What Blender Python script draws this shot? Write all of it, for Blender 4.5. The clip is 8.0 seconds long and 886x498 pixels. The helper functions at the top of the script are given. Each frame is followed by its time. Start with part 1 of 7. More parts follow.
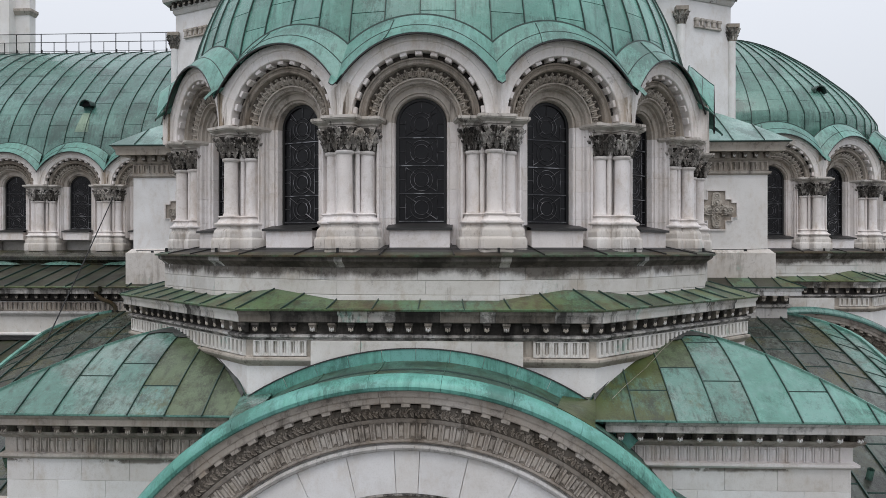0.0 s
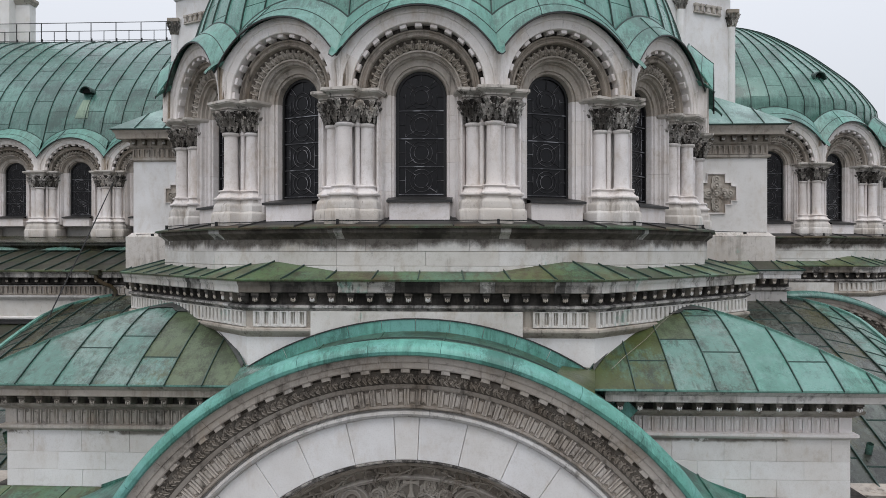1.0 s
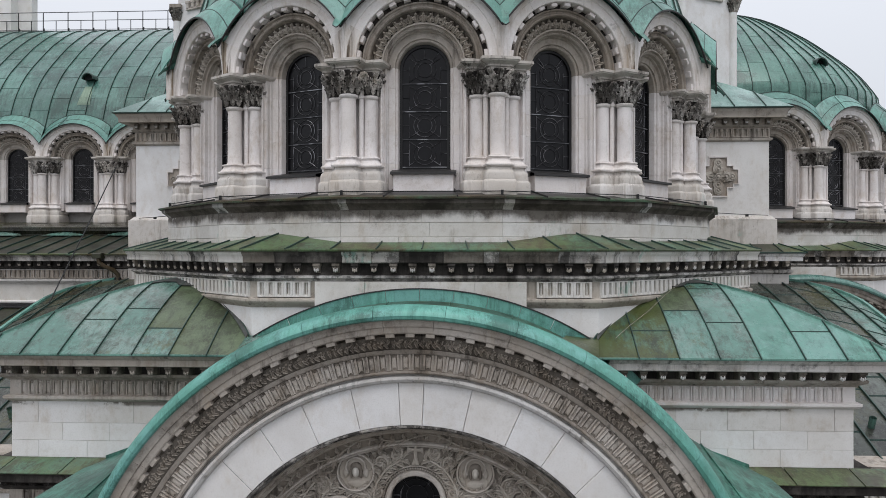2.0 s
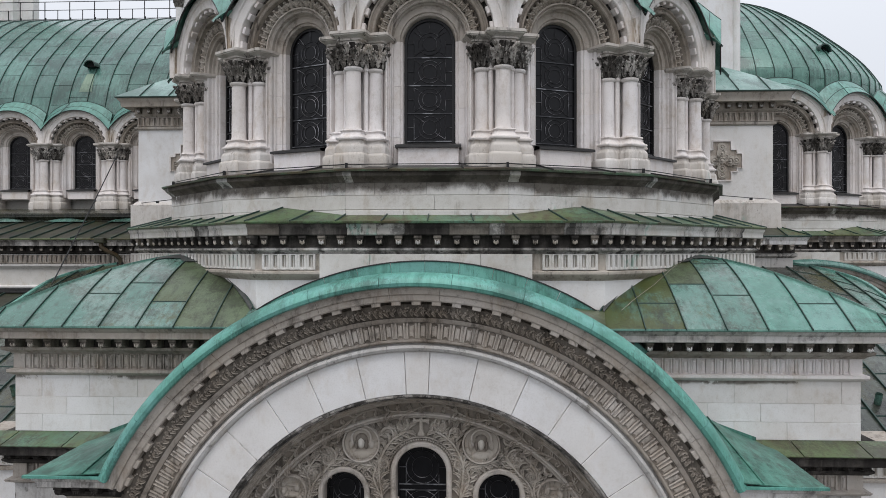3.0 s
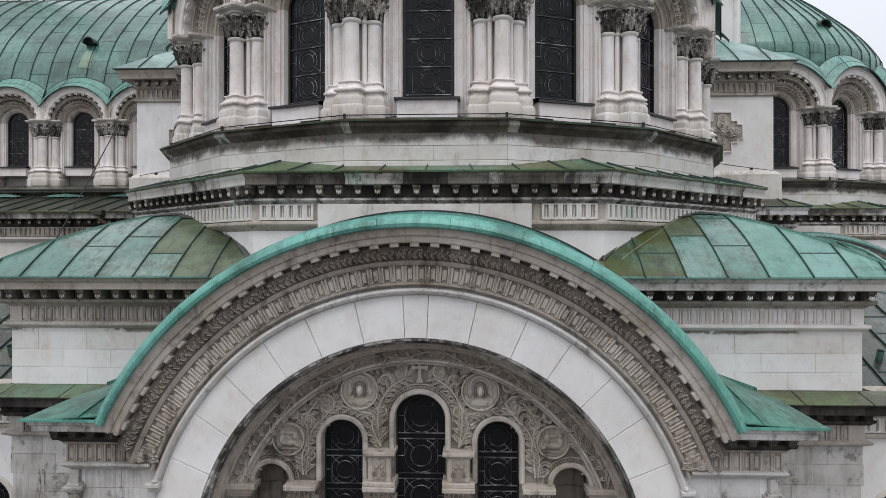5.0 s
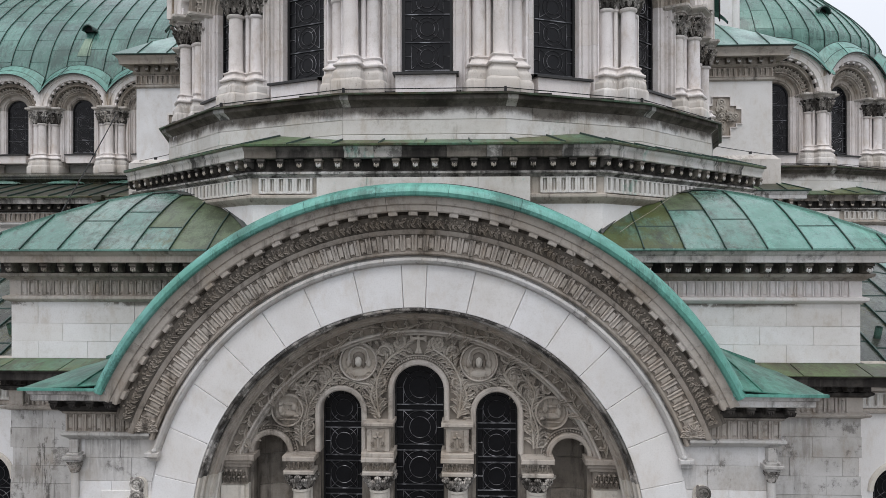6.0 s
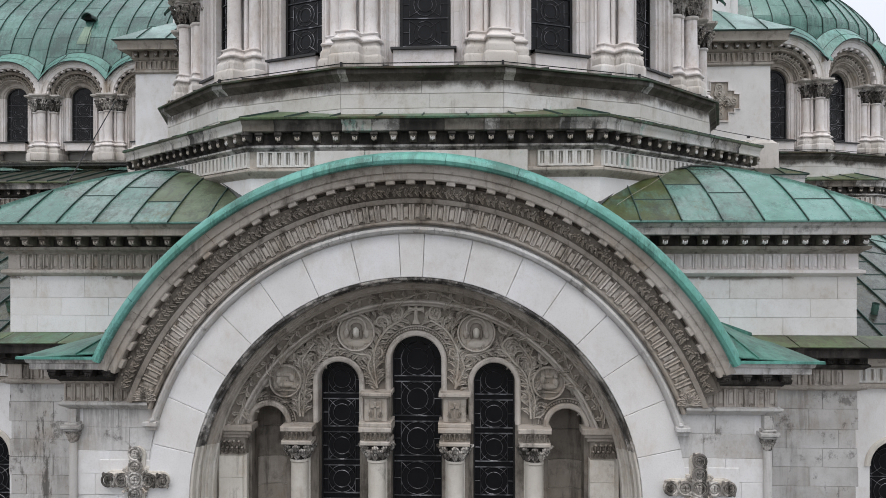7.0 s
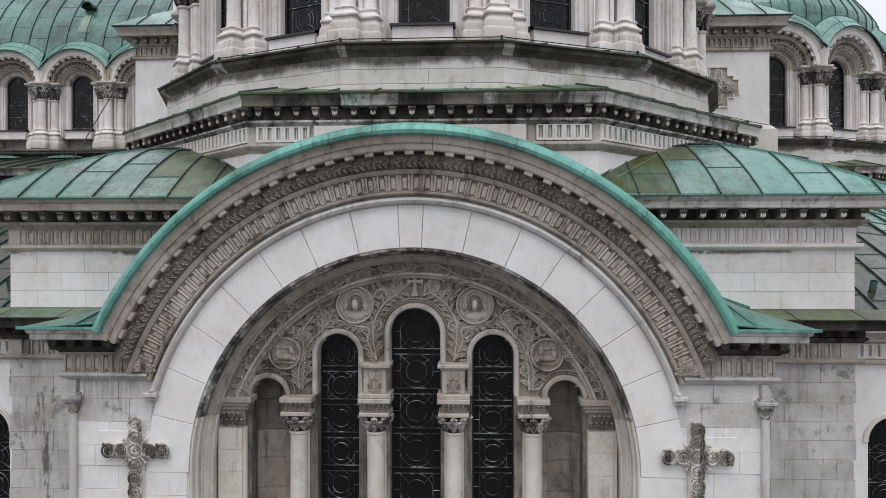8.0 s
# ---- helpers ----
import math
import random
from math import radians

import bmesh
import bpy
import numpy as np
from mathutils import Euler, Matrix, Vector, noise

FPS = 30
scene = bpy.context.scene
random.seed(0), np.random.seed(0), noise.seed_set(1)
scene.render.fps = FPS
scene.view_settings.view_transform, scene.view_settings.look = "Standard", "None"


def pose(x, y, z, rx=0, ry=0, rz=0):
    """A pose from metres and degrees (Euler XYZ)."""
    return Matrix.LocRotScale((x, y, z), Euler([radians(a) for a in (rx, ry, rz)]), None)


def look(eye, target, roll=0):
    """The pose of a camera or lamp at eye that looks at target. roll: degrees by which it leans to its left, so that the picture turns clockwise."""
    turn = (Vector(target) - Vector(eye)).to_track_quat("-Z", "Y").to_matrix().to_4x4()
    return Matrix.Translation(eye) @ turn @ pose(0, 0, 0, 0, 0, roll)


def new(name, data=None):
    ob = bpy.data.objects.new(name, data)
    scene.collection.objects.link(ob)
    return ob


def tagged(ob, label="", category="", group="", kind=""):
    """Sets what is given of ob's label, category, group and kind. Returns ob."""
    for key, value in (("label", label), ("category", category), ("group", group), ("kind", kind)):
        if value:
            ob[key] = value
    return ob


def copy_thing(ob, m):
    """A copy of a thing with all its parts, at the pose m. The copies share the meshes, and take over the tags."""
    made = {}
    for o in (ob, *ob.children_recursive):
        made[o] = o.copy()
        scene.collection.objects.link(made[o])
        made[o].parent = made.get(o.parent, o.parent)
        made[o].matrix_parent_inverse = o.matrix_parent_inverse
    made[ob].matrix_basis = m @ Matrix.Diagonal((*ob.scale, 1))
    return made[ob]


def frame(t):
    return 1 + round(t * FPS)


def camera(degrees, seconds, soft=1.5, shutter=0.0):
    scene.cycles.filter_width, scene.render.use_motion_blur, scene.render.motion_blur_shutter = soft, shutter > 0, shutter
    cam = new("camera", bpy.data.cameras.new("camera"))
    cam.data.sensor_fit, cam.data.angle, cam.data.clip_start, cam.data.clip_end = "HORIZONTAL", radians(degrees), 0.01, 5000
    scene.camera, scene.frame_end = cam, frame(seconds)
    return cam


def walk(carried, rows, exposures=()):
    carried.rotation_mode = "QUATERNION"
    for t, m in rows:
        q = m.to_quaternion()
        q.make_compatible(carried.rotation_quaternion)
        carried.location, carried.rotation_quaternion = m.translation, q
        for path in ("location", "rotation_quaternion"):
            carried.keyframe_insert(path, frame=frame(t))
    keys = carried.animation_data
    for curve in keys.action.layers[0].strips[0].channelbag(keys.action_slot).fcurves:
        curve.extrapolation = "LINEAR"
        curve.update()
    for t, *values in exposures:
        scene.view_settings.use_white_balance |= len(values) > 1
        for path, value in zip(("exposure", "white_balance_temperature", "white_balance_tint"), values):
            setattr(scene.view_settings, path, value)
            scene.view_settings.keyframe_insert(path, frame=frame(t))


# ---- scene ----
cam = camera(62.3, 8.0, soft=0.65)
METRES, EYE, TILT, LEAN, TURN = 5.0, 26.0, 0.0, 0.0, 2.8
ROWS = [
    (0.0, 0.0, 0.0, 0.0, 0.0, 0.0, -0.0),
    (0.5, 0.0031, 0.0006, -0.0645, 0.0, 0.02, -0.0),
    (1.0, 0.0013, -0.0041, -0.1355, 0.0, 0.03, -0.01),
    (1.5, -0.0051, -0.0146, -0.2048, 0.0, 0.05, -0.01),
    (3.0, -0.0398, 0.0027, -0.4012, 0.02, 0.09, -0.0),
    (3.5, -0.0434, 0.0062, -0.459, 0.02, 0.11, 0.01),
    (4.0, -0.0421, 0.018, -0.5188, 0.01, 0.12, 0.01),
    (4.5, -0.0376, 0.0229, -0.5728, 0.02, 0.13, 0.01),
    (6.0, -0.0278, 0.0175, -0.7503, 0.04, 0.11, 0.05),
    (6.5, -0.0224, 0.0095, -0.8094, 0.04, 0.12, 0.05),
    (7.0, -0.0176, 0.009, -0.8728, 0.03, 0.12, 0.06),
    (7.5, -0.0185, 0.0078, -0.9294, 0.03, 0.12, 0.07),
    (8.0, -0.0117, 0.0005, -0.9898, 0.05, 0.13, 0.08),
]
START_X = 1.42
walk(cam, [(t, pose(START_X, 0, EYE, TILT, LEAN, TURN) @ pose(METRES * x, METRES * y, METRES * z, 90 + pitch, roll, yaw)) for t, x, y, z, yaw, pitch, roll in ROWS],
     exposures=[(0.0, -0.31), (1.5, -0.31), (3.5, -0.23), (5.0, -0.18), (8.0, -0.15)])

# ---- light: a bright overcast sky ----
world = bpy.data.worlds.new("overcast")
scene.world = world
world.use_nodes = True
wn, wl = world.node_tree.nodes, world.node_tree.links
wn.clear()
w_out, w_bg, w_sky, w_mix = wn.new("ShaderNodeOutputWorld"), wn.new("ShaderNodeBackground"), wn.new("ShaderNodeTexSky"), wn.new("ShaderNodeMix")
w_sky.sky_type, w_sky.sun_disc = "NISHITA", False
w_sky.sun_elevation, w_sky.sun_rotation = radians(58), radians(205)
w_sky.dust_density, w_sky.ozone_density = 4.0, 1.0
w_mix.data_type = "RGBA"
w_mix.inputs["Factor"].default_value = 0.82
w_mix.inputs["B"].default_value = (8.75, 9.0, 9.6, 1)
wl.new(w_sky.outputs["Color"], w_mix.inputs["A"])
# an overcast sky is about twice as bright overhead as near the horizon
w_tc, w_xyz, w_rise, w_shade = wn.new("ShaderNodeTexCoord"), wn.new("ShaderNodeSeparateXYZ"), wn.new("ShaderNodeMapRange"), wn.new("ShaderNodeVectorMath")
wl.new(w_tc.outputs["Generated"], w_xyz.inputs[0])
wl.new(w_xyz.outputs["Z"], w_rise.inputs["Value"])
w_rise.inputs["To Min"].default_value, w_rise.inputs["To Max"].default_value = 1.0, 2.1
w_shade.operation = "SCALE"
wl.new(w_mix.outputs["Result"], w_shade.inputs[0])
wl.new(w_rise.outputs["Result"], w_shade.inputs["Scale"])
wl.new(w_shade.outputs["Vector"], w_bg.inputs["Color"])
w_bg.inputs["Strength"].default_value = 0.1
wl.new(w_bg.outputs["Background"], w_out.inputs["Surface"])
sun = new("sun", bpy.data.lights.new("sun", "SUN"))
sun.data.energy, sun.data.angle, sun.data.color = 1.3, radians(40), (1.0, 0.98, 0.96)
sun.matrix_world = look((5, -8, 80), (0, 16, 22))
scene.view_settings.exposure = -0.31

# ---- materials ----
def shader(name):
    m = bpy.data.materials.new(name)
    m.use_nodes = True
    t = m.node_tree
    return m, t, t.nodes["Principled BSDF"]


def noise_node(t, vec, scale, detail=5.0, rough=0.6, stretch=None):
    if stretch:
        mp = t.nodes.new("ShaderNodeMapping")
        mp.inputs["Scale"].default_value = stretch
        t.links.new(vec, mp.inputs["Vector"])
        vec = mp.outputs["Vector"]
    n = t.nodes.new("ShaderNodeTexNoise")
    n.inputs["Scale"].default_value, n.inputs["Detail"].default_value, n.inputs["Roughness"].default_value = scale, detail, rough
    t.links.new(vec, n.inputs["Vector"])
    return n.outputs["Fac"]


def ramp(t, fac, lo, hi):
    r = t.nodes.new("ShaderNodeMapRange")
    r.interpolation_type = "SMOOTHSTEP"
    r.inputs["From Min"].default_value, r.inputs["From Max"].default_value = lo, hi
    t.links.new(fac, r.inputs["Value"])
    return r.outputs["Result"]


def times(t, a, b):
    n = t.nodes.new("ShaderNodeMath")
    n.operation = "MULTIPLY"
    t.links.new(a, n.inputs[0])
    if isinstance(b, float):
        n.inputs[1].default_value = b
    else:
        t.links.new(b, n.inputs[1])
    return n.outputs[0]


def mixed(t, a, b, k):
    """The share k of b with the rest of a."""
    n = t.nodes.new("ShaderNodeMix")
    n.inputs[0].default_value = k
    t.links.new(a, n.inputs[2])
    t.links.new(b, n.inputs[3])
    return n.outputs[0]


def blend(t, fac, a, b):
    n = t.nodes.new("ShaderNodeMix")
    n.data_type = "RGBA"
    for socket, v in (("Factor", fac), ("A", a), ("B", b)):
        if isinstance(v, (tuple, float)):
            n.inputs[socket].default_value = (*v, 1) if isinstance(v, tuple) else v
        else:
            t.links.new(v, n.inputs[socket])
    return n.outputs["Result"]


def position(t):
    return t.nodes.new("ShaderNodeNewGeometry").outputs["Position"]


def bumped(t, b, height, strength, distance):
    n = t.nodes.new("ShaderNodeBump")
    n.inputs["Strength"].default_value, n.inputs["Distance"].default_value = strength, distance
    t.links.new(height, n.inputs["Height"])
    t.links.new(n.outputs["Normal"], b.inputs["Normal"])


def stone(name, light, dark, soot, soot_lo, soot_hi, rough=0.8, bump=0.25, run=(3.2, 3.2, 0.5), leak=None, crisp=False, drips=None, green=None, dirt=1.0):
    """Weathered limestone: pale and buff patches, grain, and soot in streaks and blotches that gather in places;
    drips: (lip height, length, share) of ragged run-off stains; green: share of copper run-off."""
    m, t, b = shader(name)
    pos = position(t)
    info = t.nodes.new("ShaderNodeObjectInfo").outputs["Random"]
    col = blend(t, ramp(t, noise_node(t, pos, 0.8, 4), 0.35, 0.68), light, dark)
    col = blend(t, times(t, ramp(t, info, 0.0, 1.0), 0.4), col, tuple(c * k for c, k in zip(dark, (1.0, 0.97, 0.92))))
    grain = noise_node(t, pos, 30, 6, 0.7)
    col = blend(t, times(t, ramp(t, grain, 0.45, 0.75), 0.25), col, tuple(c * 0.6 for c in dark))
    worn = ramp(t, noise_node(t, pos, 0.55, 3, 0.5), 0.40, 0.62)
    rust = ramp(t, mixed(t, noise_node(t, pos, 1.5, 6, 0.7, (1.3, 1.3, 0.8)), noise_node(t, pos, 7, 7, 0.75, (1, 1, 0.35)), 0.3), 0.49, 0.66)
    col = blend(t, times(t, rust, 0.5 * dirt), col, tuple(c * k for c, k in zip(dark, (0.70, 0.60, 0.48))))
    col = blend(t, times(t, worn, 0.15), col, tuple(c * 0.75 for c in dark))
    fine = ramp(t, noise_node(t, pos, 6, 8, 0.78), 0.47, 0.66)
    col = blend(t, times(t, times(t, fine, worn), 0.4 * dirt), col, tuple(c * k for c, k in zip(dark, (0.62, 0.57, 0.5))))
    drip = ramp(t, mixed(t, noise_node(t, pos, 1.0, 5, 0.7, (9, 9, 0.6)), noise_node(t, pos, 0.9, 4), 0.45), soot_lo - 0.06, soot_hi - 0.1)
    col = blend(t, times(t, times(t, drip, worn), 0.4 * dirt), col, tuple(c * 1.5 for c in soot))
    field, spots = noise_node(t, pos, 1.0, 7, 0.68, run), noise_node(t, pos, 2.1, 8, 0.74)
    if crisp:
        flecks = noise_node(t, pos, 11, 8, 0.8, (1, 1, 0.5))
        middle = (soot_lo + soot_hi) / 2
        field, spots = mixed(t, field, flecks, 0.2), mixed(t, spots, flecks, 0.25)
        soot_lo, soot_hi = middle - 0.03, middle + 0.025
    streak = ramp(t, field, soot_lo, soot_hi)
    blotch = ramp(t, spots, soot_lo - 0.04, soot_hi)
    col = blend(t, times(t, streak, 0.8), col, soot)
    col = blend(t, times(t, blotch, 0.65), col, soot)
    if green:
        col = blend(t, times(t, ramp(t, mixed(t, noise_node(t, pos, 0.9, 5), noise_node(t, pos, 9, 8, 0.8, (1, 1, 0.3)), 0.35), 0.60 - green, 0.66 - green), 0.7), col, (0.26, 0.42, 0.36))
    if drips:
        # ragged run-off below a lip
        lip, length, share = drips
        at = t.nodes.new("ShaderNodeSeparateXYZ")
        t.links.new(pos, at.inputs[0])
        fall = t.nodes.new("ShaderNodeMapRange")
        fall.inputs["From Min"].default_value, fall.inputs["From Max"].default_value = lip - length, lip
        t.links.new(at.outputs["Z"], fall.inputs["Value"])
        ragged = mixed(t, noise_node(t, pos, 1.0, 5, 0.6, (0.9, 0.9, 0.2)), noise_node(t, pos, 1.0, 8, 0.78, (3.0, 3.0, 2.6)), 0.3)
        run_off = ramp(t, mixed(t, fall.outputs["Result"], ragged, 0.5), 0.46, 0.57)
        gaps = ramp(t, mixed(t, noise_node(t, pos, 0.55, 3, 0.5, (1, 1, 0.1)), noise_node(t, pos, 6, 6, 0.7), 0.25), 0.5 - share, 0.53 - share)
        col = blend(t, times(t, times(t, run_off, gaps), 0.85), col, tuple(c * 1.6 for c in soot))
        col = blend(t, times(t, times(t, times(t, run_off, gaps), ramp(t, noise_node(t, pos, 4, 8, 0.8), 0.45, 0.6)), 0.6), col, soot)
    if leak:
        # rusty run-off from the leaking valleys beside each arch stone
        at = t.nodes.new("ShaderNodeSeparateXYZ")
        t.links.new(t.nodes.new("ShaderNodeTexCoord").outputs["Object"], at.inputs[0])
        side = t.nodes.new("ShaderNodeMath")
        side.operation = "ABSOLUTE"
        t.links.new(at.outputs["X"], side.inputs[0])
        wet = times(t, ramp(t, side.outputs[0], leak - 0.3, leak), ramp(t, noise_node(t, pos, 1.0, 6, 0.7, (3.5, 3.5, 0.35)), 0.40, 0.54))
        wet = times(t, wet, blend(t, ramp(t, info, 0.5, 0.7), (0.3, 0.3, 0.3), (1, 1, 1)))
        col = blend(t, times(t, wet, 0.85), col, (0.22, 0.155, 0.085))
        col = blend(t, times(t, times(t, wet, ramp(t, noise_node(t, pos, 1.0, 6, 0.7, (7, 7, 0.5)), 0.47, 0.6)), 0.8), col, (0.03, 0.025, 0.02))
    t.links.new(col, b.inputs["Base Color"])
    b.inputs["Roughness"].default_value, b.inputs["Specular IOR Level"].default_value = rough, 0.2
    bumped(t, b, mixed(t, noise_node(t, pos, 18, 8, 0.7), noise_node(t, pos, 3, 4), 0.35), bump, 0.025)
    return m


def copper(name, a, b2, grime, grime_lo, grime_hi, rough, moss=None, moss_lo=0.5, moss_hi=0.7, pale=None):
    """Verdigris sheet copper with run-off streaks, tarnish and, where given, moss or pale patches (run-off and painted
    sky sheen).
    """
    m, t, b = shader(name)
    pos = position(t)
    info = t.nodes.new("ShaderNodeObjectInfo").outputs["Random"]
    col = blend(t, ramp(t, info, 0.1, 0.9), a, b2)
    col = blend(t, times(t, ramp(t, noise_node(t, pos, 1.1, 4), 0.3, 0.7), 0.55), col, b2)
    if pale:
        # pale patches also put the sky's sheen on the sheets into the colour
        wash = mixed(t, noise_node(t, pos, 0.7, 4, 0.6), noise_node(t, pos, 5.0, 8, 0.8, (1.6, 0.7, 0.7)), 0.4)
        col = blend(t, times(t, ramp(t, wash, 0.45, 0.60), 0.8), col, pale)
    streak = ramp(t, noise_node(t, pos, 1.0, 7, 0.7, (6, 2.2, 0.9)), grime_lo, grime_hi)
    col = blend(t, times(t, streak, 0.7), col, grime)
    col = blend(t, times(t, ramp(t, noise_node(t, pos, 7, 9, 0.78), 0.5, 0.70), 0.4), col, tuple(c * 1.6 for c in b2))
    col = blend(t, times(t, ramp(t, noise_node(t, pos, 2.4, 8, 0.75), 0.5, 0.66), 0.45), col, tuple(c * 1.3 for c in grime))
    if moss:
        patch = mixed(t, noise_node(t, pos, 0.6, 4, 0.6), noise_node(t, pos, 5, 9, 0.82, (1.5, 0.8, 0.8)), 0.45)
        col = blend(t, times(t, ramp(t, patch, moss_lo, moss_hi), 0.85), col, moss)
        speck = mixed(t, noise_node(t, pos, 1.4, 5, 0.6), noise_node(t, pos, 16, 8, 0.82), 0.5)
        col = blend(t, times(t, ramp(t, speck, 0.50, 0.60), 0.65), col, tuple(c * 0.4 for c in moss))
    col = blend(t, times(t, ramp(t, noise_node(t, pos, 48, 5, 0.7), 0.56, 0.70), 0.5), col, tuple(c * 0.7 for c in grime))
    worn = mixed(t, noise_node(t, pos, 0.8, 4, 0.6), noise_node(t, pos, 22, 8, 0.85, (1, 0.45, 0.45)), 0.42)
    col = blend(t, times(t, ramp(t, worn, 0.515, 0.565), 0.6), col, tuple(c * 0.75 for c in grime))
    if not moss:
        wash = mixed(t, noise_node(t, pos, 0.5, 3, 0.5), noise_node(t, pos, 1.0, 7, 0.75, (9, 2.0, 0.8)), 0.5)
        col = blend(t, times(t, ramp(t, wash, 0.50, 0.60), 0.4), col, tuple(min(0.6, c * 1.7 + 0.03) for c in b2))
    t.links.new(col, b.inputs["Base Color"])
    rr = t.nodes.new("ShaderNodeMapRange")
    rr.inputs["To Min"].default_value, rr.inputs["To Max"].default_value = rough - 0.16, rough + 0.18
    t.links.new(noise_node(t, pos, 2.0, 6, 0.7), rr.inputs["Value"])
    t.links.new(rr.outputs["Result"], b.inputs["Roughness"])
    bumped(t, b, noise_node(t, pos, 3.0, 6, 0.6), 0.4, 0.035)
    return m


def plain(name, colour, rough, metal=0.0, vary=0.4, bump=0.15):
    m, t, b = shader(name)
    pos = position(t)
    col = blend(t, times(t, ramp(t, noise_node(t, pos, 5, 6), 0.3, 0.7), vary), colour, tuple(c * 0.5 for c in colour))
    t.links.new(col, b.inputs["Base Color"])
    b.inputs["Roughness"].default_value, b.inputs["Metallic"].default_value = rough, metal
    bumped(t, b, noise_node(t, pos, 30, 4), bump, 0.01)
    return m


STONE = stone("limestone", (0.80, 0.795, 0.80), (0.71, 0.695, 0.685), (0.15, 0.135, 0.12), 0.66, 0.78, crisp=True, dirt=0.6)
STONE_DRUM = stone("limestone_drum", (0.82, 0.785, 0.78), (0.69, 0.648, 0.63), (0.13, 0.105, 0.085), 0.63, 0.76, crisp=True)
STONE_BASE = stone("limestone_base", (0.70, 0.675, 0.655), (0.54, 0.505, 0.47), (0.11, 0.09, 0.07), 0.58, 0.70, crisp=True, green=-0.02)
STONE_CAP = stone("limestone_abacus", (0.68, 0.65, 0.62), (0.52, 0.485, 0.45), (0.05, 0.043, 0.036), 0.54, 0.66, crisp=True)
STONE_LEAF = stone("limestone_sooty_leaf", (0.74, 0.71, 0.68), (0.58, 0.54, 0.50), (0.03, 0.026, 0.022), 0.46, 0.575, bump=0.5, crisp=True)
STONE_DRIP = stone("limestone_drips", (0.75, 0.735, 0.73), (0.64, 0.615, 0.595), (0.10, 0.085, 0.07), 0.66, 0.80, drips=(21.12, 0.3, -0.02))
STONE_TEAL = stone("limestone_copper_run", (0.55, 0.55, 0.52), (0.40, 0.39, 0.36), (0.05, 0.045, 0.04), 0.54, 0.62, crisp=True, green=0.12)
STONE_BROKEN = stone("limestone_broken_black", (0.66, 0.64, 0.62), (0.48, 0.45, 0.42), (0.022, 0.02, 0.018), 0.46, 0.56, crisp=True, run=(1.6, 1.6, 1.2))
STONE_WARM = stone("limestone_buff", (0.55, 0.51, 0.47), (0.42, 0.375, 0.33), (0.07, 0.06, 0.05), 0.54, 0.71)
STONE_BROWN = stone("limestone_brown", (0.46, 0.42, 0.38), (0.34, 0.298, 0.258), (0.055, 0.046, 0.038), 0.53, 0.70)
STONE_CARVED = stone("limestone_carved", (0.42, 0.38, 0.335), (0.30, 0.262, 0.222), (0.055, 0.046, 0.04), 0.51, 0.72, bump=0.4)
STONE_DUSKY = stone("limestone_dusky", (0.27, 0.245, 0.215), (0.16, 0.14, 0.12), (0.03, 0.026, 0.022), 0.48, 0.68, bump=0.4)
STONE_SPANDREL = stone("limestone_leaking", (0.86, 0.83, 0.82), (0.74, 0.70, 0.67), (0.12, 0.10, 0.08), 0.62, 0.78, leak=1.8)
# soot-black stone that also carries painted shade in hollows and under cornices
STONE_SOOT_SHADE = stone("limestone_soot_shade", (0.18, 0.165, 0.15), (0.075, 0.068, 0.062), (0.018, 0.016, 0.015), 0.42, 0.62, bump=0.4)
STONE_LEDGE = stone("limestone_black_run", (0.17, 0.15, 0.135), (0.095, 0.083, 0.073), (0.03, 0.026, 0.022), 0.50, 0.64, bump=0.4, run=(0.9, 0.9, 1.2))
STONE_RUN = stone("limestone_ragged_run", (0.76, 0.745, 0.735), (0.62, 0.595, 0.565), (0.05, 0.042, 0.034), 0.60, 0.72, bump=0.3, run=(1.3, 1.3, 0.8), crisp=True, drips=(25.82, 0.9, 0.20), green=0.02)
STONE_PLINTH = stone("limestone_plinth", (0.72, 0.71, 0.69), (0.57, 0.55, 0.52), (0.10, 0.085, 0.07), 0.62, 0.74, crisp=True, green=0.015)
STONE_CREAM = stone("limestone_cream", (0.70, 0.67, 0.62), (0.56, 0.525, 0.475), (0.10, 0.085, 0.07), 0.60, 0.76)
# darker stone for recessed ground: the shade of the carving is in its colour
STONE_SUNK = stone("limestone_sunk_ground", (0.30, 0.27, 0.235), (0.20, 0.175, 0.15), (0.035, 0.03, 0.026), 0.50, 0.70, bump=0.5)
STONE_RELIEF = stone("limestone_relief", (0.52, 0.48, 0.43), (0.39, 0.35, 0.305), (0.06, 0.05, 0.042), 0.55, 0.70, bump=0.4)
STONE_STREAKED = stone("limestone_streaked", (0.64, 0.625, 0.615), (0.48, 0.455, 0.43), (0.03, 0.028, 0.026), 0.48, 0.60, bump=0.35)
STONE_DAMP = stone("limestone_damp", (0.64, 0.63, 0.625), (0.50, 0.485, 0.47), (0.08, 0.073, 0.066), 0.57, 0.68, bump=0.35, crisp=True, run=(1.6, 1.6, 0.5))
STONE_WET = stone("limestone_wet", (0.55, 0.54, 0.53), (0.40, 0.385, 0.37), (0.07, 0.063, 0.056), 0.54, 0.66, bump=0.35, crisp=True, run=(2.4, 2.4, 0.4))
STONE_TOP = stone("limestone_run", (0.70, 0.69, 0.69), (0.55, 0.525, 0.50), (0.05, 0.045, 0.04), 0.55, 0.68, bump=0.3)
COPPER = copper("verdigris", (0.072, 0.165, 0.132), (0.105, 0.225, 0.185), (0.04, 0.085, 0.072), 0.50, 0.72, 0.27)
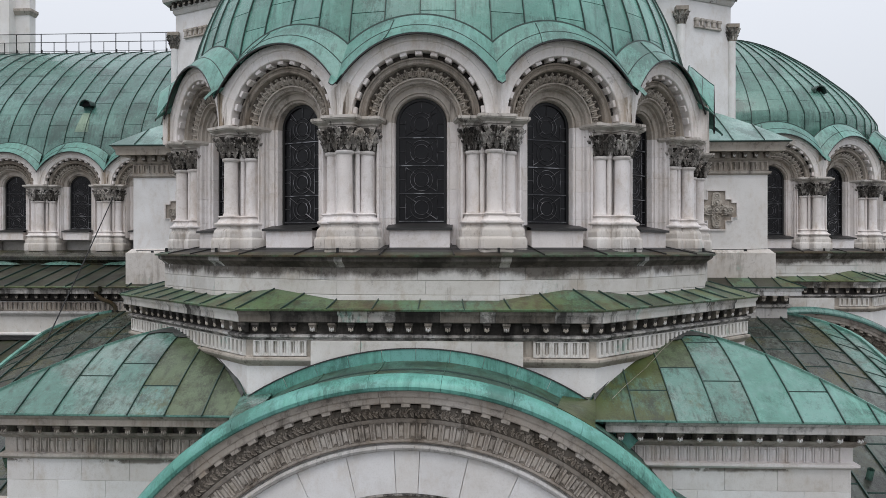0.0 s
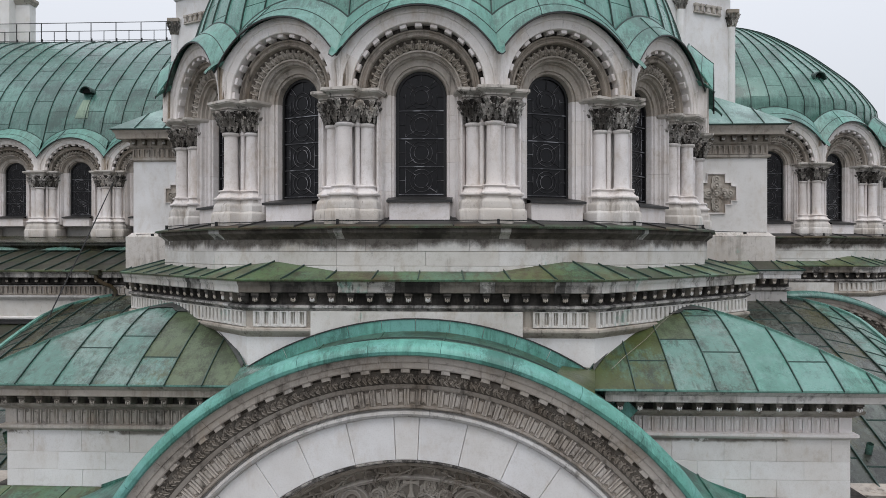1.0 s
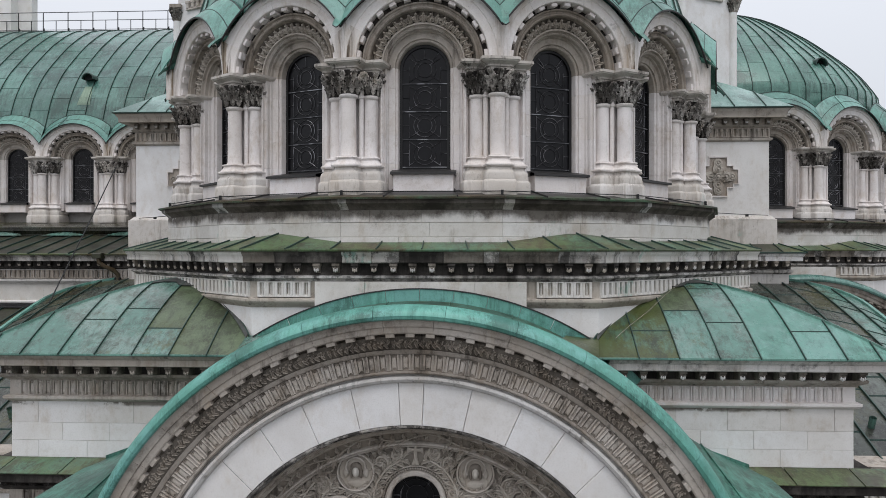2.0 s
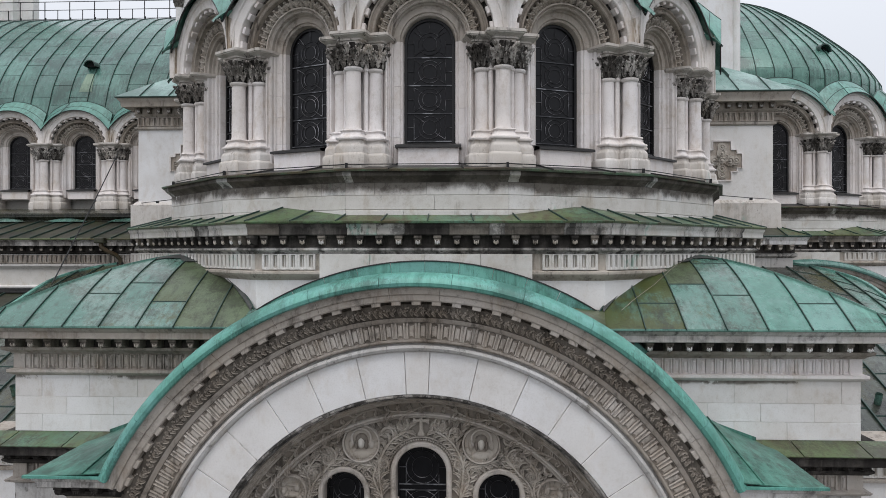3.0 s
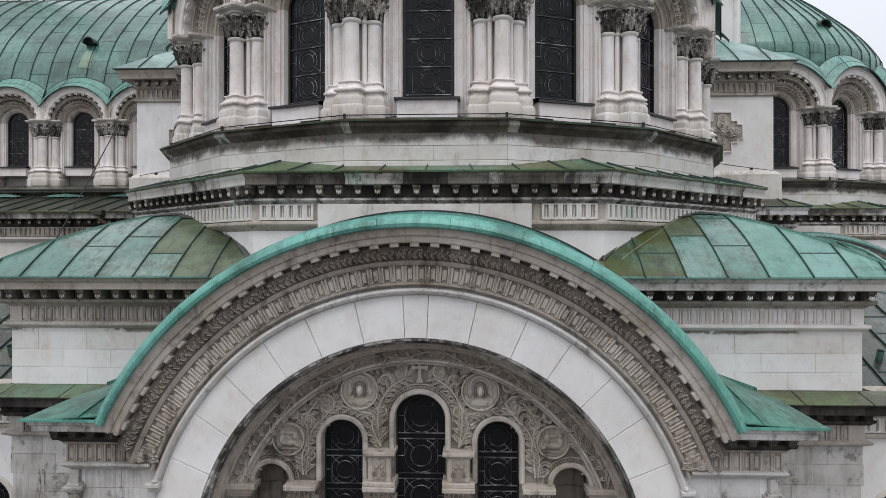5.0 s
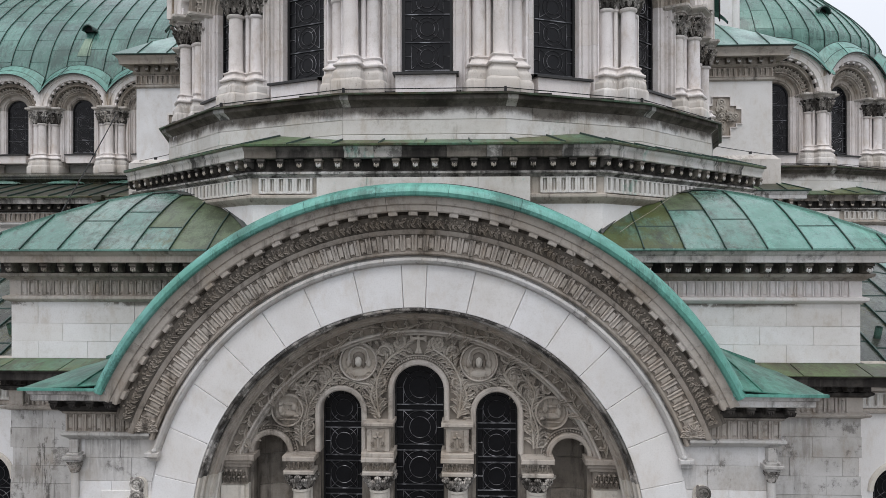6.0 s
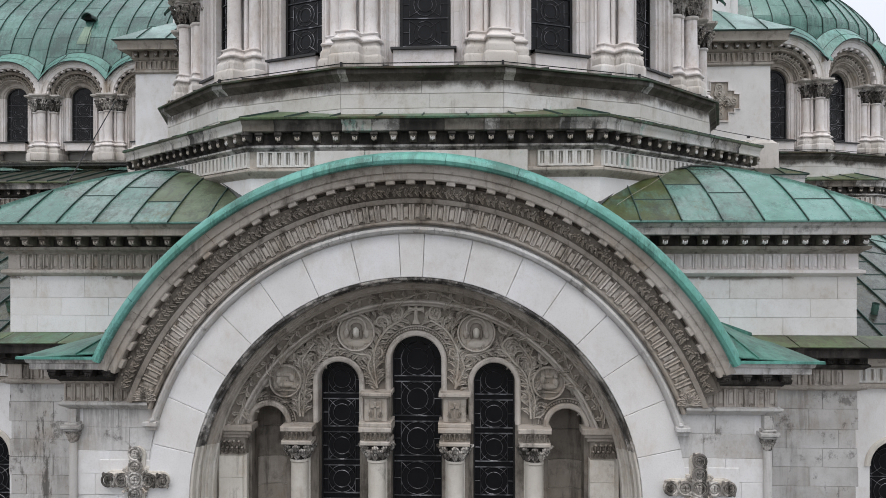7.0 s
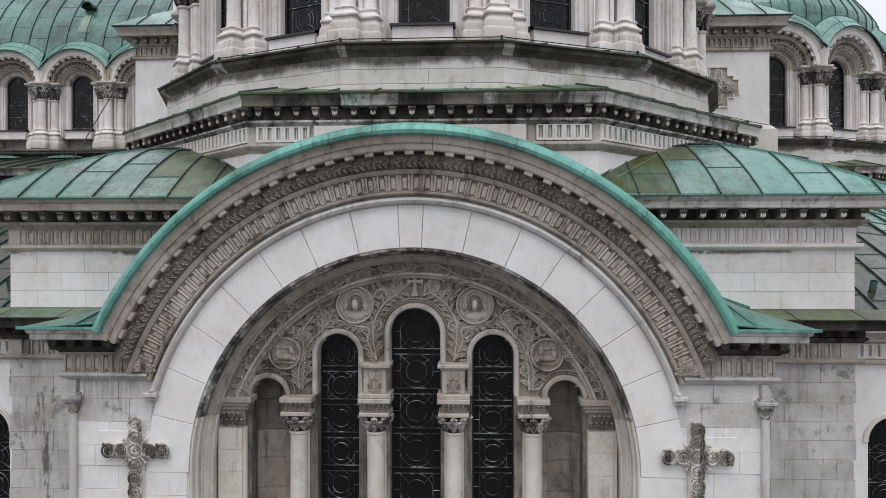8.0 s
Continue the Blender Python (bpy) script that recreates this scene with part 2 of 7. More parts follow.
COPPER_WET = copper("verdigris_wet", (0.050, 0.122, 0.102), (0.072, 0.165, 0.138), (0.028, 0.06, 0.052), 0.48, 0.70, 0.24, None, 0.5, 0.7, (0.10, 0.18, 0.165))
COPPER_FOOT = copper("verdigris_deep", (0.042, 0.13, 0.10), (0.06, 0.18, 0.14), (0.02, 0.05, 0.04), 0.44, 0.62, 0.36, None, 0.5, 0.7, (0.09, 0.24, 0.19))
COPPER_PALE = copper("verdigris_run_off", (0.15, 0.23, 0.165), (0.18, 0.255, 0.18), (0.08, 0.14, 0.10), 0.5, 0.7, 0.4)
COPPER_BRIGHT = copper("verdigris_bright", (0.068, 0.22, 0.175), (0.09, 0.275, 0.225), (0.035, 0.115, 0.09), 0.52, 0.72, 0.50, None, 0.5, 0.7, (0.15, 0.36, 0.33))
COPPER_SLOPE = copper("verdigris_sooty_slope", (0.052, 0.122, 0.092), (0.072, 0.158, 0.12), (0.02, 0.03, 0.022), 0.47, 0.62, 0.42, (0.04, 0.05, 0.02), 0.50, 0.60)
COPPER_HOOD = copper("verdigris_hood", (0.066, 0.185, 0.148), (0.09, 0.235, 0.192), (0.03, 0.08, 0.065), 0.49, 0.66, 0.40, None, 0.5, 0.7, (0.13, 0.27, 0.24))
# pylon copper paled: the reflected sky is painted into its colour
COPPER_FLAT = copper("verdigris_sky_pale", (0.10, 0.20, 0.17), (0.15, 0.26, 0.23), (0.05, 0.10, 0.085), 0.52, 0.72, 0.32, None, 0.5, 0.7, (0.24, 0.34, 0.32))
COPPER_MOSSY = copper("verdigris_mossy", (0.060, 0.12, 0.075), (0.085, 0.155, 0.10), (0.022, 0.028, 0.018), 0.47, 0.62, 0.34, (0.058, 0.068, 0.013), 0.42, 0.49)
COPPER_OLIVE = copper("verdigris_olive", (0.075, 0.105, 0.055), (0.10, 0.135, 0.075), (0.03, 0.035, 0.02), 0.50, 0.66, 0.40, (0.05, 0.055, 0.016), 0.52, 0.62)
COPPER_GREY = copper("verdigris_chalky", (0.07, 0.155, 0.125), (0.10, 0.21, 0.175), (0.035, 0.055, 0.042), 0.49, 0.66, 0.25, (0.07, 0.08, 0.035), 0.53, 0.63, (0.19, 0.26, 0.235))
COPPER_HIP = copper("verdigris_roof", (0.072, 0.19, 0.15), (0.10, 0.25, 0.205), (0.04, 0.095, 0.08), 0.52, 0.72, 0.28, None, 0.5, 0.7, (0.15, 0.28, 0.25))
COPPER_MOSS_STRIP = copper("verdigris_moss_grown", (0.075, 0.15, 0.07), (0.105, 0.13, 0.055), (0.05, 0.04, 0.022), 0.47, 0.65, 0.42, (0.075, 0.055, 0.026), 0.50, 0.62, (0.10, 0.21, 0.15))
COPPER_BROWN = copper("tarnished_brown", (0.030, 0.038, 0.026), (0.042, 0.040, 0.026), (0.02, 0.016, 0.011), 0.44, 0.62, 0.42, (0.04, 0.05, 0.018), 0.50, 0.62)
COPPER_LIP = copper("rusty_lip", (0.055, 0.13, 0.075), (0.06, 0.052, 0.032), (0.03, 0.022, 0.015), 0.44, 0.62, 0.45, (0.07, 0.045, 0.02), 0.46, 0.60)
COPPER_DULL = copper("tarnished_sheet", (0.020, 0.019, 0.015), (0.066, 0.072, 0.052), (0.011, 0.009, 0.007), 0.43, 0.60, 0.24, (0.055, 0.05, 0.02), 0.47, 0.60, (0.085, 0.10, 0.078))
COPPER_ASH = copper("ashen_sheet", (0.028, 0.031, 0.025), (0.068, 0.080, 0.066), (0.014, 0.012, 0.010), 0.46, 0.62, 0.26, (0.06, 0.06, 0.025), 0.49, 0.60, (0.115, 0.135, 0.12))
# seams darker than the sheets: their thin shadow is in the colour
COPPER_EDGE = plain("dark_seam", (0.027, 0.058, 0.048), 0.45)
LEAD = plain("lead_sheet", (0.026, 0.025, 0.025), 0.5)
LEAD_WORN = plain("worn_lead_sheet", (0.075, 0.08, 0.075), 0.5, 0.0, 1.3)
IRON = plain("black_iron", (0.015, 0.015, 0.016), 0.5, 0.3)
CAME, came_t, came_b = shader("grey_came")
came_b.inputs["Metallic"].default_value, came_b.inputs["Roughness"].default_value = 0.6, 0.4
# bright patches by noise paint the glints on the lead
came_t.links.new(blend(came_t, ramp(came_t, noise_node(came_t, position(came_t), 3.2, 3), 0.48, 0.62), (0.065, 0.065, 0.07), (0.30, 0.30, 0.32)), came_b.inputs["Base Color"])
GLASS = plain("dark_leaded_glass", (0.010, 0.010, 0.012), 0.22, 0.0, 0.5, 0.25)
GLASS.node_tree.nodes["Principled BSDF"].inputs["Specular IOR Level"].default_value = 0.22
GROUND_M = plain("grey_paving", (0.10, 0.10, 0.095), 0.85)
HOLE = plain("black_inside", (0.01, 0.01, 0.01), 0.9)

# ---- building helpers ----
from mathutils.geometry import tessellate_polygon


def thing(name, base, label, category, group="", kind=""):
    ob = new(name)
    ob.empty_display_size = 0.2
    ob.matrix_basis = Matrix.Translation(base)
    return tagged(ob, label, category, group, kind)


def mesh_of(bm, material, sharp=35):
    bmesh.ops.recalc_face_normals(bm, faces=bm.faces)
    me = bpy.data.meshes.new("mesh")
    bm.to_mesh(me)
    bm.free()
    me.materials.append(material)
    if sharp:
        me.polygons.foreach_set("use_smooth", [True] * len(me.polygons))
        me.set_sharp_from_angle(angle=radians(sharp))
    return me


def hang(name, me, parent, m=None, label="", kind=""):
    """One object on the mesh me under parent, with its coordinates in the world."""
    ob = new(name, me)
    if parent is not None:
        ob.parent = parent
        if parent.type == "EMPTY":
            ob.matrix_parent_inverse = Matrix.Translation(parent.location).inverted()
    if m is not None:
        ob.matrix_basis = m
    return tagged(ob, label, "", "", kind)


def part(name, bm, material, parent, label="", sharp=35, m=None):
    return hang(name, mesh_of(bm, material, sharp), parent, m, label)


def structure(name, bm, material, label, category, sharp=35):
    return tagged(hang(name, mesh_of(bm, material, sharp), None), label, category, "", "structure")


def quad_rows(bm, rows, closed=False):
    vs = [[bm.verts.new(p) for p in r] for r in rows]
    n = len(vs)
    for i in range(n if closed else n - 1):
        a, b = vs[i], vs[(i + 1) % n]
        for j in range(len(a) - 1):
            bm.faces.new((a[j], b[j], b[j + 1], a[j + 1]))
    return vs


def box(bm, x0, x1, y0, y1, z0, z1, m=None, ch=0.0):
    """A box whose front edges (towards -y) are chamfered by ch."""
    if x0 > x1:
        x0, x1 = x1, x0
    pts = [(x0, y1, z0), (x1, y1, z0), (x1, y1, z1), (x0, y1, z1), (x0, y0 + ch, z0), (x1, y0 + ch, z0), (x1, y0 + ch, z1), (x0, y0 + ch, z1)]
    if ch:
        pts += [(x0 + ch, y0, z0 + ch), (x1 - ch, y0, z0 + ch), (x1 - ch, y0, z1 - ch), (x0 + ch, y0, z1 - ch)]
    v = [bm.verts.new(m @ Vector(p) if m else p) for p in pts]
    f = [(0, 1, 2, 3), (0, 4, 5, 1), (1, 5, 6, 2), (2, 6, 7, 3), (3, 7, 4, 0)]
    f += [(4, 8, 9, 5), (5, 9, 10, 6), (6, 10, 11, 7), (7, 11, 8, 4), (8, 11, 10, 9)] if ch else [(4, 7, 6, 5)]
    for q in f:
        bm.faces.new([v[i] for i in q])


def lathe(bm, profile, x, y, n=20, m=None):
    """A turned body: profile of (radius, height) round a vertical axis."""
    rows = [[(x + r * math.cos(2 * math.pi * i / n), y + r * math.sin(2 * math.pi * i / n), z) for r, z in profile] for i in range(n)]
    if m:
        rows = [[m @ Vector(p) for p in r] for r in rows]
    vs = quad_rows(bm, rows, True)
    for k in (0, -1):
        bm.faces.new([r[k] for r in vs])


def sweep(bm, path, profile, closed=False, caps=True):
    """A moulding: profile of (out, z) along a plan path, mitred; out is to the right of the way."""
    n = len(path)
    rows = []
    for i, p in enumerate(path):
        ns = []
        for a, b in ((i - 1, i), (i, i + 1)):
            if closed or (a >= 0 and b < n):
                d = (Vector(path[b % n]) - Vector(path[a % n])).normalized()
                ns.append(Vector((d.y, -d.x)))
        k = sum(ns, Vector((0, 0)))
        k = k / max(0.2, k.dot(ns[0]))
        rows.append([(p[0] + k.x * o, p[1] + k.y * o, z) for o, z in profile])
    vs = quad_rows(bm, rows, closed)
    if caps and not closed:
        for k in (0, -1):
            bm.faces.new(vs[k])


def arch_sweep(bm, profile, cx, cz, a0, a1, n, leg=None, caps=True):
    """A moulding of (radius, y) bent round an arch from angle a0 to a1 (degrees); leg: height to which its ends run down."""
    rows = []
    for i in range(n + 1):
        a = radians(a0 + (a1 - a0) * i / n)
        rows.append([(cx + r * math.cos(a), y, cz + r * math.sin(a)) for r, y in profile])
    if leg is not None:
        rows.insert(0, [(x, y, leg) for x, y, z in rows[0]])
        rows.append([(x, y, leg) for x, y, z in rows[-1]])
    vs = quad_rows(bm, rows)
    if caps and len(profile) > 2:
        for k in (0, -1):
            bm.faces.new(vs[k])


def lump(bm, m, nu=6, nv=4):
    """A carved knob: a coarse ball, to be stretched by m."""
    rows = [[m @ Vector((math.cos(2 * math.pi * i / nu) * math.sin(math.pi * j / nv), math.sin(2 * math.pi * i / nu) * math.sin(math.pi * j / nv), math.cos(math.pi * j / nv))) for j in range(1, nv)] for i in range(nu)]
    vs = quad_rows(bm, rows, True)
    for k, z in ((0, 1), (-1, -1)):
        tip = bm.verts.new(m @ Vector((0, 0, z)))
        for i in range(nu):
            bm.faces.new((vs[i][k], vs[(i + 1) % nu][k], tip))


def leaf(bm, m, w, h, out):
    """A carved acanthus leaf, rising along z and curling out along -y: midrib, two lobes and tip."""
    lump(bm, m @ Matrix.Translation((0, -out * 0.3, h * 0.42)) @ pose(0, 0, 0, 12, 0, 0) @ Matrix.Diagonal((w * 0.13, out * 0.6, h * 0.48, 1)), 5, 4)
    for s in (-1, 1):
        lump(bm, m @ Matrix.Translation((s * w * 0.2, -out * 0.26, h * 0.42)) @ pose(0, 0, 0, 8, s * 16, 0) @ Matrix.Diagonal((w * 0.1, out * 0.48, h * 0.4, 1)), 4, 4)
        lump(bm, m @ Matrix.Translation((s * w * 0.36, -out * 0.2, h * 0.3)) @ pose(0, 0, 0, 0, s * 38, 0) @ Matrix.Diagonal((w * 0.1, out * 0.4, h * 0.32, 1)), 4, 4)
    lump(bm, m @ Matrix.Translation((0, -out * 0.92, h * 0.86)) @ Matrix.Diagonal((w * 0.27, out * 0.46, h * 0.13, 1)), 6, 4)


def acanthus(bm, m, length, width, bend=0.0, high=0.05):
    """A carved leaf in relief, in the x-z plane from its root along z: lobed edges, grooved midrib; bend curls it sideways (degrees)."""
    rows = []
    n = 9
    x = z = 0.0
    for i in range(n + 1):
        u = i / n
        a = radians(bend) * u * u
        if i:
            x += length / n * math.sin(a)
            z += length / n * math.cos(a)
        w = width * (0.22 + 1.35 * u * (1 - u) * 2) * (1 - 0.75 * u ** 3) * (1.0 if i % 3 else 0.62)
        w = 0.006 if i == n else w
        lift = high * (0.5 + 0.5 * math.sin(math.pi * min(1, u * 1.15)))
        rows.append([m @ Vector((x + k * w * math.cos(a), -lift * y, z - k * w * math.sin(a) + abs(k) * w * 0.45)) for k, y in ((-1, 0.05), (-0.62, 0.95), (0, 0.45), (0.62, 0.95), (1, 0.05))])
    quad_rows(bm, rows)


def tube(bm, pts, r, n=5, closed=False):
    rows = []
    k = len(pts)
    for i, p in enumerate(pts):
        p = Vector(p)
        a, b = (pts[(i - 1) % k], pts[(i + 1) % k]) if closed else (pts[max(0, i - 1)], pts[min(k - 1, i + 1)])
        d = (Vector(b) - Vector(a)).normalized()
        u = d.cross(Vector((0.13, 1, 0.07))).normalized()
        v = d.cross(u)
        rows.append([p + r * (math.cos(2 * math.pi * j / n) * u + math.sin(2 * math.pi * j / n) * v) for j in range(n + 1)])
    quad_rows(bm, rows, closed)


def plate(bm, loops, y0, y1):
    """A wall plate in the x-z plane from y0 (front) to y1, with the first loop round it and holes for the rest."""
    flat = [p for l in loops for p in l]
    front = [bm.verts.new((x, y0, z)) for x, z in flat]
    back = [bm.verts.new((x, y1, z)) for x, z in flat]
    for tri in tessellate_polygon([[Vector((x, z, 0)) for x, z in l] for l in loops]):
        if len(set(tri)) == 3:
            bm.faces.new([front[i] for i in tri])
            bm.faces.new([back[i] for i in reversed(tri)])
    k = 0
    for l in loops:
        for i in range(len(l)):
            a, b = k + i, k + (i + 1) % len(l)
            bm.faces.new((front[a], front[b], back[b], back[a]))
        k += len(l)


def arched(cx, half, spring, foot, n=16):
    """The outline of an opening with a round head."""
    pts = [(cx - half, foot), (cx + half, foot)]
    return pts + [(cx + half * math.cos(math.pi * i / n), spring + half * math.sin(math.pi * i / n)) for i in range(n + 1)]


def surface(bm, f, u0, u1, v0, v1, nu, nv, thick=0.02):
    """A sheet over f(u, v) with its edges turned down."""
    rows = [[Vector(f(u0 + (u1 - u0) * i / nu, v0 + (v1 - v0) * j / nv)) for j in range(nv + 1)] for i in range(nu + 1)]
    quad_rows(bm, rows)
    c = (rows[1][0] - rows[0][0]).cross(rows[0][1] - rows[0][0])
    c = c.normalized() * thick * (-1 if c.z < 0 or (abs(c.z) < 0.05 and c.y > 0) else 1)
    rim = [rows[i][0] for i in range(nu + 1)] + [rows[nu][j] for j in range(1, nv + 1)] + [rows[i][nv] for i in range(nu - 1, -1, -1)] + [rows[0][j] for j in range(nv - 1, 0, -1)]
    quad_rows(bm, [[p, p - c] for p in rim], True)


def seam(bm, pts, width=0.03, height=0.045):
    """A standing seam: a low rib along pts."""
    up = Vector((0, 0, 1))
    rows = []
    for i, p in enumerate(pts):
        p = Vector(p)
        d = (Vector(pts[min(i + 1, len(pts) - 1)]) - Vector(pts[max(i - 1, 0)])).normalized()
        s = d.cross(up)
        s = s.normalized() if s.length > 1e-4 else Vector((1, 0, 0))
        n = s.cross(d).normalized()
        n = n if n.z > 0 or (abs(n.z) < 1e-3 and n.y < 0) else -n
        rows.append([p - s * width / 2 - n * 0.02, p - s * width * 0.35 + n * height, p + s * width * 0.35 + n * height, p + s * width / 2 - n * 0.02])
    vs = quad_rows(bm, rows)
    for k in (0, -1):
        bm.faces.new(vs[k])


def modillion_mesh(w, d, h, material, tip=None):
    """A bracket under a cornice: slab above, curved console below with a leaf at its nose; back at y = 0, top at z = 0."""
    bm = bmesh.new()
    box(bm, -w / 2, w / 2, -d, 0, -h * 0.3, 0, None, 0.012)
    side = [(0, -0.3), (-0.86, -0.3), (-0.93, -0.46), (-0.90, -0.62), (-0.76, -0.76), (-0.52, -0.86), (-0.34, -1.0), (0, -1.0)]
    vs = quad_rows(bm, [[(x, d * a, h * b) for a, b in side] for x in (-w * 0.40, w * 0.40)])
    for r in vs:
        bm.faces.new(r)
    body = len(bm.faces)
    for x in (-0.22, 0, 0.22):
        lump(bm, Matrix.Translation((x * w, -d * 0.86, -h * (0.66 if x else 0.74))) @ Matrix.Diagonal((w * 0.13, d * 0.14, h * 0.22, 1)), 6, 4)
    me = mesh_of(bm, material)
    # paler leaf: the light caught by the nose is painted on
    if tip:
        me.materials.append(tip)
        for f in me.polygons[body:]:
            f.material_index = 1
    return me


def faceted(corners, i, profile, u0=0.0, u1=1.0, gap=0.002):
    """One stone of a moulding round a many-sided plan: corners(out) gives the plan's corners, i the side, u0 to u1 the stretch of it."""
    bm = bmesh.new()
    rows = []
    for u in (u0 + gap, u1 - gap):
        row = []
        for o, z in profile:
            c = corners(o)
            a, b = Vector(c[i]), Vector(c[(i + 1) % len(c)])
            p = a + (b - a) * u
            row.append((p.x, p.y, z))
        rows.append(row)
    for r in quad_rows(bm, rows):
        bm.faces.new(r)
    return bm


def flute_mesh(w, h, d, material):
    """One unit of a fluted frieze: two thin fillets, a sunk tongue between them with a notch at its foot; back at y = 0, foot at z = 0."""
    bm = bmesh.new()
    for k in (-1, 1):
        box(bm, k * w * 0.28, k * w * 0.42, -d, 0.0, 0, h, None, d * 0.15)
        box(bm, k * w * 0.42, k * w * 0.5, -d * 0.62, 0.0, 0, h)
    rows = [[(w * 0.3 * math.cos(a), y, h - 0.14 * h * (1 - math.sin(a))) for y in (-d * 0.9, 0)] for a in [math.pi * i / 6 for i in range(7)]]
    quad_rows(bm, rows)
    box(bm, -w * 0.3, w * 0.3, -d * 0.5, 0, h * 0.96, h)
    rows = []
    for x, e in ((-0.2, 0.06), (-0.12, 0.13), (0, 0.17), (0.12, 0.13), (0.2, 0.06)):
        y = -d * (0.62 - 4.0 * x * x)
        rows.append([(w * x, 0, h * e), (w * x, y, h * (e + 0.03)), (w * x, y, h * (0.86 - e * 0.5)), (w * x, 0, h * (0.9 - e * 0.5))])
    quad_rows(bm, rows)
    return mesh_of(bm, material, 0)


def bell(bm, x, y, z0, z1, r, m=None):
    """The turned core of a capital."""
    h = z1 - z0
    lathe(bm, [(r * 1.0, z0 - h * 0.04), (r * 0.98, z0 + h * 0.4), (r * 1.12, z0 + h * 0.7), (r * 1.5, z1)], x, y, 16, m)


def capital(bm, x, y, z0, z1, r, m=None):
    """The leaves of a capital: a lower row of narrow leaves and an upper row that curls out into heavy tips."""
    h = z1 - z0
    for k, zz, hh, rr, off, tilt, tip in ((9, 0.0, 0.50, 1.03, 0, 9, 0.85), (9, 0.24, 0.52, 1.16, 0.5, 14, 1.15), (9, 0.52, 0.48, 1.34, 0, 16, 1.2)):
        for i in range(k):
            wob = math.sin(i * 2.7 + zz * 9 + x * 3)
            mm = pose(x, y, z0 + h * zz, 0, 0, 360 * (i + off + 0.05 * wob) / k) @ pose(0, -r * rr, 0, tilt, 0, 0)
            mm = m @ mm if m else mm
            acanthus(bm, mm, h * hh * 0.95, r * 0.5, 12 * wob, r * 0.3)
            for e in (-1, 0, 1):
                lump(bm, mm @ Matrix.Translation((e * r * 0.21, -r * (0.36 - 0.1 * abs(e)), h * hh * (0.86 - 0.09 * abs(e)))) @ pose(0, 0, 0, 30, 0, e * 20) @ Matrix.Diagonal((r * 0.11 * tip, r * 0.17 * tip, h * 0.095 * tip, 1)), 6, 4)

# ---- the place: plan ----
YC = 25.85          # axis of the round drum over the transept
STEP = 24.0         # degrees from bay to bay of a drum
FX = 0.03           # middle of the arched gable
ZA = 16.7           # height of the gable arch's centre
APSE = pose(14.2, 41.42 - YC, 0)                  # the twin of drum and gable round the corner


def about(angle, cx=0.0, cy=YC):
    return Matrix.Translation((cx, cy, 0)) @ pose(0, 0, 0, 0, 0, angle) @ Matrix.Translation((-cx, -cy, 0))


APSE_TURN = about(2.2)


def ring(r, first=-7, last=8):
    """Corners of the drum's many-sided plan, at the columns."""
    return [(r * math.sin(radians(12 + STEP * k)), YC - r * math.cos(radians(12 + STEP * k))) for k in range(first, last)]


BASE_X = 0.06       # the octagonal base stands a little off the drum's axis


def octagon(a):
    """Corners of the base's plan: four long sides and four slightly shorter ones across the corners."""
    h = a * math.tan(math.pi / 8) + 0.21
    return [(BASE_X + x, YC + y) for x, y in ((-h, a), (-a, h), (-a, -h), (-h, -a), (h, -a), (a, -h), (a, h), (h, a))]


def base_side(k):
    """From the front side of the base to its k-th neighbour, and how much farther out that one stands."""
    return Matrix.Translation((BASE_X, 0, 0)) @ about(45 * k), (0.148 if k % 2 else 0.0)


# ---- ground ----
bm = bmesh.new()
bmesh.ops.create_grid(bm, x_segments=2, y_segments=2, size=2500)
structure("ground", bm, GROUND_M, "grey stone paving round the church", "ground", 0)


def ashlar(parent, rows, joints, y, material, limit=None, proud=0.02, seed=1, sides=(-1, 1)):
    """Dressed stones in courses: rows of heights from the top, joints of each course; limit(z) gives the inner end."""
    rnd = random.Random(seed)
    for i in range(len(rows) - 1):
        z1, z0 = rows[i], rows[i + 1]
        xs = joints[i % len(joints)]
        for x0, x1 in zip(xs, xs[1:]):
            lo0 = lo1 = x0
            if limit:
                lo0, lo1 = max(x0, limit(z0)), max(x0, limit(z1))
                if max(lo0, lo1) > x1 - 0.06:
                    continue
            d = y - proud - rnd.uniform(0, 0.007)
            g, c = 0.0028, 0.005
            for s in sides:
                bm = bmesh.new()
                back = [(lo0 + g, y, z0 + g), (x1 - g, y, z0 + g), (x1 - g, y, z1 - g), (lo1 + g, y, z1 - g)]
                mid = [(p[0], d + c, p[2]) for p in back]
                top = [(lo0 + g + c, d, z0 + g + c), (x1 - g - c, d, z0 + g + c), (x1 - g - c, d, z1 - g - c), (lo1 + g + c, d, z1 - g - c)]
                loops = [[bm.verts.new((s * x, yy, z)) for x, yy, z in l] for l in (back, mid, top)]
                for a, b in zip(loops, loops[1:]):
                    for k in range(4):
                        bm.faces.new((a[k], a[(k + 1) % 4], b[(k + 1) % 4], b[k]))
                bm.faces.new(loops[2])
                part("stone", bm, material, parent[s], sharp=0)


SIDE = (-1, 1)

# ---- the arched gable ----
gable = thing("arched_gable", (FX, 15.2, 0), "pale limestone gable with a wide round arch", "gable")
circle = lambda r: (lambda z: math.sqrt(max(0.0, r * r - (z - ZA) ** 2)) if z > ZA else r)

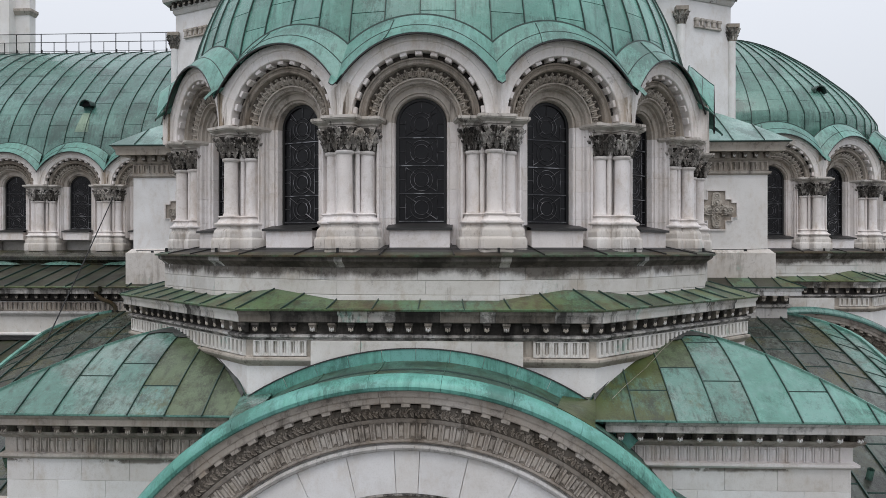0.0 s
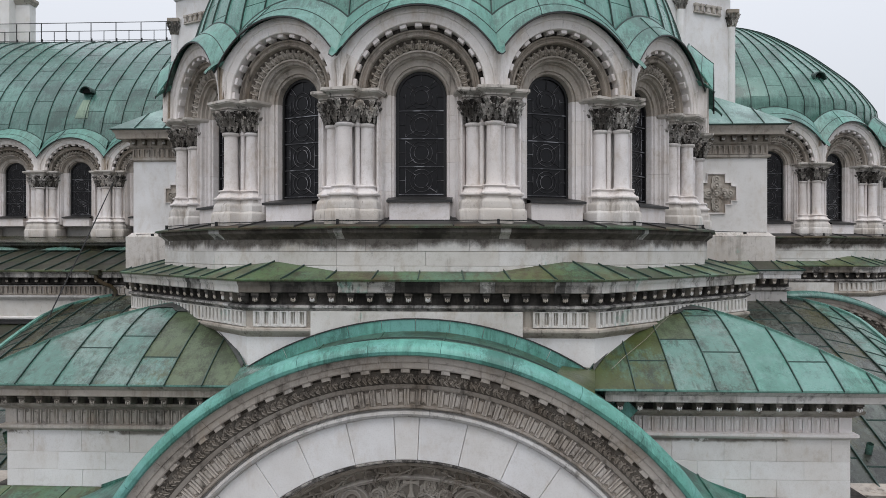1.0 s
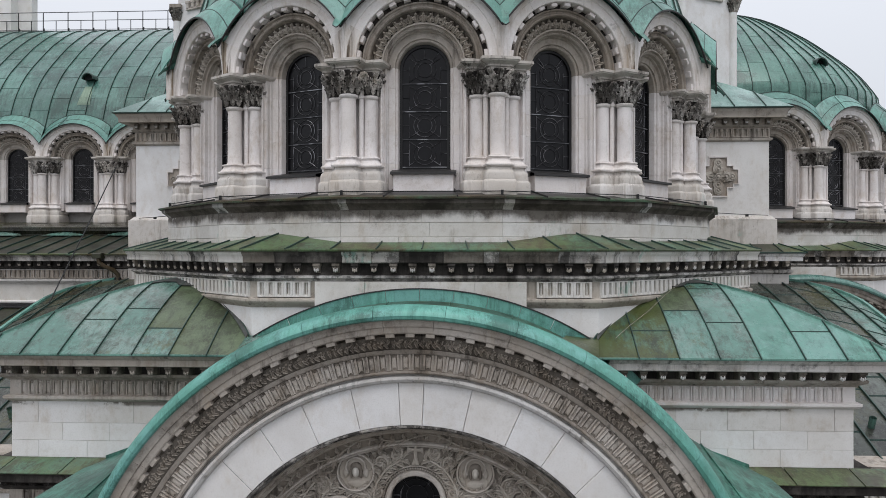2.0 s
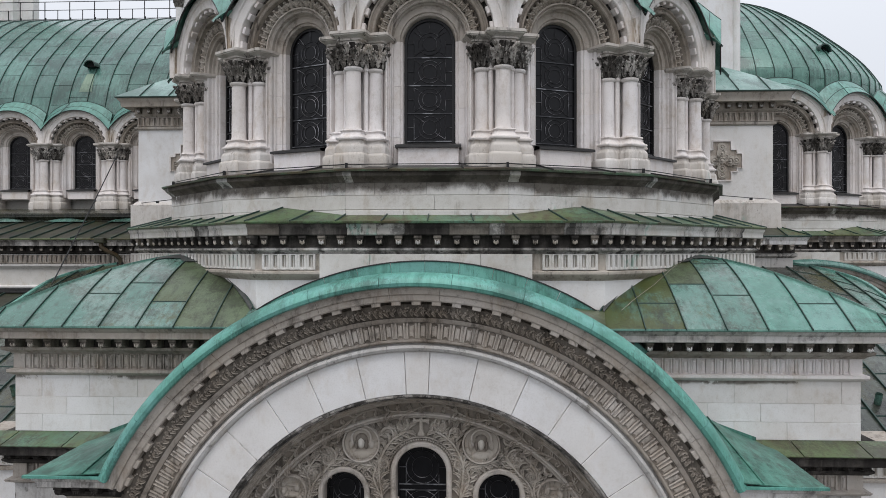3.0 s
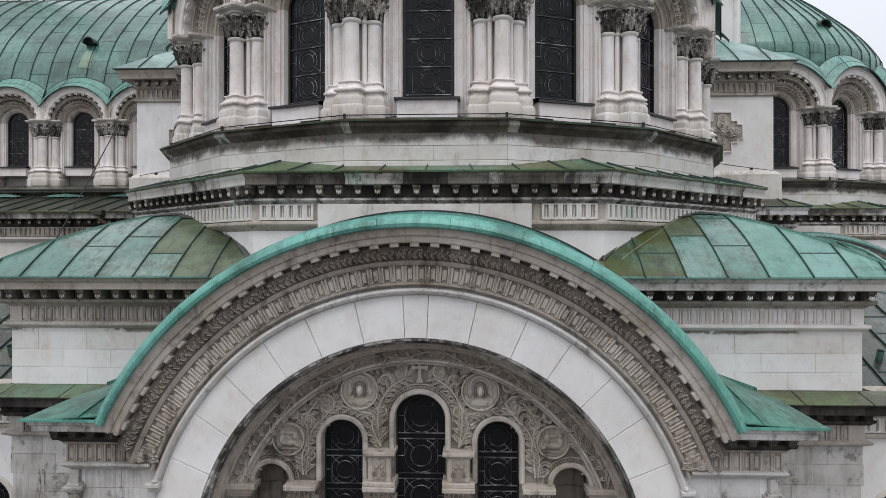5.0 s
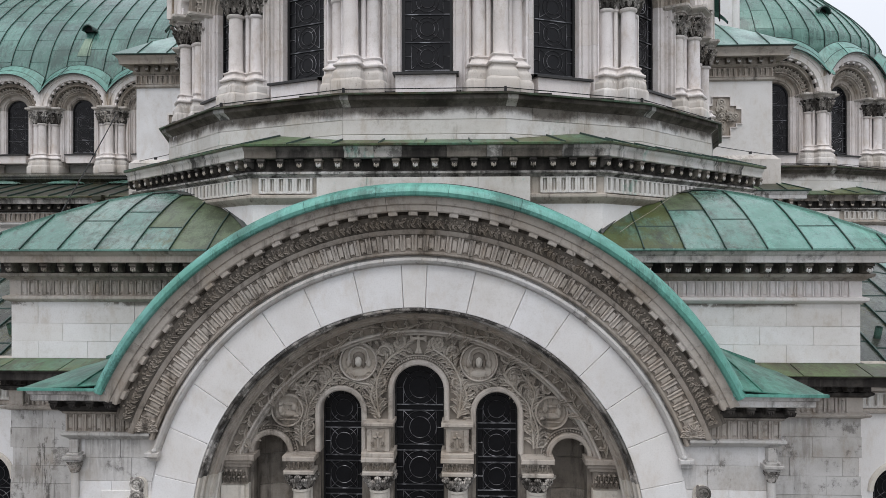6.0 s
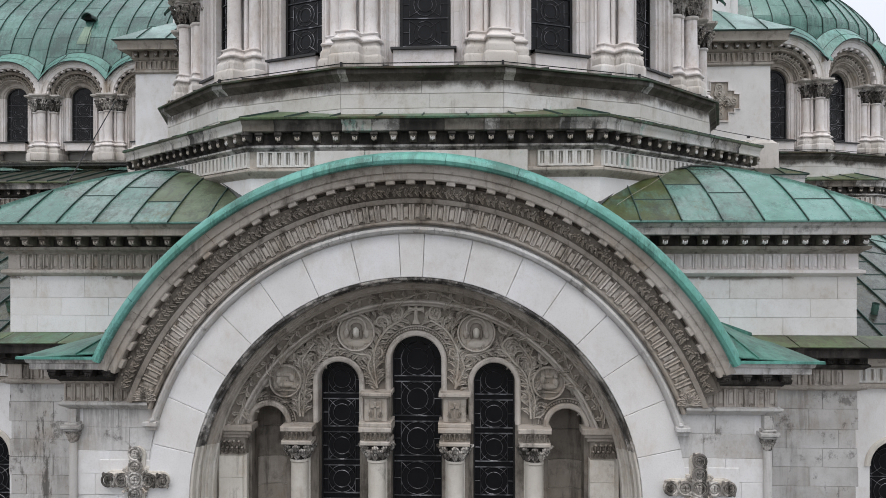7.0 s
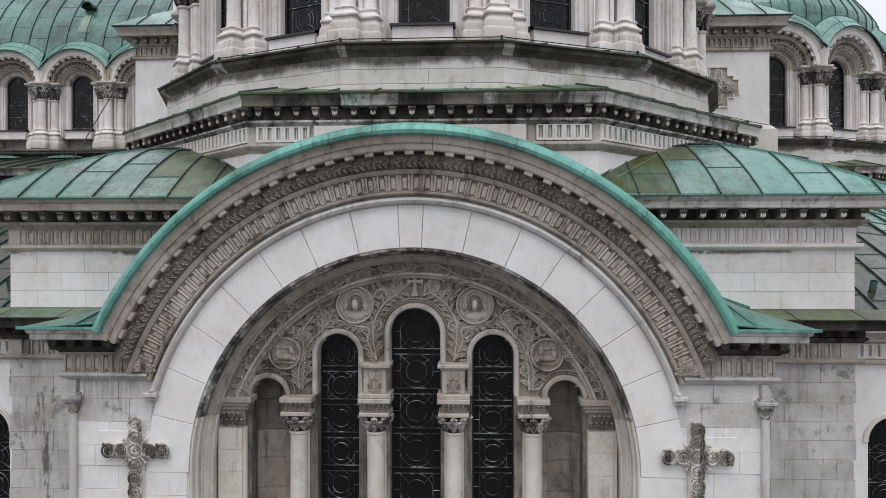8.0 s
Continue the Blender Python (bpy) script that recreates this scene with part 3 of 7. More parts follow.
bm = bmesh.new()
outer = [(FX + 6.4 * math.cos(radians(a)), ZA + 6.4 * math.sin(radians(a))) for a in range(22, 159, 4)]
inner = [(FX + 4.9 * math.cos(radians(a)), ZA + 4.9 * math.sin(radians(a))) for a in range(180, -1, -5)]
plate(bm, [[(FX + 6.85, 0), (FX + 6.85, 19.1)] + outer + [(FX - 6.85, 19.1), (FX - 6.85, 0), (FX - 4.9, 0)] + inner + [(FX + 4.9, 0)]], 14.27, 16.9)
part("wall", bm, STONE, gable, sharp=0)

# plain ring of wedge stones
cuts = [-2.9, 2.6] + [13.0, 24.2, 34.6, 45.5, 56.0, 66.8, 77.5, 90.0]
cuts = sorted(set(cuts + [-c - 0.3 for c in cuts[2:]]))
for c0, c1 in zip(cuts, cuts[1:]):
    bm = bmesh.new()
    n = 4
    loops = []
    for a0, a1, r0, r1, y in ((c0 + 0.05, c1 - 0.05, 4.41, 5.25, 15.0), (c0 + 0.05, c1 - 0.05, 4.41, 5.25, 14.21), (c0 + 0.15, c1 - 0.15, 4.42, 5.245, 14.2)):
        pts = [(r0, a0 + (a1 - a0) * i / n) for i in range(n + 1)] + [(r1, a1 + (a0 - a1) * i / n) for i in range(n + 1)]
        loops.append([bm.verts.new((FX + r * math.sin(radians(a)), y, ZA + r * math.cos(radians(a)))) for r, a in pts])
    for a, b in zip(loops, loops[1:]):
        for k in range(len(a)):
            bm.faces.new((a[k], a[(k + 1) % len(a)], b[(k + 1) % len(b)], b[k]))
    for i in range(n):
        bm.faces.new((loops[2][i], loops[2][i + 1], loops[2][2 * n - i], loops[2][2 * n + 1 - i]))
    part("voussoir", bm, STONE, gable, sharp=0)

# the arch's mouldings from the roll outward
bands = {}
rnd_j = random.Random(17)
for name, prof, a0, mtl in (
        ("roll_moulding", [(5.25, 14.25), (5.25, 14.17), (5.28, 14.1), (5.33, 14.07), (5.38, 14.1), (5.40, 14.17), (5.43, 14.19), (5.43, 14.25)], 16.6, STONE_DAMP),
        # browner than its flutes: shade of the recesses is in the colour
        ("frieze_band", [(5.43, 14.25), (5.43, 14.1), (5.46, 14.06), (5.50, 14.06), (5.51, 14.12), (5.82, 14.12), (5.83, 14.05), (5.87, 14.02), (5.92, 14.0), (5.92, 14.25)], 19.5, STONE_BROWN),
        # dusky ground: shade between leaves and dentils is put into the colour
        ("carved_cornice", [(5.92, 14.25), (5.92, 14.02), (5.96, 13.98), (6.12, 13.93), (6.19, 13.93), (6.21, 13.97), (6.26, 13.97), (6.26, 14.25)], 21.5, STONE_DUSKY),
        ("corona", [(6.25, 14.3), (6.25, 13.78), (6.275, 13.76), (6.38, 13.76), (6.39, 13.72), (6.44, 13.70), (6.47, 13.70), (6.53, 13.66), (6.55, 13.66), (6.55, 14.3)], 24.2, STONE_WARM)):
    joints = [a0 + (180 - 2 * a0) * (i + (rnd_j.uniform(-0.2, 0.2) if 0 < i < 13 else 0)) / 13 for i in range(14)]
    for b0, b1 in zip(joints, joints[1:]) if name in ("roll_moulding", "corona") else ((a0, 180 - a0),):
        bm = bmesh.new()
        arch_sweep(bm, prof, FX, ZA, b0 + 0.03, b1 - 0.03, 8 if b1 - b0 < 40 else 80)
        bands[name] = part(name, bm, mtl, gable)

# fluting of the arch frieze, dentils and the carved bead
flute_arch = flute_mesh(0.215, 0.31, 0.07, STONE_WARM)
k = 62
for i in range(k):
    a = 20.6 + (180 - 41.2) * (i + 0.5) / k
    m = Matrix.Translation((FX + 5.51 * math.cos(radians(a)), 14.125, ZA + 5.51 * math.sin(radians(a)))) @ pose(0, 0, 0, 0, 90 - a, 0)
    hang("flute", flute_arch, bands["frieze_band"], m)
bm = bmesh.new()
box(bm, -0.085, 0.085, -0.19, 0.02, 0, 0.085, None, 0.01)
dent = mesh_of(bm, STONE_WARM, 0)
k = 37
for i in range(k):
    a = 24.5 + 131 * (i + 0.5) / k
    hang("dentil", dent, bands["carved_cornice"], Matrix.Translation((FX + 6.175 * math.cos(radians(a)), 13.98, ZA + 6.175 * math.sin(radians(a)))) @ pose(0, 0, 0, 0, 90 - a, 0))
bm = bmesh.new()
rnd = random.Random(4)
k = 250
for i in range(k):
    a = 22 + 136 * (i + 0.5) / k
    r = 5.95 + 0.06 * (i % 2)
    m = Matrix.Translation((FX + r * math.cos(radians(a)), 13.99, ZA + r * math.sin(radians(a)))) @ pose(0, 0, 0, 10, 90 - a + (1 if i % 2 else -1) * rnd.uniform(12, 50), 0)
    acanthus(bm, m, 0.16 + rnd.uniform(-0.03, 0.03), 0.055, rnd.uniform(-70, 70), 0.07)
    lump(bm, m @ Matrix.Translation((rnd.uniform(-0.03, 0.03), -0.05, rnd.uniform(0.08, 0.2))) @ Matrix.Diagonal((0.024, 0.03, 0.024, 1)), 5, 3)
part("carved_leaf_band", bm, STONE_CARVED, gable, "soot-darkened carved leaf band")
for s in SIDE:
    # carved stops where the arch meets its cornice
    bm = bmesh.new()
    box(bm, FX + s * 5.08, FX + s * 5.42, 14.09, 14.25, 18.66, 18.98, None, 0.03)
    stop = part("carved_stop", bm, STONE_WARM, gable)
    for i in range(9):
        bm = bmesh.new()
        acanthus(bm, pose(FX + s * 5.25, 14.1 - 0.006 * (i % 2), 18.72, 8, -80 + 20 * i, 0), 0.25, 0.075, 10 * (i - 4), 0.07)
        part("leaf", bm, STONE_WARM, stop)
    bm = bmesh.new()
    box(bm, FX + s * 5.0, FX + s * 5.27, 14.02, 14.25, 18.19, 18.28, None, 0.015)
    box(bm, FX + s * 5.04, FX + s * 5.25, 14.1, 14.25, 18.1, 18.19, None, 0.015)
    lump(bm, Matrix.Translation((FX + s * 5.09, 14.06, 18.32)) @ Matrix.Diagonal((0.05, 0.06, 0.05, 1)))
    part("moulding_stop", bm, STONE_DAMP, gable)

# jambs under the ring
jamb_rows = [16.7, 16.22, 15.8, 15.35, 14.95, 14.5, 14.0]
ashlar({s: gable for s in SIDE}, jamb_rows, [(4.42, 5.26), (4.42, 4.9, 5.26)], 14.25, STONE, proud=0.04)
ashlar({s: gable for s in SIDE}, [18.56, 18.12, 17.66], [(4.5, 5.82, 6.55), (4.5, 5.6, 6.75)], 14.27, STONE_DAMP, circle(5.27), 0.018, 3)
ashlar({s: gable for s in SIDE}, [17.66, 17.2, 16.78, 16.32, 15.86, 15.4, 14.95, 14.5, 14.0],
       [(4.5, 5.1, 6.0, 6.75), (4.5, 6.3, 6.75), (4.5, 5.82, 6.55), (4.5, 5.6, 6.75)], 14.27, STONE, circle(5.27), 0.018, 3)

for s in SIDE:
    bm = bmesh.new()
    box(bm, FX + s * 4.415, FX + s * 4.95, 14.245, 15.0, 11, 16.72)
    part("jamb", bm, STONE, gable, sharp=0)

# arms of the cornice each side of the arch
flute_arm = flute_mesh(0.2, 0.34, 0.05, STONE_WARM)
bracket = modillion_mesh(0.17, 0.26, 0.16, STONE_SOOT_SHADE)
for s in SIDE:
    path = [(FX + s * 5.2, 14.2), (FX + s * 6.87, 14.2), (FX + s * 6.87, 16.9)]
    if s < 0:
        path = path[::-1]
    bm = bmesh.new()
    sweep(bm, path, [(0, 18.5), (0.02, 18.52), (0.09, 18.57), (0.12, 18.6), (0.12, 18.64), (0.06, 18.66), (0, 18.66)])
    part("string_course", bm, STONE_DAMP, gable)
    path = [(FX + s * 5.47, 14.2), (FX + s * 6.87, 14.2), (FX + s * 6.87, 16.9)][::s]
    bm = bmesh.new()
    sweep(bm, path, [(0, 18.66), (0.05, 18.66), (0.04, 18.68), (0.04, 19.0), (0.08, 19.02), (0.1, 19.06), (0, 19.06)])
    frieze = part("frieze_block", bm, STONE_BROWN, gable)
    path = [(FX + s * 5.72, 14.2), (FX + s * 6.87, 14.2), (FX + s * 6.87, 16.9)][::s]
    # soot and the corona's shade share this black
    bm = bmesh.new()
    sweep(bm, path, [(0, 19.06), (0.1, 19.06), (0.14, 19.1), (0.22, 19.12), (0.24, 19.2), (0.2, 19.22), (0.2, 19.34), (0, 19.34)])
    part("bed_moulding", bm, STONE_SOOT_SHADE, gable, "black bed moulding, soot and shade in its colour")
    bm = bmesh.new()
    sweep(bm, [(FX + s * 5.85, 14.2), (FX + s * 6.87, 14.2), (FX + s * 6.87, 16.9)][::s], [(0, 19.34), (0.46, 19.34), (0.48, 19.36), (0.48, 19.46), (0.52, 19.48), (0.54, 19.55), (0.54, 19.57), (0, 19.57)])
    corona = part("corona_block", bm, STONE_TOP, gable)
    for i in range(7):
        hang("flute", flute_arm, frieze, Matrix.Translation((FX + s * (5.66 + 0.19 * i), 14.165, 18.67)))
    for i in range(4):
        hang("bracket", bracket, corona, Matrix.Translation((FX + s * (5.85 + 0.36 * i), 14.0, 19.335)))
    # corner colonnette
    bm = bmesh.new()
    lathe(bm, [(0.075, 13.5), (0.075, 17.84)], FX + s * 6.74, 14.2, 14)
    part("colonnette", bm, STONE_DAMP, gable)
    bm = bmesh.new()
    bell(bm, FX + s * 6.74, 14.2, 17.86, 18.08, 0.08)
    capital(bm, FX + s * 6.74, 14.2, 17.86, 18.08, 0.075)
    part("colonnette_capital", bm, STONE_LEAF, gable)
    bm = bmesh.new()
    for hw, z0, z1 in ((0.15, 18.07, 18.12), (0.185, 18.12, 18.19), (0.13, 18.19, 18.24), (0.09, 18.24, 18.5)):
        box(bm, FX + s * 6.74 - hw, FX + s * 6.74 + hw, 14.2 - hw * 0.9, 14.4, z0, z1, None, 0.012)
    part("colonnette_abacus", bm, STONE_WET, gable)

# copper roof of the gable: broad panels with seams, bright rim
gable_roof = thing("gable_roof", (FX, 15.2, 19.6), "bright verdigris copper roof curving over the arch", "roof")


def over_arch(a, v):
    """Angle in degrees and a share of the depth: the saddle between rim and wall."""
    r = 6.80 - 0.12 * math.sin(math.pi * v)
    return (FX + r * math.cos(radians(a)), 13.62 + 3.3 * v, ZA + r * math.sin(radians(a)))


edges = [25.3 + 129.4 * i / 11 for i in range(12)]
for a0, a1 in zip(edges, edges[1:]):
    bm = bmesh.new()
    surface(bm, over_arch, a0 + 0.04, a1 - 0.04, 0.085, 1, 6, 10)
    part("copper_panel", bm, COPPER_SLOPE, gable_roof)
    bm = bmesh.new()
    seam(bm, [over_arch(a0 + (a1 - a0) * k / 6, 0.42) for k in range(7)], 0.05, 0.03)
    part("cross_seam", bm, COPPER_EDGE, gable_roof)
    bm = bmesh.new()
    arch_sweep(bm, [(6.53, 13.66), (6.525, 13.6), (6.55, 13.56), (6.61, 13.545), (6.67, 13.57), (6.72, 13.63), (6.77, 13.76), (6.80, 13.92)], FX, ZA, a0 + 0.03, a1 - 0.03, 6)
    part("rim", bm, COPPER_BRIGHT, gable_roof)
for a in edges[1:-1]:
    bm = bmesh.new()
    seam(bm, [over_arch(a, 0.09 + 0.91 * v / 10) for v in range(11)], 0.022, 0.025)
    part("seam", bm, COPPER_SLOPE, gable_roof)
upstand = lambda a: 6.97
for i in range(14):
    a0, a1 = 46 + 88 * i / 14, 46 + 88 * (i + 1) / 14
    bm = bmesh.new()
    surface(bm, lambda a, v: (FX + (6.55 + (upstand(a) - 6.55) * v) * math.cos(radians(a)), 16.05 + 0.02 * v, ZA + (6.55 + (upstand(a) - 6.55) * v) * math.sin(radians(a))), a0 + 0.05, a1 - 0.05, 0, 1, 4, 2, 0.015)
    part("upstand", bm, COPPER_BRIGHT, gable_roof, "copper upstand against the wall")
bm = bmesh.new()
tube(bm, [(FX + (upstand(a) + 0.012) * math.cos(radians(a)), 16.06, ZA + (upstand(a) + 0.012) * math.sin(radians(a))) for a in [46 + 88 * i / 40 for i in range(41)]], 0.016, 5)
part("dark_joint", bm, LEAD, gable_roof)
for s in SIDE:
    # swept-out feet of the roof on the cornice arms
    bm = bmesh.new()
    sheet = lambda u, v: (FX + s * (5.86 + (7.52 - 5.86) * u - (0.25 * v) * (1 - u)), 13.6 + 3.3 * v, 19.59 + (1 - u) ** 1.35 * (0.1 + 0.95 * v) + 0.1 * v)
    surface(bm, sheet, 0, 1, 0, 1, 10, 6)
    part("copper_foot", bm, COPPER_FOOT, gable_roof)
    bm = bmesh.new()
    seam(bm, [sheet(0.3, v / 6) for v in range(7)], 0.025, 0.03)
    part("seam", bm, COPPER_FOOT, gable_roof)
    bm = bmesh.new()
    quad_rows(bm, [[(FX + s * x, y, z) for x, z in ((6.1, 19.6), (7.24, 19.6), (7.24, 19.82), (6.34, 20.14), (6.1, 20.24))] for y in (16.36, 16.42)])
    bm.faces.new([bm.verts.new((FX + s * x, 16.36, z)) for x, z in ((6.1, 19.6), (7.24, 19.6), (7.24, 19.82), (6.34, 20.14), (6.1, 20.24))])
    part("wall_flashing", bm, COPPER_FOOT, gable_roof, "copper upstand against the block's wall")
    bm = bmesh.new()
    box(bm, FX + s * 5.85, FX + s * 7.53, 13.58, 13.66, 19.56, 19.61)
    part("drip_edge", bm, COPPER_BRIGHT, gable_roof)
    # valley between the saddle, the hip roof and the wall, with its upstand
    bm = bmesh.new()
    low = lambda u: over_arch(90 - s * math.degrees(math.asin((2.95 + 0.75 * u) / 6.8)), 0.24)
    surface(bm, lambda u, v: tuple(Vector(low(u)).lerp(Vector((FX + s * (3.3 + 0.7 * u), 16.6, 22.6)), v) + Vector((0, 0, 0.03))), 0, 1, 0, 1, 6, 6)
    part("valley_sheet", bm, COPPER_MOSSY if s > 0 else COPPER_GREY, gable_roof)
    bm = bmesh.new()
    surface(bm, lambda u, v: (FX + s * (3.3 + 0.68 * u), 16.58 + 0.02 * v, 22.6 + 0.24 * v), 0, 1, 0, 1, 4, 2, 0.015)
    part("upstand", bm, COPPER_HOOD, gable_roof)

# ---- carved tympanum with its windows ----
tymp = thing("tympanum", (FX, 15.2, 18.05), "brown carved limestone tympanum over a triple window", "tympanum")
WINDOWS = ((FX, 0.525, 19.35, 0.0), (FX - 1.6, 0.43, 18.91, 0.0), (FX + 1.6, 0.43, 18.91, 0.0))
NICHES = ((FX - 3.06, 0.365, 18.05), (FX + 3.06, 0.365, 18.05))
# ground darker than the relief, to paint in the carving's shade
bm = bmesh.new()
edge = [(FX + 3.95 * math.cos(radians(a)), ZA + 3.95 * math.sin(radians(a))) for a in range(0, 181, 5)]
plate(bm, [[(FX - 3.95, 11), (FX + 3.95, 11)] + edge] + [arched(c, h, z, 11.5) for c, h, z, _ in WINDOWS] + [arched(c, h, z, 11.5) for c, h, z in NICHES], 15.08, 15.5)
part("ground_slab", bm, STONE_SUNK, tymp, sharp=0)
for c, h, z in NICHES:
    for k, (z0, z1) in enumerate(((11, 14.6), (14.6, 15.3), (15.3, 15.95), (15.95, 16.6), (16.6, 17.2), (17.2, 17.85), (17.85, 18.6))):
        bm = bmesh.new()
        quad_rows(bm, [[(c + 0.4 * math.cos(a), 15.42 + 0.3 * math.sin(a), z) for z in (z0 + 0.004, z1 - 0.004)] for a in [math.pi * i / 12 for i in range(13)]])
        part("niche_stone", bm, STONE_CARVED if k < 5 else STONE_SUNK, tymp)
for name, prof, mtl, leg in (
        ("edge_moulding", [(4.405, 14.6), (4.405, 14.225), (4.39, 14.21), (4.36, 14.22), (4.345, 14.25), (4.34, 14.36), (4.30, 14.38), (4.30, 14.6)], STONE_BROKEN, None),
        ("outer_moulding", [(4.42, 15.0), (4.42, 14.4), (4.335, 14.4), (4.33, 14.47), (4.30, 14.5), (4.27, 14.48), (4.25, 14.52), (4.245, 14.6), (4.22, 14.62), (4.19, 14.60), (4.165, 14.64), (4.16, 14.74), (4.13, 14.76), (4.13, 15.1)], STONE_WARM, None),
        ("vine_ground", [(4.13, 15.1), (4.13, 14.86), (3.9, 14.93), (3.9, 15.1)], STONE_CARVED, None),
        ("inner_moulding", [(3.93, 15.1), (3.93, 14.84), (3.905, 14.80), (3.875, 14.80), (3.85, 14.84), (3.845, 14.91), (3.81, 14.91), (3.79, 14.95), (3.785, 15.1)], STONE_WARM, None)):
    bm = bmesh.new()
    a0 = 19.5 if prof[0][0] < 4.2 else 14.0
    arch_sweep(bm, prof, FX, ZA, a0, 180 - a0, 64)
    part(name, bm, mtl, tymp)
    if a0 < 15:
        for s in SIDE:
            bm = bmesh.new()
            rows = [[(FX + s * r * math.cos(radians(a)), y, ZA + r * math.sin(radians(a))) for r, y in prof] for a in (14, 9, 4, 0)]
            rows.append([(x, y, 13) for x, y, z in rows[-1]])
            quad_rows(bm, rows)
            part("jamb_moulding", bm, STONE_CREAM, tymp)

# vine in the border: a waving stem with leaves on both sides
bm = bmesh.new()
wave = lambda a: 4.015 + 0.07 * math.sin(radians(a) * 18)
tube(bm, [(FX + wave(a) * math.cos(radians(a)), 14.85, ZA + wave(a) * math.sin(radians(a))) for a in [20 + 140 * i / 220 for i in range(221)]], 0.02)
for i in range(84):
    a = 20.5 + 139 * i / 83
    s = 1 if math.sin(radians(a) * 18) > 0 else -1
    m = Matrix.Translation((FX + wave(a) * math.cos(radians(a)), 14.865, ZA + wave(a) * math.sin(radians(a))))
    acanthus(bm, m @ pose(0, 0, 0, 0, -a + s * (16 + 14 * (i % 3)), 0), 0.30, 0.062, s * (35 + 20 * (i % 2)), 0.085)
    if i % 2:
        acanthus(bm, m @ pose(0, 0, 0, 0, -a - s * 50, 0), 0.17, 0.06, -s * 70, 0.085)
part("carved_vine", bm, STONE_RELIEF, tymp)

# hood mouldings with beads
for c, h, z in [(w[0], w[1], w[2]) for w in WINDOWS] + list(NICHES):
    foot = 18.75 if h > 0.5 else 18.08
    bm = bmesh.new()
    arch_sweep(bm, [(h - 0.005, 15.4), (h - 0.005, 15.02), (h + 0.02, 14.99), (h + 0.08, 14.98), (h + 0.105, 15.01), (h + 0.11, 15.1)], c, z, 0, 180, 24, foot if z > foot + 0.05 else None)
    part("hood_moulding", bm, STONE_WARM, tymp)
    bm = bmesh.new()
    n = int(34 * h / 0.43)
    for i in range(n):
        a = math.pi * (i + 0.5) / n
        lump(bm, Matrix.Translation((c + (h + 0.15) * math.cos(a), 15.05, z + (h + 0.15) * math.sin(a))) @ Matrix.Diagonal((0.026, 0.035, 0.026, 1)), 5, 3)
    arch_sweep(bm, [(h + 0.19, 15.1), (h + 0.19, 15.03), (h + 0.215, 15.03), (h + 0.215, 15.1)], c, z, 4, 176, 24)
    part("bead_course", bm, STONE_BROWN, tymp)

# scrolls and leaves over the whole ground
bm = bmesh.new()


def scroll(cx, cz, r, turn, start):
    bs = bmesh.new()
    pts = []
    for i in range(34):
        u = i / 33
        rr = r * (1 - 0.82 * u)
        a = radians(start) + turn * u * 3.3 * math.pi / 1.5
        pts.append((cx + rr * math.cos(a), 15.03, cz + rr * math.sin(a)))
    tube(bs, pts, 0.027)
    for i in range(2, 26, 3):
        p, q = Vector(pts[i]), Vector(pts[i + 1])
        ang = math.degrees(math.atan2(q.x - p.x, q.z - p.z))
        acanthus(bm, Matrix.Translation((p.x, 15.075, p.z)) @ pose(0, 0, 0, 0, ang - turn * 55, 0), r * 0.9, r * 0.34, turn * 60, 0.085)
    lump(bs, Matrix.Translation((cx, 15.05, cz)) @ Matrix.Diagonal((r * 0.22, 0.06, r * 0.22, 1)), 8, 4)
    part("carved_scroll", bs, STONE_RELIEF, tymp)


for s in SIDE:
    for x, z, r, turn, start in ((0.42, 20.32, 0.2, 1, 40), (0.72, 20.14, 0.15, -1, 200), (1.95, 19.62, 0.24, 1, 60), (2.3, 19.3, 0.17, -1, 100), (2.62, 19.42, 0.15, 1, 0), (3.12, 18.93, 0.15, -1, 30), (1.80, 20.06, 0.14, -1, 300), (3.45, 18.42, 0.14, 1, 20), (2.22, 18.62, 0.13, -1, 80), (0.78, 19.5, 0.13, 1, 20)):
        scroll(FX + s * x, z, r, s * turn, start if s > 0 else 180 - start)
    for i in range(7):
        acanthus(bm, pose(FX + s * (0.83 + 0.03 * math.sin(i * 2.1)), 15.075, 18.86 + 0.13 * i, 0, s * (-14 + 9 * (i % 3)), 0), 0.24, 0.06, 40 if i % 2 else -40, 0.055)
        acanthus(bm, pose(FX + s * (2.42 + 0.025 * i), 15.075, 18.3 + 0.17 * i, 0, s * (14 - 12 * (i % 3)), 0), 0.24, 0.055, 40 if i % 2 else -40, 0.055)
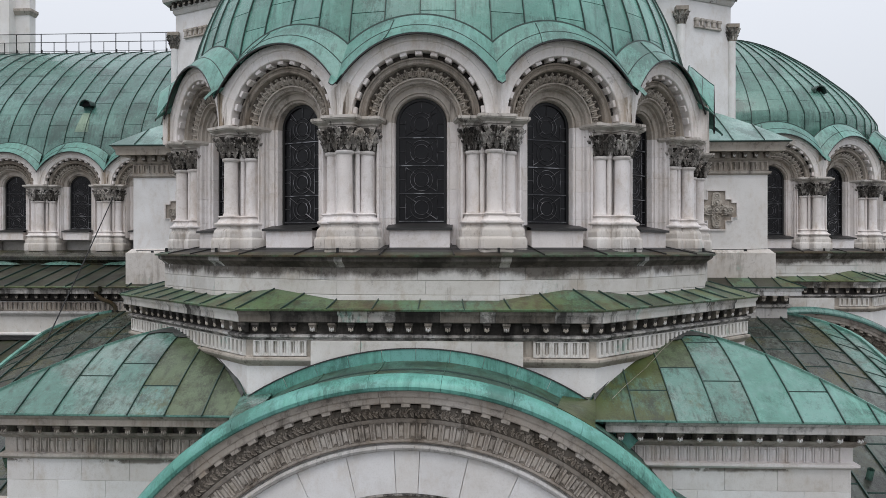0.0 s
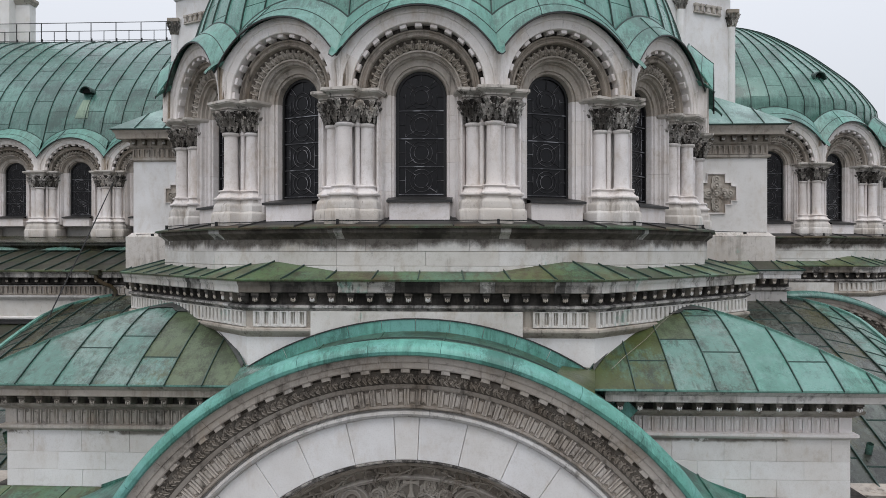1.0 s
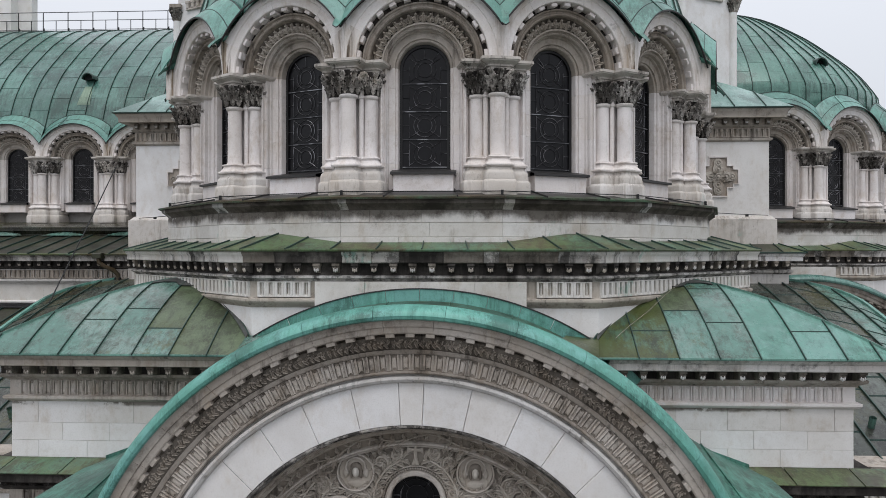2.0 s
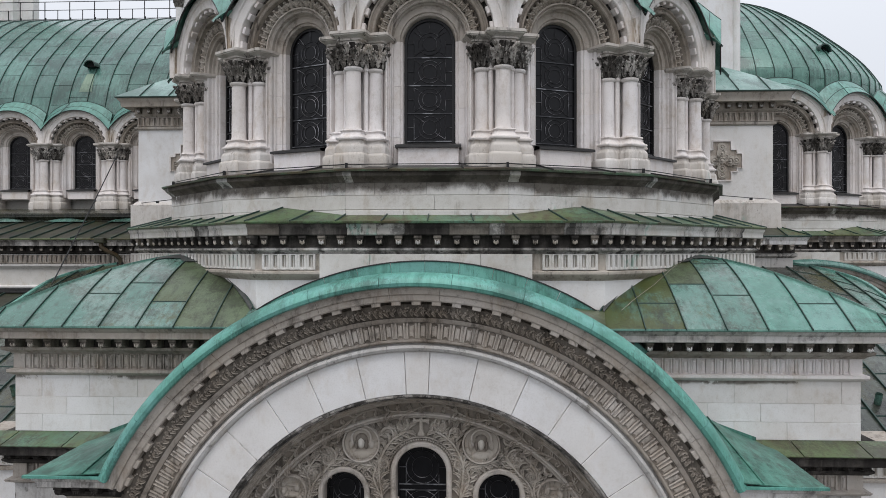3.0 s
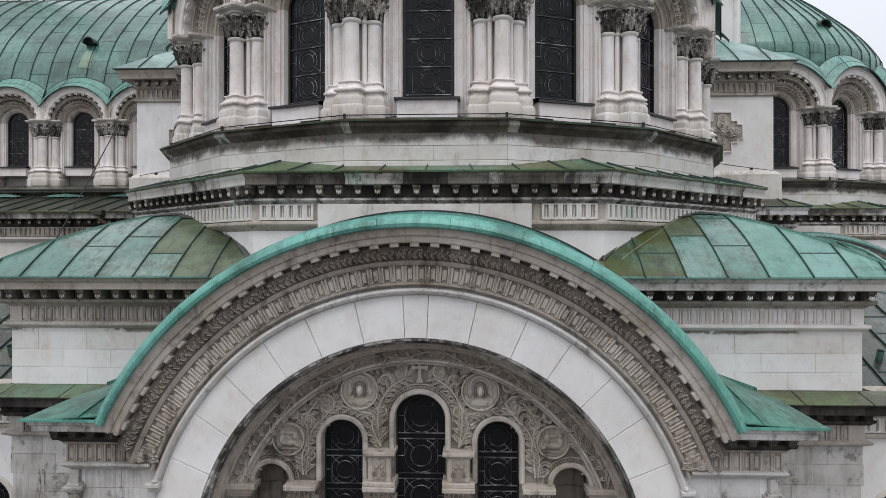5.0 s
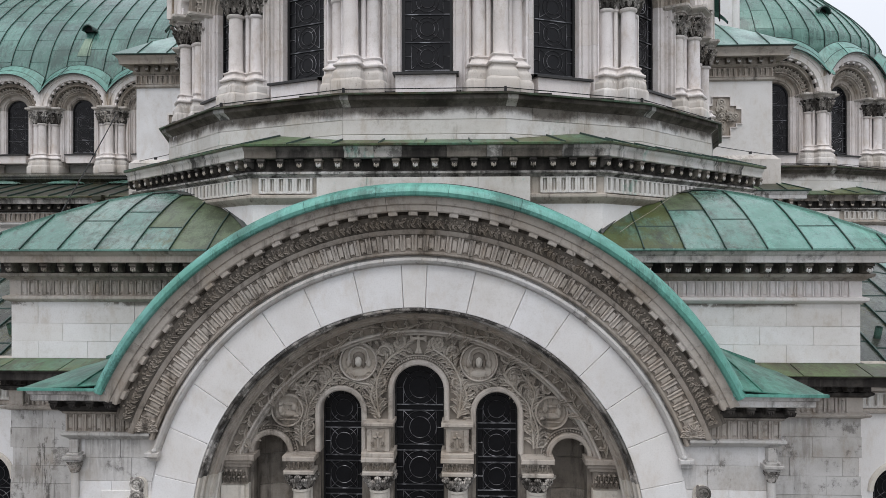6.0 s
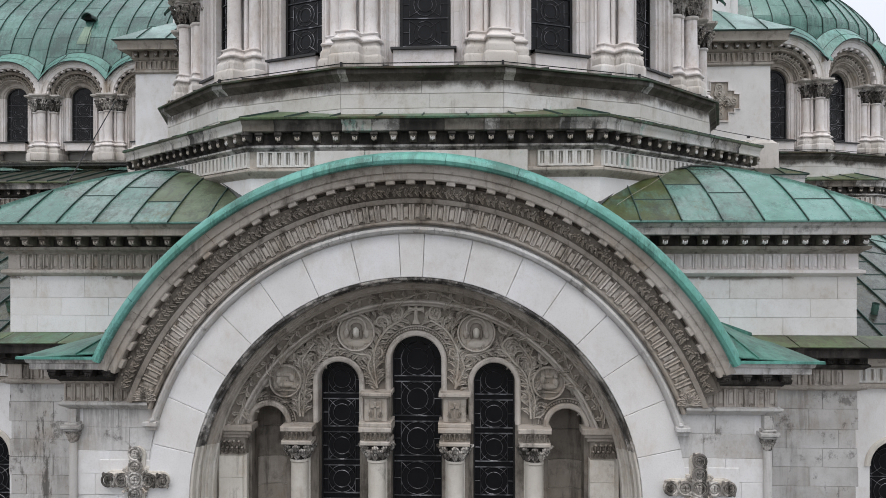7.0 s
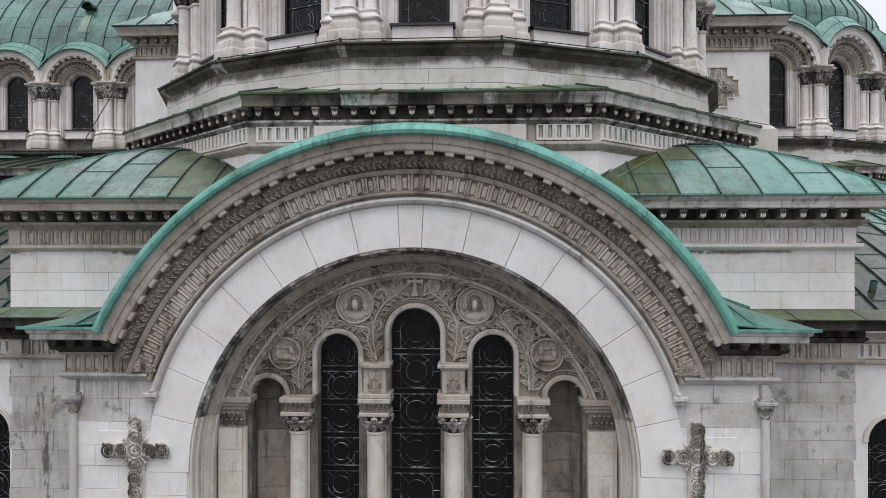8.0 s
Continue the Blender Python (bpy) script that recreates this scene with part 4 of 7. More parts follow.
# stems sweeping up between the windows, with long curling leaves
for s in SIDE:
    for stem in (((0.80, 18.8), (0.86, 19.25), (0.84, 19.6), (0.62, 19.98), (0.3, 20.2)),
                 ((0.80, 18.8), (0.98, 19.2), (0.95, 19.45), (1.2, 19.5), (1.6, 19.62)),
                 ((2.34, 18.2), (2.3, 18.7), (2.22, 19.1), (1.95, 19.4), (1.72, 19.72)),
                 ((2.40, 18.2), (2.42, 18.6), (2.3, 19.0), (2.35, 19.35), (2.1, 19.72)),
                 ((3.52, 18.15), (3.4, 18.6), (3.2, 19.1), (2.8, 19.45), (2.3, 19.8)),
                 ((2.2, 19.9), (1.9, 20.05), (1.6, 20.32), (1.2, 20.42), (0.8, 20.42))):
        pts = []
        for i in range(25):
            f = i / 24 * 4
            k = min(3, int(f))
            u = f - k
            p = [Vector(stem[min(4, max(0, k + d))]) for d in (-1, 0, 1, 2)]
            q = 0.5 * (2 * p[1] + (p[2] - p[0]) * u + (2 * p[0] - 5 * p[1] + 4 * p[2] - p[3]) * u * u + (3 * p[1] - p[0] - 3 * p[2] + p[3]) * u ** 3)
            pts.append((FX + s * q.x, 15.02, q.y))
        bs = bmesh.new()
        tube(bs, pts, 0.024)
        part("carved_stem", bs, STONE_RELIEF, tymp)
        for i in range(1, 24, 2):
            a, b = Vector(pts[i]), Vector(pts[i + 1])
            way = math.degrees(math.atan2(b.x - a.x, b.z - a.z))
            for e in SIDE:
                acanthus(bm, Matrix.Translation((a.x, 15.07, a.z)) @ pose(0, 0, 0, 0, way + e * 30, 0), 0.27, 0.062, e * 75, 0.085)
MEDALS = [(FX + s * x, z, r) for s in SIDE for x, z, r in ((1.235, 19.94, 0.395), (2.7, 18.93, 0.34))]
rnd = random.Random(8)
placed = []
for _ in range(6000):
    x, z = rnd.uniform(-3.75, 3.75), rnd.uniform(18.1, 20.5)
    if math.hypot(x, z - ZA) > 3.8 or any(math.hypot(x - c + FX, max(0, z - zz)) < h + 0.27 for c, h, zz in [(w[0], w[1], w[2]) for w in WINDOWS] + list(NICHES)):
        continue
    if any(math.hypot(x + FX - c, z - zz) < r + 0.07 for c, zz, r in MEDALS) or any((x - a) ** 2 + (z - b) ** 2 < 0.024 for a, b in placed) or abs(x) < 0.2 and z > 20.1:
        continue
    placed.append((x, z))
    acanthus(bm, pose(x + FX, 15.075, z, 0, (1 if x > 0 else -1) * rnd.uniform(-50, 110), 0), rnd.uniform(0.22, 0.34), 0.075, rnd.choice((-80, 80)), 0.085)
hang("carved_foliage", mesh_of(bm, STONE_RELIEF), tymp, None, "carved curling leaves over the whole ground", "stuff")
bm = bmesh.new()
for turn, reach in ((0, 0.2), (90, 0.165), (180, 0.3), (270, 0.165)):
    m = Matrix.Translation((FX, 15.0, 20.42)) @ pose(0, 0, 0, 0, turn, 0)
    vs = quad_rows(bm, [[m @ Vector(q) for q in ((-w, 0.1, z), (-w, -0.02, z), (0, -0.045, z), (w, -0.02, z), (w, 0.1, z))] for w, z in ((0.03, 0.0), (0.032, reach * 0.6), (0.075, reach))])
    bm.faces.new(vs[-1])
part("carved_cross", bm, STONE_RELIEF, tymp)

for i, (cx, cz, r) in enumerate(MEDALS):
    md = thing("medallion", (cx, 15.08, cz), "round stone medallion with a worn plain relief" if r < 0.39 else "round stone medallion with a plain bust relief", "medallion", "medallions of the tympanum")
    bm = bmesh.new()
    rows = [[(cx + rr * math.cos(a), y, cz + rr * math.sin(a)) for rr, y in ((r, 15.1), (r, 14.97), (r - 0.015, 14.945), (r - 0.035, 14.955), (r - 0.045, 15.06))] for a in [2 * math.pi * k / 32 for k in range(32)]]
    vs = quad_rows(bm, rows, True)
    part("ring", bm, STONE_WARM, md)
    bm = bmesh.new()
    rows = [[(cx + rr * math.cos(a), y, cz + rr * math.sin(a)) for rr, y in ((r - 0.05, 15.035), (r * 0.4, 15.06), (0.01, 15.065))] for a in [2 * math.pi * k / 32 for k in range(32)]]
    quad_rows(bm, rows, True)
    part("disc", bm, STONE_RELIEF, md)
    if r > 0.39:
        bm = bmesh.new()
        tube(bm, [(cx + 0.2 * math.cos(math.pi * (i - 3) / 14), 15.0, cz + 0.1 + 0.2 * math.sin(math.pi * (i - 3) / 14)) for i in range(21)], 0.022, 5)
        part("halo", bm, STONE_WARM, md)
        pieces = ((0, 0.09, 0.125, 0.1, 0.11), (0, 0.01, 0.08, 0.17, 0.125), (-0.1, -0.03, 0.04, 0.09, 0.11), (0.1, -0.03, 0.04, 0.09, 0.11), (-0.21, -0.03, 0.06, 0.06, 0.1), (0.21, -0.03, 0.06, 0.06, 0.1), (0, -0.24, 0.2, 0.05, 0.09))
    else:
        pieces = ((0.0, -0.08, 0.2, 0.1, 0.07), (-0.15, 0.0, 0.075, 0.1, 0.1), (0.17, -0.12, 0.08, 0.08, 0.045), (-0.16, 0.13, 0.06, 0.09, 0.05), (0.02, 0.12, 0.13, 0.05, 0.035), (0.12, 0.06, 0.06, 0.05, 0.09), (0.0, -0.19, 0.24, 0.1, 0.02))
    for x, z, a, d, h in pieces:
        bm = bmesh.new()
        lump(bm, Matrix.Translation((cx + (x if cx < FX else -x), 15.05, cz + z)) @ Matrix.Diagonal((a, d, h, 1)), 10, 7)
        part("relief", bm, STONE_CREAM if d == 0.17 else STONE_SUNK if (r > 0.39 and d in (0.1, 0.09)) else STONE_RELIEF, md)


def leaded_window(name, cx, half, spring, foot, y, label, group, rings, spacing, bars):
    """A round-headed leaded window: glass, iron frame and a came pattern of rings and diagonals."""
    w = thing(name, (cx, y, foot), label, "window", group)
    bm = bmesh.new()
    plate(bm, [arched(cx, half + 0.02, spring, foot)], y, y + 0.03)
    pane = part("glass_pane", bm, GLASS, w, sharp=0)
    bm = bmesh.new()
    arch_sweep(bm, [(half + 0.03, y + 0.02), (half + 0.03, y - 0.05), (half - 0.035, y - 0.05), (half - 0.035, y + 0.02)], cx, spring, 0, 180, 18, foot)
    part("window_frame", bm, IRON, w)
    bm = bmesh.new()
    yy = y - 0.025
    z = spring
    t = 0.007
    side = half * 0.66
    loop = lambda r, zz: tube(bm, [(cx + r * math.cos(2 * math.pi * i / 20), yy, zz + r * math.sin(2 * math.pi * i / 20)) for i in range(20)], t, 4, True)
    heights = []
    while z > foot + 0.15:
        for r in rings:
            loop(r, z)
        for sx in SIDE:
            for sz in SIDE:
                tube(bm, [(cx + sx * rings[-1] * 0.71, yy, z + sz * rings[-1] * 0.71), (cx + sx * side, yy, z + sz * min(spacing * 0.43, side))], t, 4)
            tube(bm, [(cx + sx * side, yy, z + spacing * (0.1 if z == spring else 0.43)), (cx + sx * side, yy, max(foot, z - spacing * 0.43))], t, 4)
            tube(bm, [(cx + sx * side, yy, z), (cx + sx * half, yy, z)], t, 4)
        heights += [z - spacing / 2 - g for g in bars]
        z -= spacing
    for a in (50, 90, 130):
        tube(bm, [(cx + rings[0] * math.cos(radians(a)), yy, spring + rings[0] * math.sin(radians(a))), (cx + half * math.cos(radians(a)), yy, spring + half * math.sin(radians(a)))], t, 4)
    part("came_pattern", bm, CAME, pane)
    for z in heights:
        if z > foot + 0.03:
            bm = bmesh.new()
            box(bm, cx - half, cx + half, y - 0.04, y - 0.01, z - 0.01, z + 0.01)
            part("saddle_bar", bm, CAME, pane)
    return w


for c, h, z, _ in WINDOWS:
    leaded_window("arched_window", c, h, z, 11.5, 15.42, "tall dark leaded window in the triple arcade", "triple window", (h * 0.66, h * 0.42), 0.835 if h > 0.5 else 0.7, (-0.06, 0.06))

# columns and imposts of the triple window
for x in (-0.8, 0.8, -2.4, 2.4):
    col = thing("column", (FX + x, 15.0, 11.5), "limestone column with a leafy capital beside a leaded window", "column", "columns of the triple window")
    bm = bmesh.new()
    lathe(bm, [(0.185, 11.5), (0.185, 14.5), (0.175, 17.3), (0.2, 17.32), (0.2, 17.35), (0.18, 17.38)], FX + x, 14.98, 24)
    part("shaft", bm, STONE_CREAM, col)
    # near-black core: shade between the leaves is put into its colour
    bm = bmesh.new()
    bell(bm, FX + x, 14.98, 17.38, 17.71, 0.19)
    cap = part("capital", bm, STONE_SOOT_SHADE, col, "leafy capital, soot and shade of its hollows in a dark core")
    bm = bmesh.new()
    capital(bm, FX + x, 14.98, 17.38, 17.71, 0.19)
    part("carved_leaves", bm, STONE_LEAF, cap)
    bm = bmesh.new()
    for hw, z0, z1 in ((0.31, 17.7, 17.78), (0.235, 17.78, 17.97), (0.33, 17.97, 18.07)):
        box(bm, FX + x - hw, FX + x + hw, 14.98 - hw, 15.3, z0, z1, None, 0.015)
    part("abacus", bm, STONE_WARM, col)
    bm = bmesh.new()
    for i in range(5):
        leaf(bm, pose(FX + x + 0.095 * (i - 2), 14.75, 17.79, 0, 0, 0), 0.12, 0.18, 0.06)
    part("carved_block", bm, STONE_CARVED, col)
    bm = bmesh.new()
    box(bm, FX + x - 0.2, FX + x + 0.2, 15.05, 15.45, 11.5, 17.9, None, 0.03)
    part("pier", bm, STONE_CREAM, col)
    if abs(x) < 1:
        bm = bmesh.new()
        for hw, z0, z1 in ((0.33, 18.07, 18.16), (0.23, 18.16, 18.64), (0.27, 18.64, 18.68), (0.32, 18.68, 18.76)):
            box(bm, FX + x - hw, FX + x + hw, 14.98 - hw * 0.9, 15.3, z0, z1, None, 0.015)
        part("impost_block", bm, STONE_WARM, col)
        bm = bmesh.new()
        box(bm, FX + x - 0.13, FX + x + 0.13, 14.745, 14.78, 18.2, 18.6, None, 0.01)
        box(bm, FX + x - 0.025, FX + x + 0.025, 14.715, 14.76, 18.25, 18.56, None, 0.01)
        box(bm, FX + x - 0.09, FX + x + 0.09, 14.715, 14.76, 18.44, 18.49, None, 0.01)
        for sx in SIDE:
            leaf(bm, pose(FX + x + sx * 0.075, 14.76, 18.24, 0, sx * 15, 0), 0.09, 0.17, 0.05)
        part("carved_panel", bm, STONE_CARVED, col)
pilasters = {}
for s in SIDE:
    pil = thing("pilaster", (FX + s * 3.75, 15.0, 13), "limestone pilaster with a leafy capital", "pilaster", "pilasters of the triple window")
    pilasters[s] = pil
    bm = bmesh.new()
    box(bm, FX + s * 3.5, FX + s * 4.1, 14.96, 15.2, 13, 17.42, None, 0.01)
    part("backing", bm, STONE_CREAM, pil)
    bm = bmesh.new()
    box(bm, FX + s * 3.52, FX + s * 4.03, 14.93, 15.2, 17.42, 17.78)
    for i in range(5):
        leaf(bm, pose(FX + s * (3.57 + 0.1 * i), 14.93, 17.45, 6, 0, 0), 0.11, 0.17, 0.07)
        leaf(bm, pose(FX + s * (3.62 + 0.1 * i), 14.92, 17.58, 6, 0, 0), 0.11, 0.18, 0.09)
    part("capital", bm, STONE_CARVED, pil)
    bm = bmesh.new()
    for e, z0, z1 in ((0.05, 17.78, 17.86), (0.1, 17.86, 17.94), (0.16, 17.94, 18.06)):
        box(bm, FX + s * (3.5 - e), FX + s * 4.12, 14.92 - e, 15.2, z0, z1, None, 0.015)
    part("abacus", bm, STONE_BROWN, pil)

ashlar(pilasters, [17.4, 16.95, 16.5, 16.05, 15.6, 15.1, 14.6, 14.0], [(3.54, 4.04)], 14.97, STONE_CREAM, None, 0.05, 5)

# crosses carved on the arms
bm = bmesh.new()
for r, t, n in ((0.125, 0.024, 16), (0.07, 0.018, 12)):
    tube(bm, [(r * math.cos(2 * math.pi * i / n), -0.01, r * math.sin(2 * math.pi * i / n)) for i in range(n)], t, 5, True)
for i in range(4):
    a = math.pi / 4 + math.pi / 2 * i
    lump(bm, Matrix.Translation((0.035 * math.cos(a), -0.01, 0.035 * math.sin(a))) @ Matrix.Diagonal((0.03, 0.04, 0.03, 1)), 5, 3)
lump(bm, Matrix.Translation((0.1, 0, -0.11)) @ Matrix.Diagonal((0.035, 0.035, 0.05, 1)), 5, 3)
lump(bm, Matrix.Translation((-0.1, 0, 0.11)) @ Matrix.Diagonal((0.035, 0.035, 0.05, 1)), 5, 3)
ROSETTE = mesh_of(bm, STONE_LEAF)
for s in SIDE:
    cx, cz = FX + s * 5.45, 17.12
    cr = thing("carved_cross", (cx, 14.25, cz), "round-ended stone cross carved with rosettes, on the gable wall", "cross", "crosses on the gable")
    bm = bmesh.new()
    box(bm, cx - 0.78, cx + 0.78, 14.232, 14.25, cz - 0.33, cz + 0.36, None, 0.006)
    box(bm, cx - 0.32, cx + 0.32, 14.232, 14.25, cz - 2.2, cz - 0.34, None, 0.006)
    part("slab", bm, STONE, cr)
    arm = lambda x0, x1, z0, z1, y0: box(bm, x0, x1, y0, 14.24, z0, z1, None, 0.02)
    bm = bmesh.new()
    for r, y0 in ((0.165, 14.17), (0.135, 14.13)):
        arm(cx - 0.5, cx + 0.5, cz - r, cz + r, y0)
        arm(cx - r, cx + r, cz - 1.9, cz + 0.48, y0 - 0.004)
        for x, z in ((-0.5, 0), (0.5, 0), (0, 0.48)):
            lathe(bm, [(r, 0), (r, 14.24 - y0 - 0.002 * r)], 0, 0, 20, Matrix.Translation((cx + x, 14.24, cz + z)) @ pose(0, 0, 0, 90, 0, 0))
    box(bm, cx - 0.24, cx + 0.24, 14.185, 14.24, cz - 0.24, cz + 0.24, None, 0.01)
    part("cross_body", bm, STONE_CREAM, cr)
    spots = [(0.27 * i, 0) for i in (-2, -1, 1, 2)] + [(0, 0.27), (0, 0.52)] + [(0, -0.27 * i) for i in range(1, 8)]
    for x, z in [(0, 0)] + spots:
        hang("rosette", ROSETTE, cr, Matrix.Translation((cx + x, 14.115, cz + z)) @ Matrix.Diagonal((1, 1, 1, 1) if x or z else (1.2, 1.1, 1.2, 1)))
    for sx in SIDE:
        for sz in SIDE:
            bm = bmesh.new()
            leaf(bm, pose(cx + sx * 0.1, 14.15, cz + sz * 0.1, 0, sx * (45 if sz > 0 else 135), 0), 0.15, 0.2, 0.07)
            part("corner_leaf", bm, STONE_WARM, cr)

FRONT = [o for o in scene.objects if o.parent is None and o.type == "EMPTY"]

# ---- side blocks with their domed hip roofs ----
flute_block = {-1: flute_mesh(0.184, 0.34, 0.06, STONE_WARM), 1: flute_mesh(0.184, 0.34, 0.06, STONE_DRUM)}
# bodies coloured for the cornice's shade, noses for the light they catch
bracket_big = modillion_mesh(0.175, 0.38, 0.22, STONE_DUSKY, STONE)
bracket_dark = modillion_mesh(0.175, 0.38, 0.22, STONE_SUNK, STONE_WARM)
dice = random.Random(31)
courses = [21.06, 20.54, 20.12, 19.72]


def convex(s):
    return 1 - (1 - s) ** 1.58


blocks = {}
for s in SIDE:
    blk = blocks[s] = thing("side_block", (s * 7.5, 18.5, 0), "pale ashlar block beside the arch with a bracketed cornice", "building", "blocks beside the arch")
    bm = bmesh.new()
    box(bm, s * 3.9, s * 9.73, 16.88, 24.0, 0, 22.0)
    part("wall", bm, STONE, blk, sharp=0)
    path = [(s * 4.2, 16.85), (s * 9.76, 16.85), (s * 9.76, 23.0)][::s]
    bm = bmesh.new()
    sweep(bm, path, [(-0.02, 21.04), (0.03, 21.06), (0.1, 21.1), (0.13, 21.13), (0.13, 21.19), (0.05, 21.21), (0.02, 21.22), (0.02, 21.56), (-0.02, 21.56)])
    frieze = part("frieze", bm, STONE_WARM if s < 0 else STONE_DRUM, blk)
    bm = bmesh.new()
    sweep(bm, path, [(-0.02, 21.56), (0.05, 21.56), (0.08, 21.6), (0.2, 21.66), (0.22, 21.7), (0.22, 21.73), (-0.02, 21.73)])
    part("bed_moulding", bm, STONE_BROWN, blk)
    # shade behind the brackets is painted in, along with the soot
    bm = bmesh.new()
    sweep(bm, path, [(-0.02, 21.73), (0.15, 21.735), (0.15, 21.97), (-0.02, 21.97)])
    bed = part("bracket_ground", bm, STONE_SOOT_SHADE, blk, "black band behind the brackets, soot and shade in its colour")
    bm = bmesh.new()
    sweep(bm, path, [(-0.02, 21.97), (0.6, 21.97), (0.62, 21.99), (0.62, 22.12), (0.65, 22.15), (0.70, 22.19), (0.72, 22.24), (-0.02, 22.24)])
    part("corona", bm, STONE_WARM if s < 0 else STONE_TOP, blk)
    for i in range(28):
        x = 4.3 + 0.197 * i
        if x < 9.6:
            hang("flute", flute_block[s], frieze, Matrix.Translation((s * x, 16.835, 21.215)))
    for i in range(13):
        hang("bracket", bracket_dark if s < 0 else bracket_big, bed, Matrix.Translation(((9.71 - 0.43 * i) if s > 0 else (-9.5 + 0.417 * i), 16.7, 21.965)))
    # lower eave, frieze and wall
    bm = bmesh.new()
    sweep(bm, [(s * 6.8, 16.85), (s * 9.76, 16.85), (s * 9.76, 21.0)][::s], [(-0.02, 18.48), (0.02, 18.5), (0.14, 18.55), (0.17, 18.6), (0.05, 18.63), (0.03, 18.64), (0.03, 18.96), (0.08, 18.98), (-0.02, 18.98)])
    lower_frieze = part("lower_frieze", bm, STONE_WARM, blk)
    # black holds both soot and the shade under the eave
    bm = bmesh.new()
    sweep(bm, [(s * 6.8, 16.85), (s * 9.76, 16.85), (s * 9.76, 21.0)][::s], [(-0.02, 18.98), (0.1, 18.98), (0.2, 19.06), (0.2, 19.1), (0.15, 19.12), (0.15, 19.3), (0.6, 19.3), (0.62, 19.32), (0.62, 19.46), (0.7, 19.54), (-0.02, 19.54)])
    lower_cornice = part("lower_cornice", bm, STONE_SOOT_SHADE, blk, "black lower cornice, soot and shade in its colour")
    for i in range(10):
        hang("flute", flute_arm, lower_frieze, Matrix.Translation((s * (7.15 + 0.245 * i), 16.82, 18.635)))
    for i in range(8):
        hang("bracket", bracket, lower_cornice, Matrix.Translation((s * (7.3 + 0.34 * i), 16.68, 19.295)))
    rail = lambda u, v: (s * (6.9 + 3.6 * u), 16.1 + 0.76 * v, 19.56 + 0.16 * v)
    for u0, u1 in ((0.0, 0.36), (0.36, 0.76), (0.76, 1.0)):
        bm = bmesh.new()
        surface(bm, rail, u0 + 0.004, u1 - 0.004, 0, 1, 3, 2)
        part("eave_sheet", bm, COPPER_MOSS_STRIP, blk, "moss-grown copper eave sheet")

for s, upper, lower in ((-1, (4.2, 5.63, 6.79, 7.95, 9.11, 9.76), [(4.2, 5.05, 6.22, 7.37, 8.52, 9.76), (4.2, 5.6, 6.76, 7.92, 9.1, 9.76)]),
                        (1, (4.2, 5.8, 6.97, 8.14, 9.34, 9.76), [(4.2, 5.2, 6.37, 7.55, 8.74, 9.76), (4.2, 5.75, 6.97, 8.14, 9.76)])):
    ashlar(blocks, courses[:2], [upper], 16.88, STONE_DRIP, None, 0.016, 11, (s,))
    ashlar(blocks, courses[1:], lower, 16.88, STONE, None, 0.016, 13, (s,))
ashlar(blocks, [18.5, 18.08, 17.62, 17.2, 16.78, 16.35, 15.9, 15.45, 15.0, 14.5, 14.0], [(6.6, 7.9, 9.0, 9.76), (6.6, 7.4, 8.7, 9.78), (6.6, 8.2, 9.35, 9.72)], 16.88, STONE_WET, None, 0.03, 12)

def hip_sheet(s, x, top):
    """Moss and tarnish gather on the sheets under the wall; the outer ones stay bright."""
    if x < (5.8 if s > 0 else 4.8):
        return COPPER_MOSSY if s > 0 else COPPER_OLIVE
    if top and x < 6.6:
        return COPPER_OLIVE
    return COPPER_GREY if x < 7.5 or s < 0 else COPPER_HIP


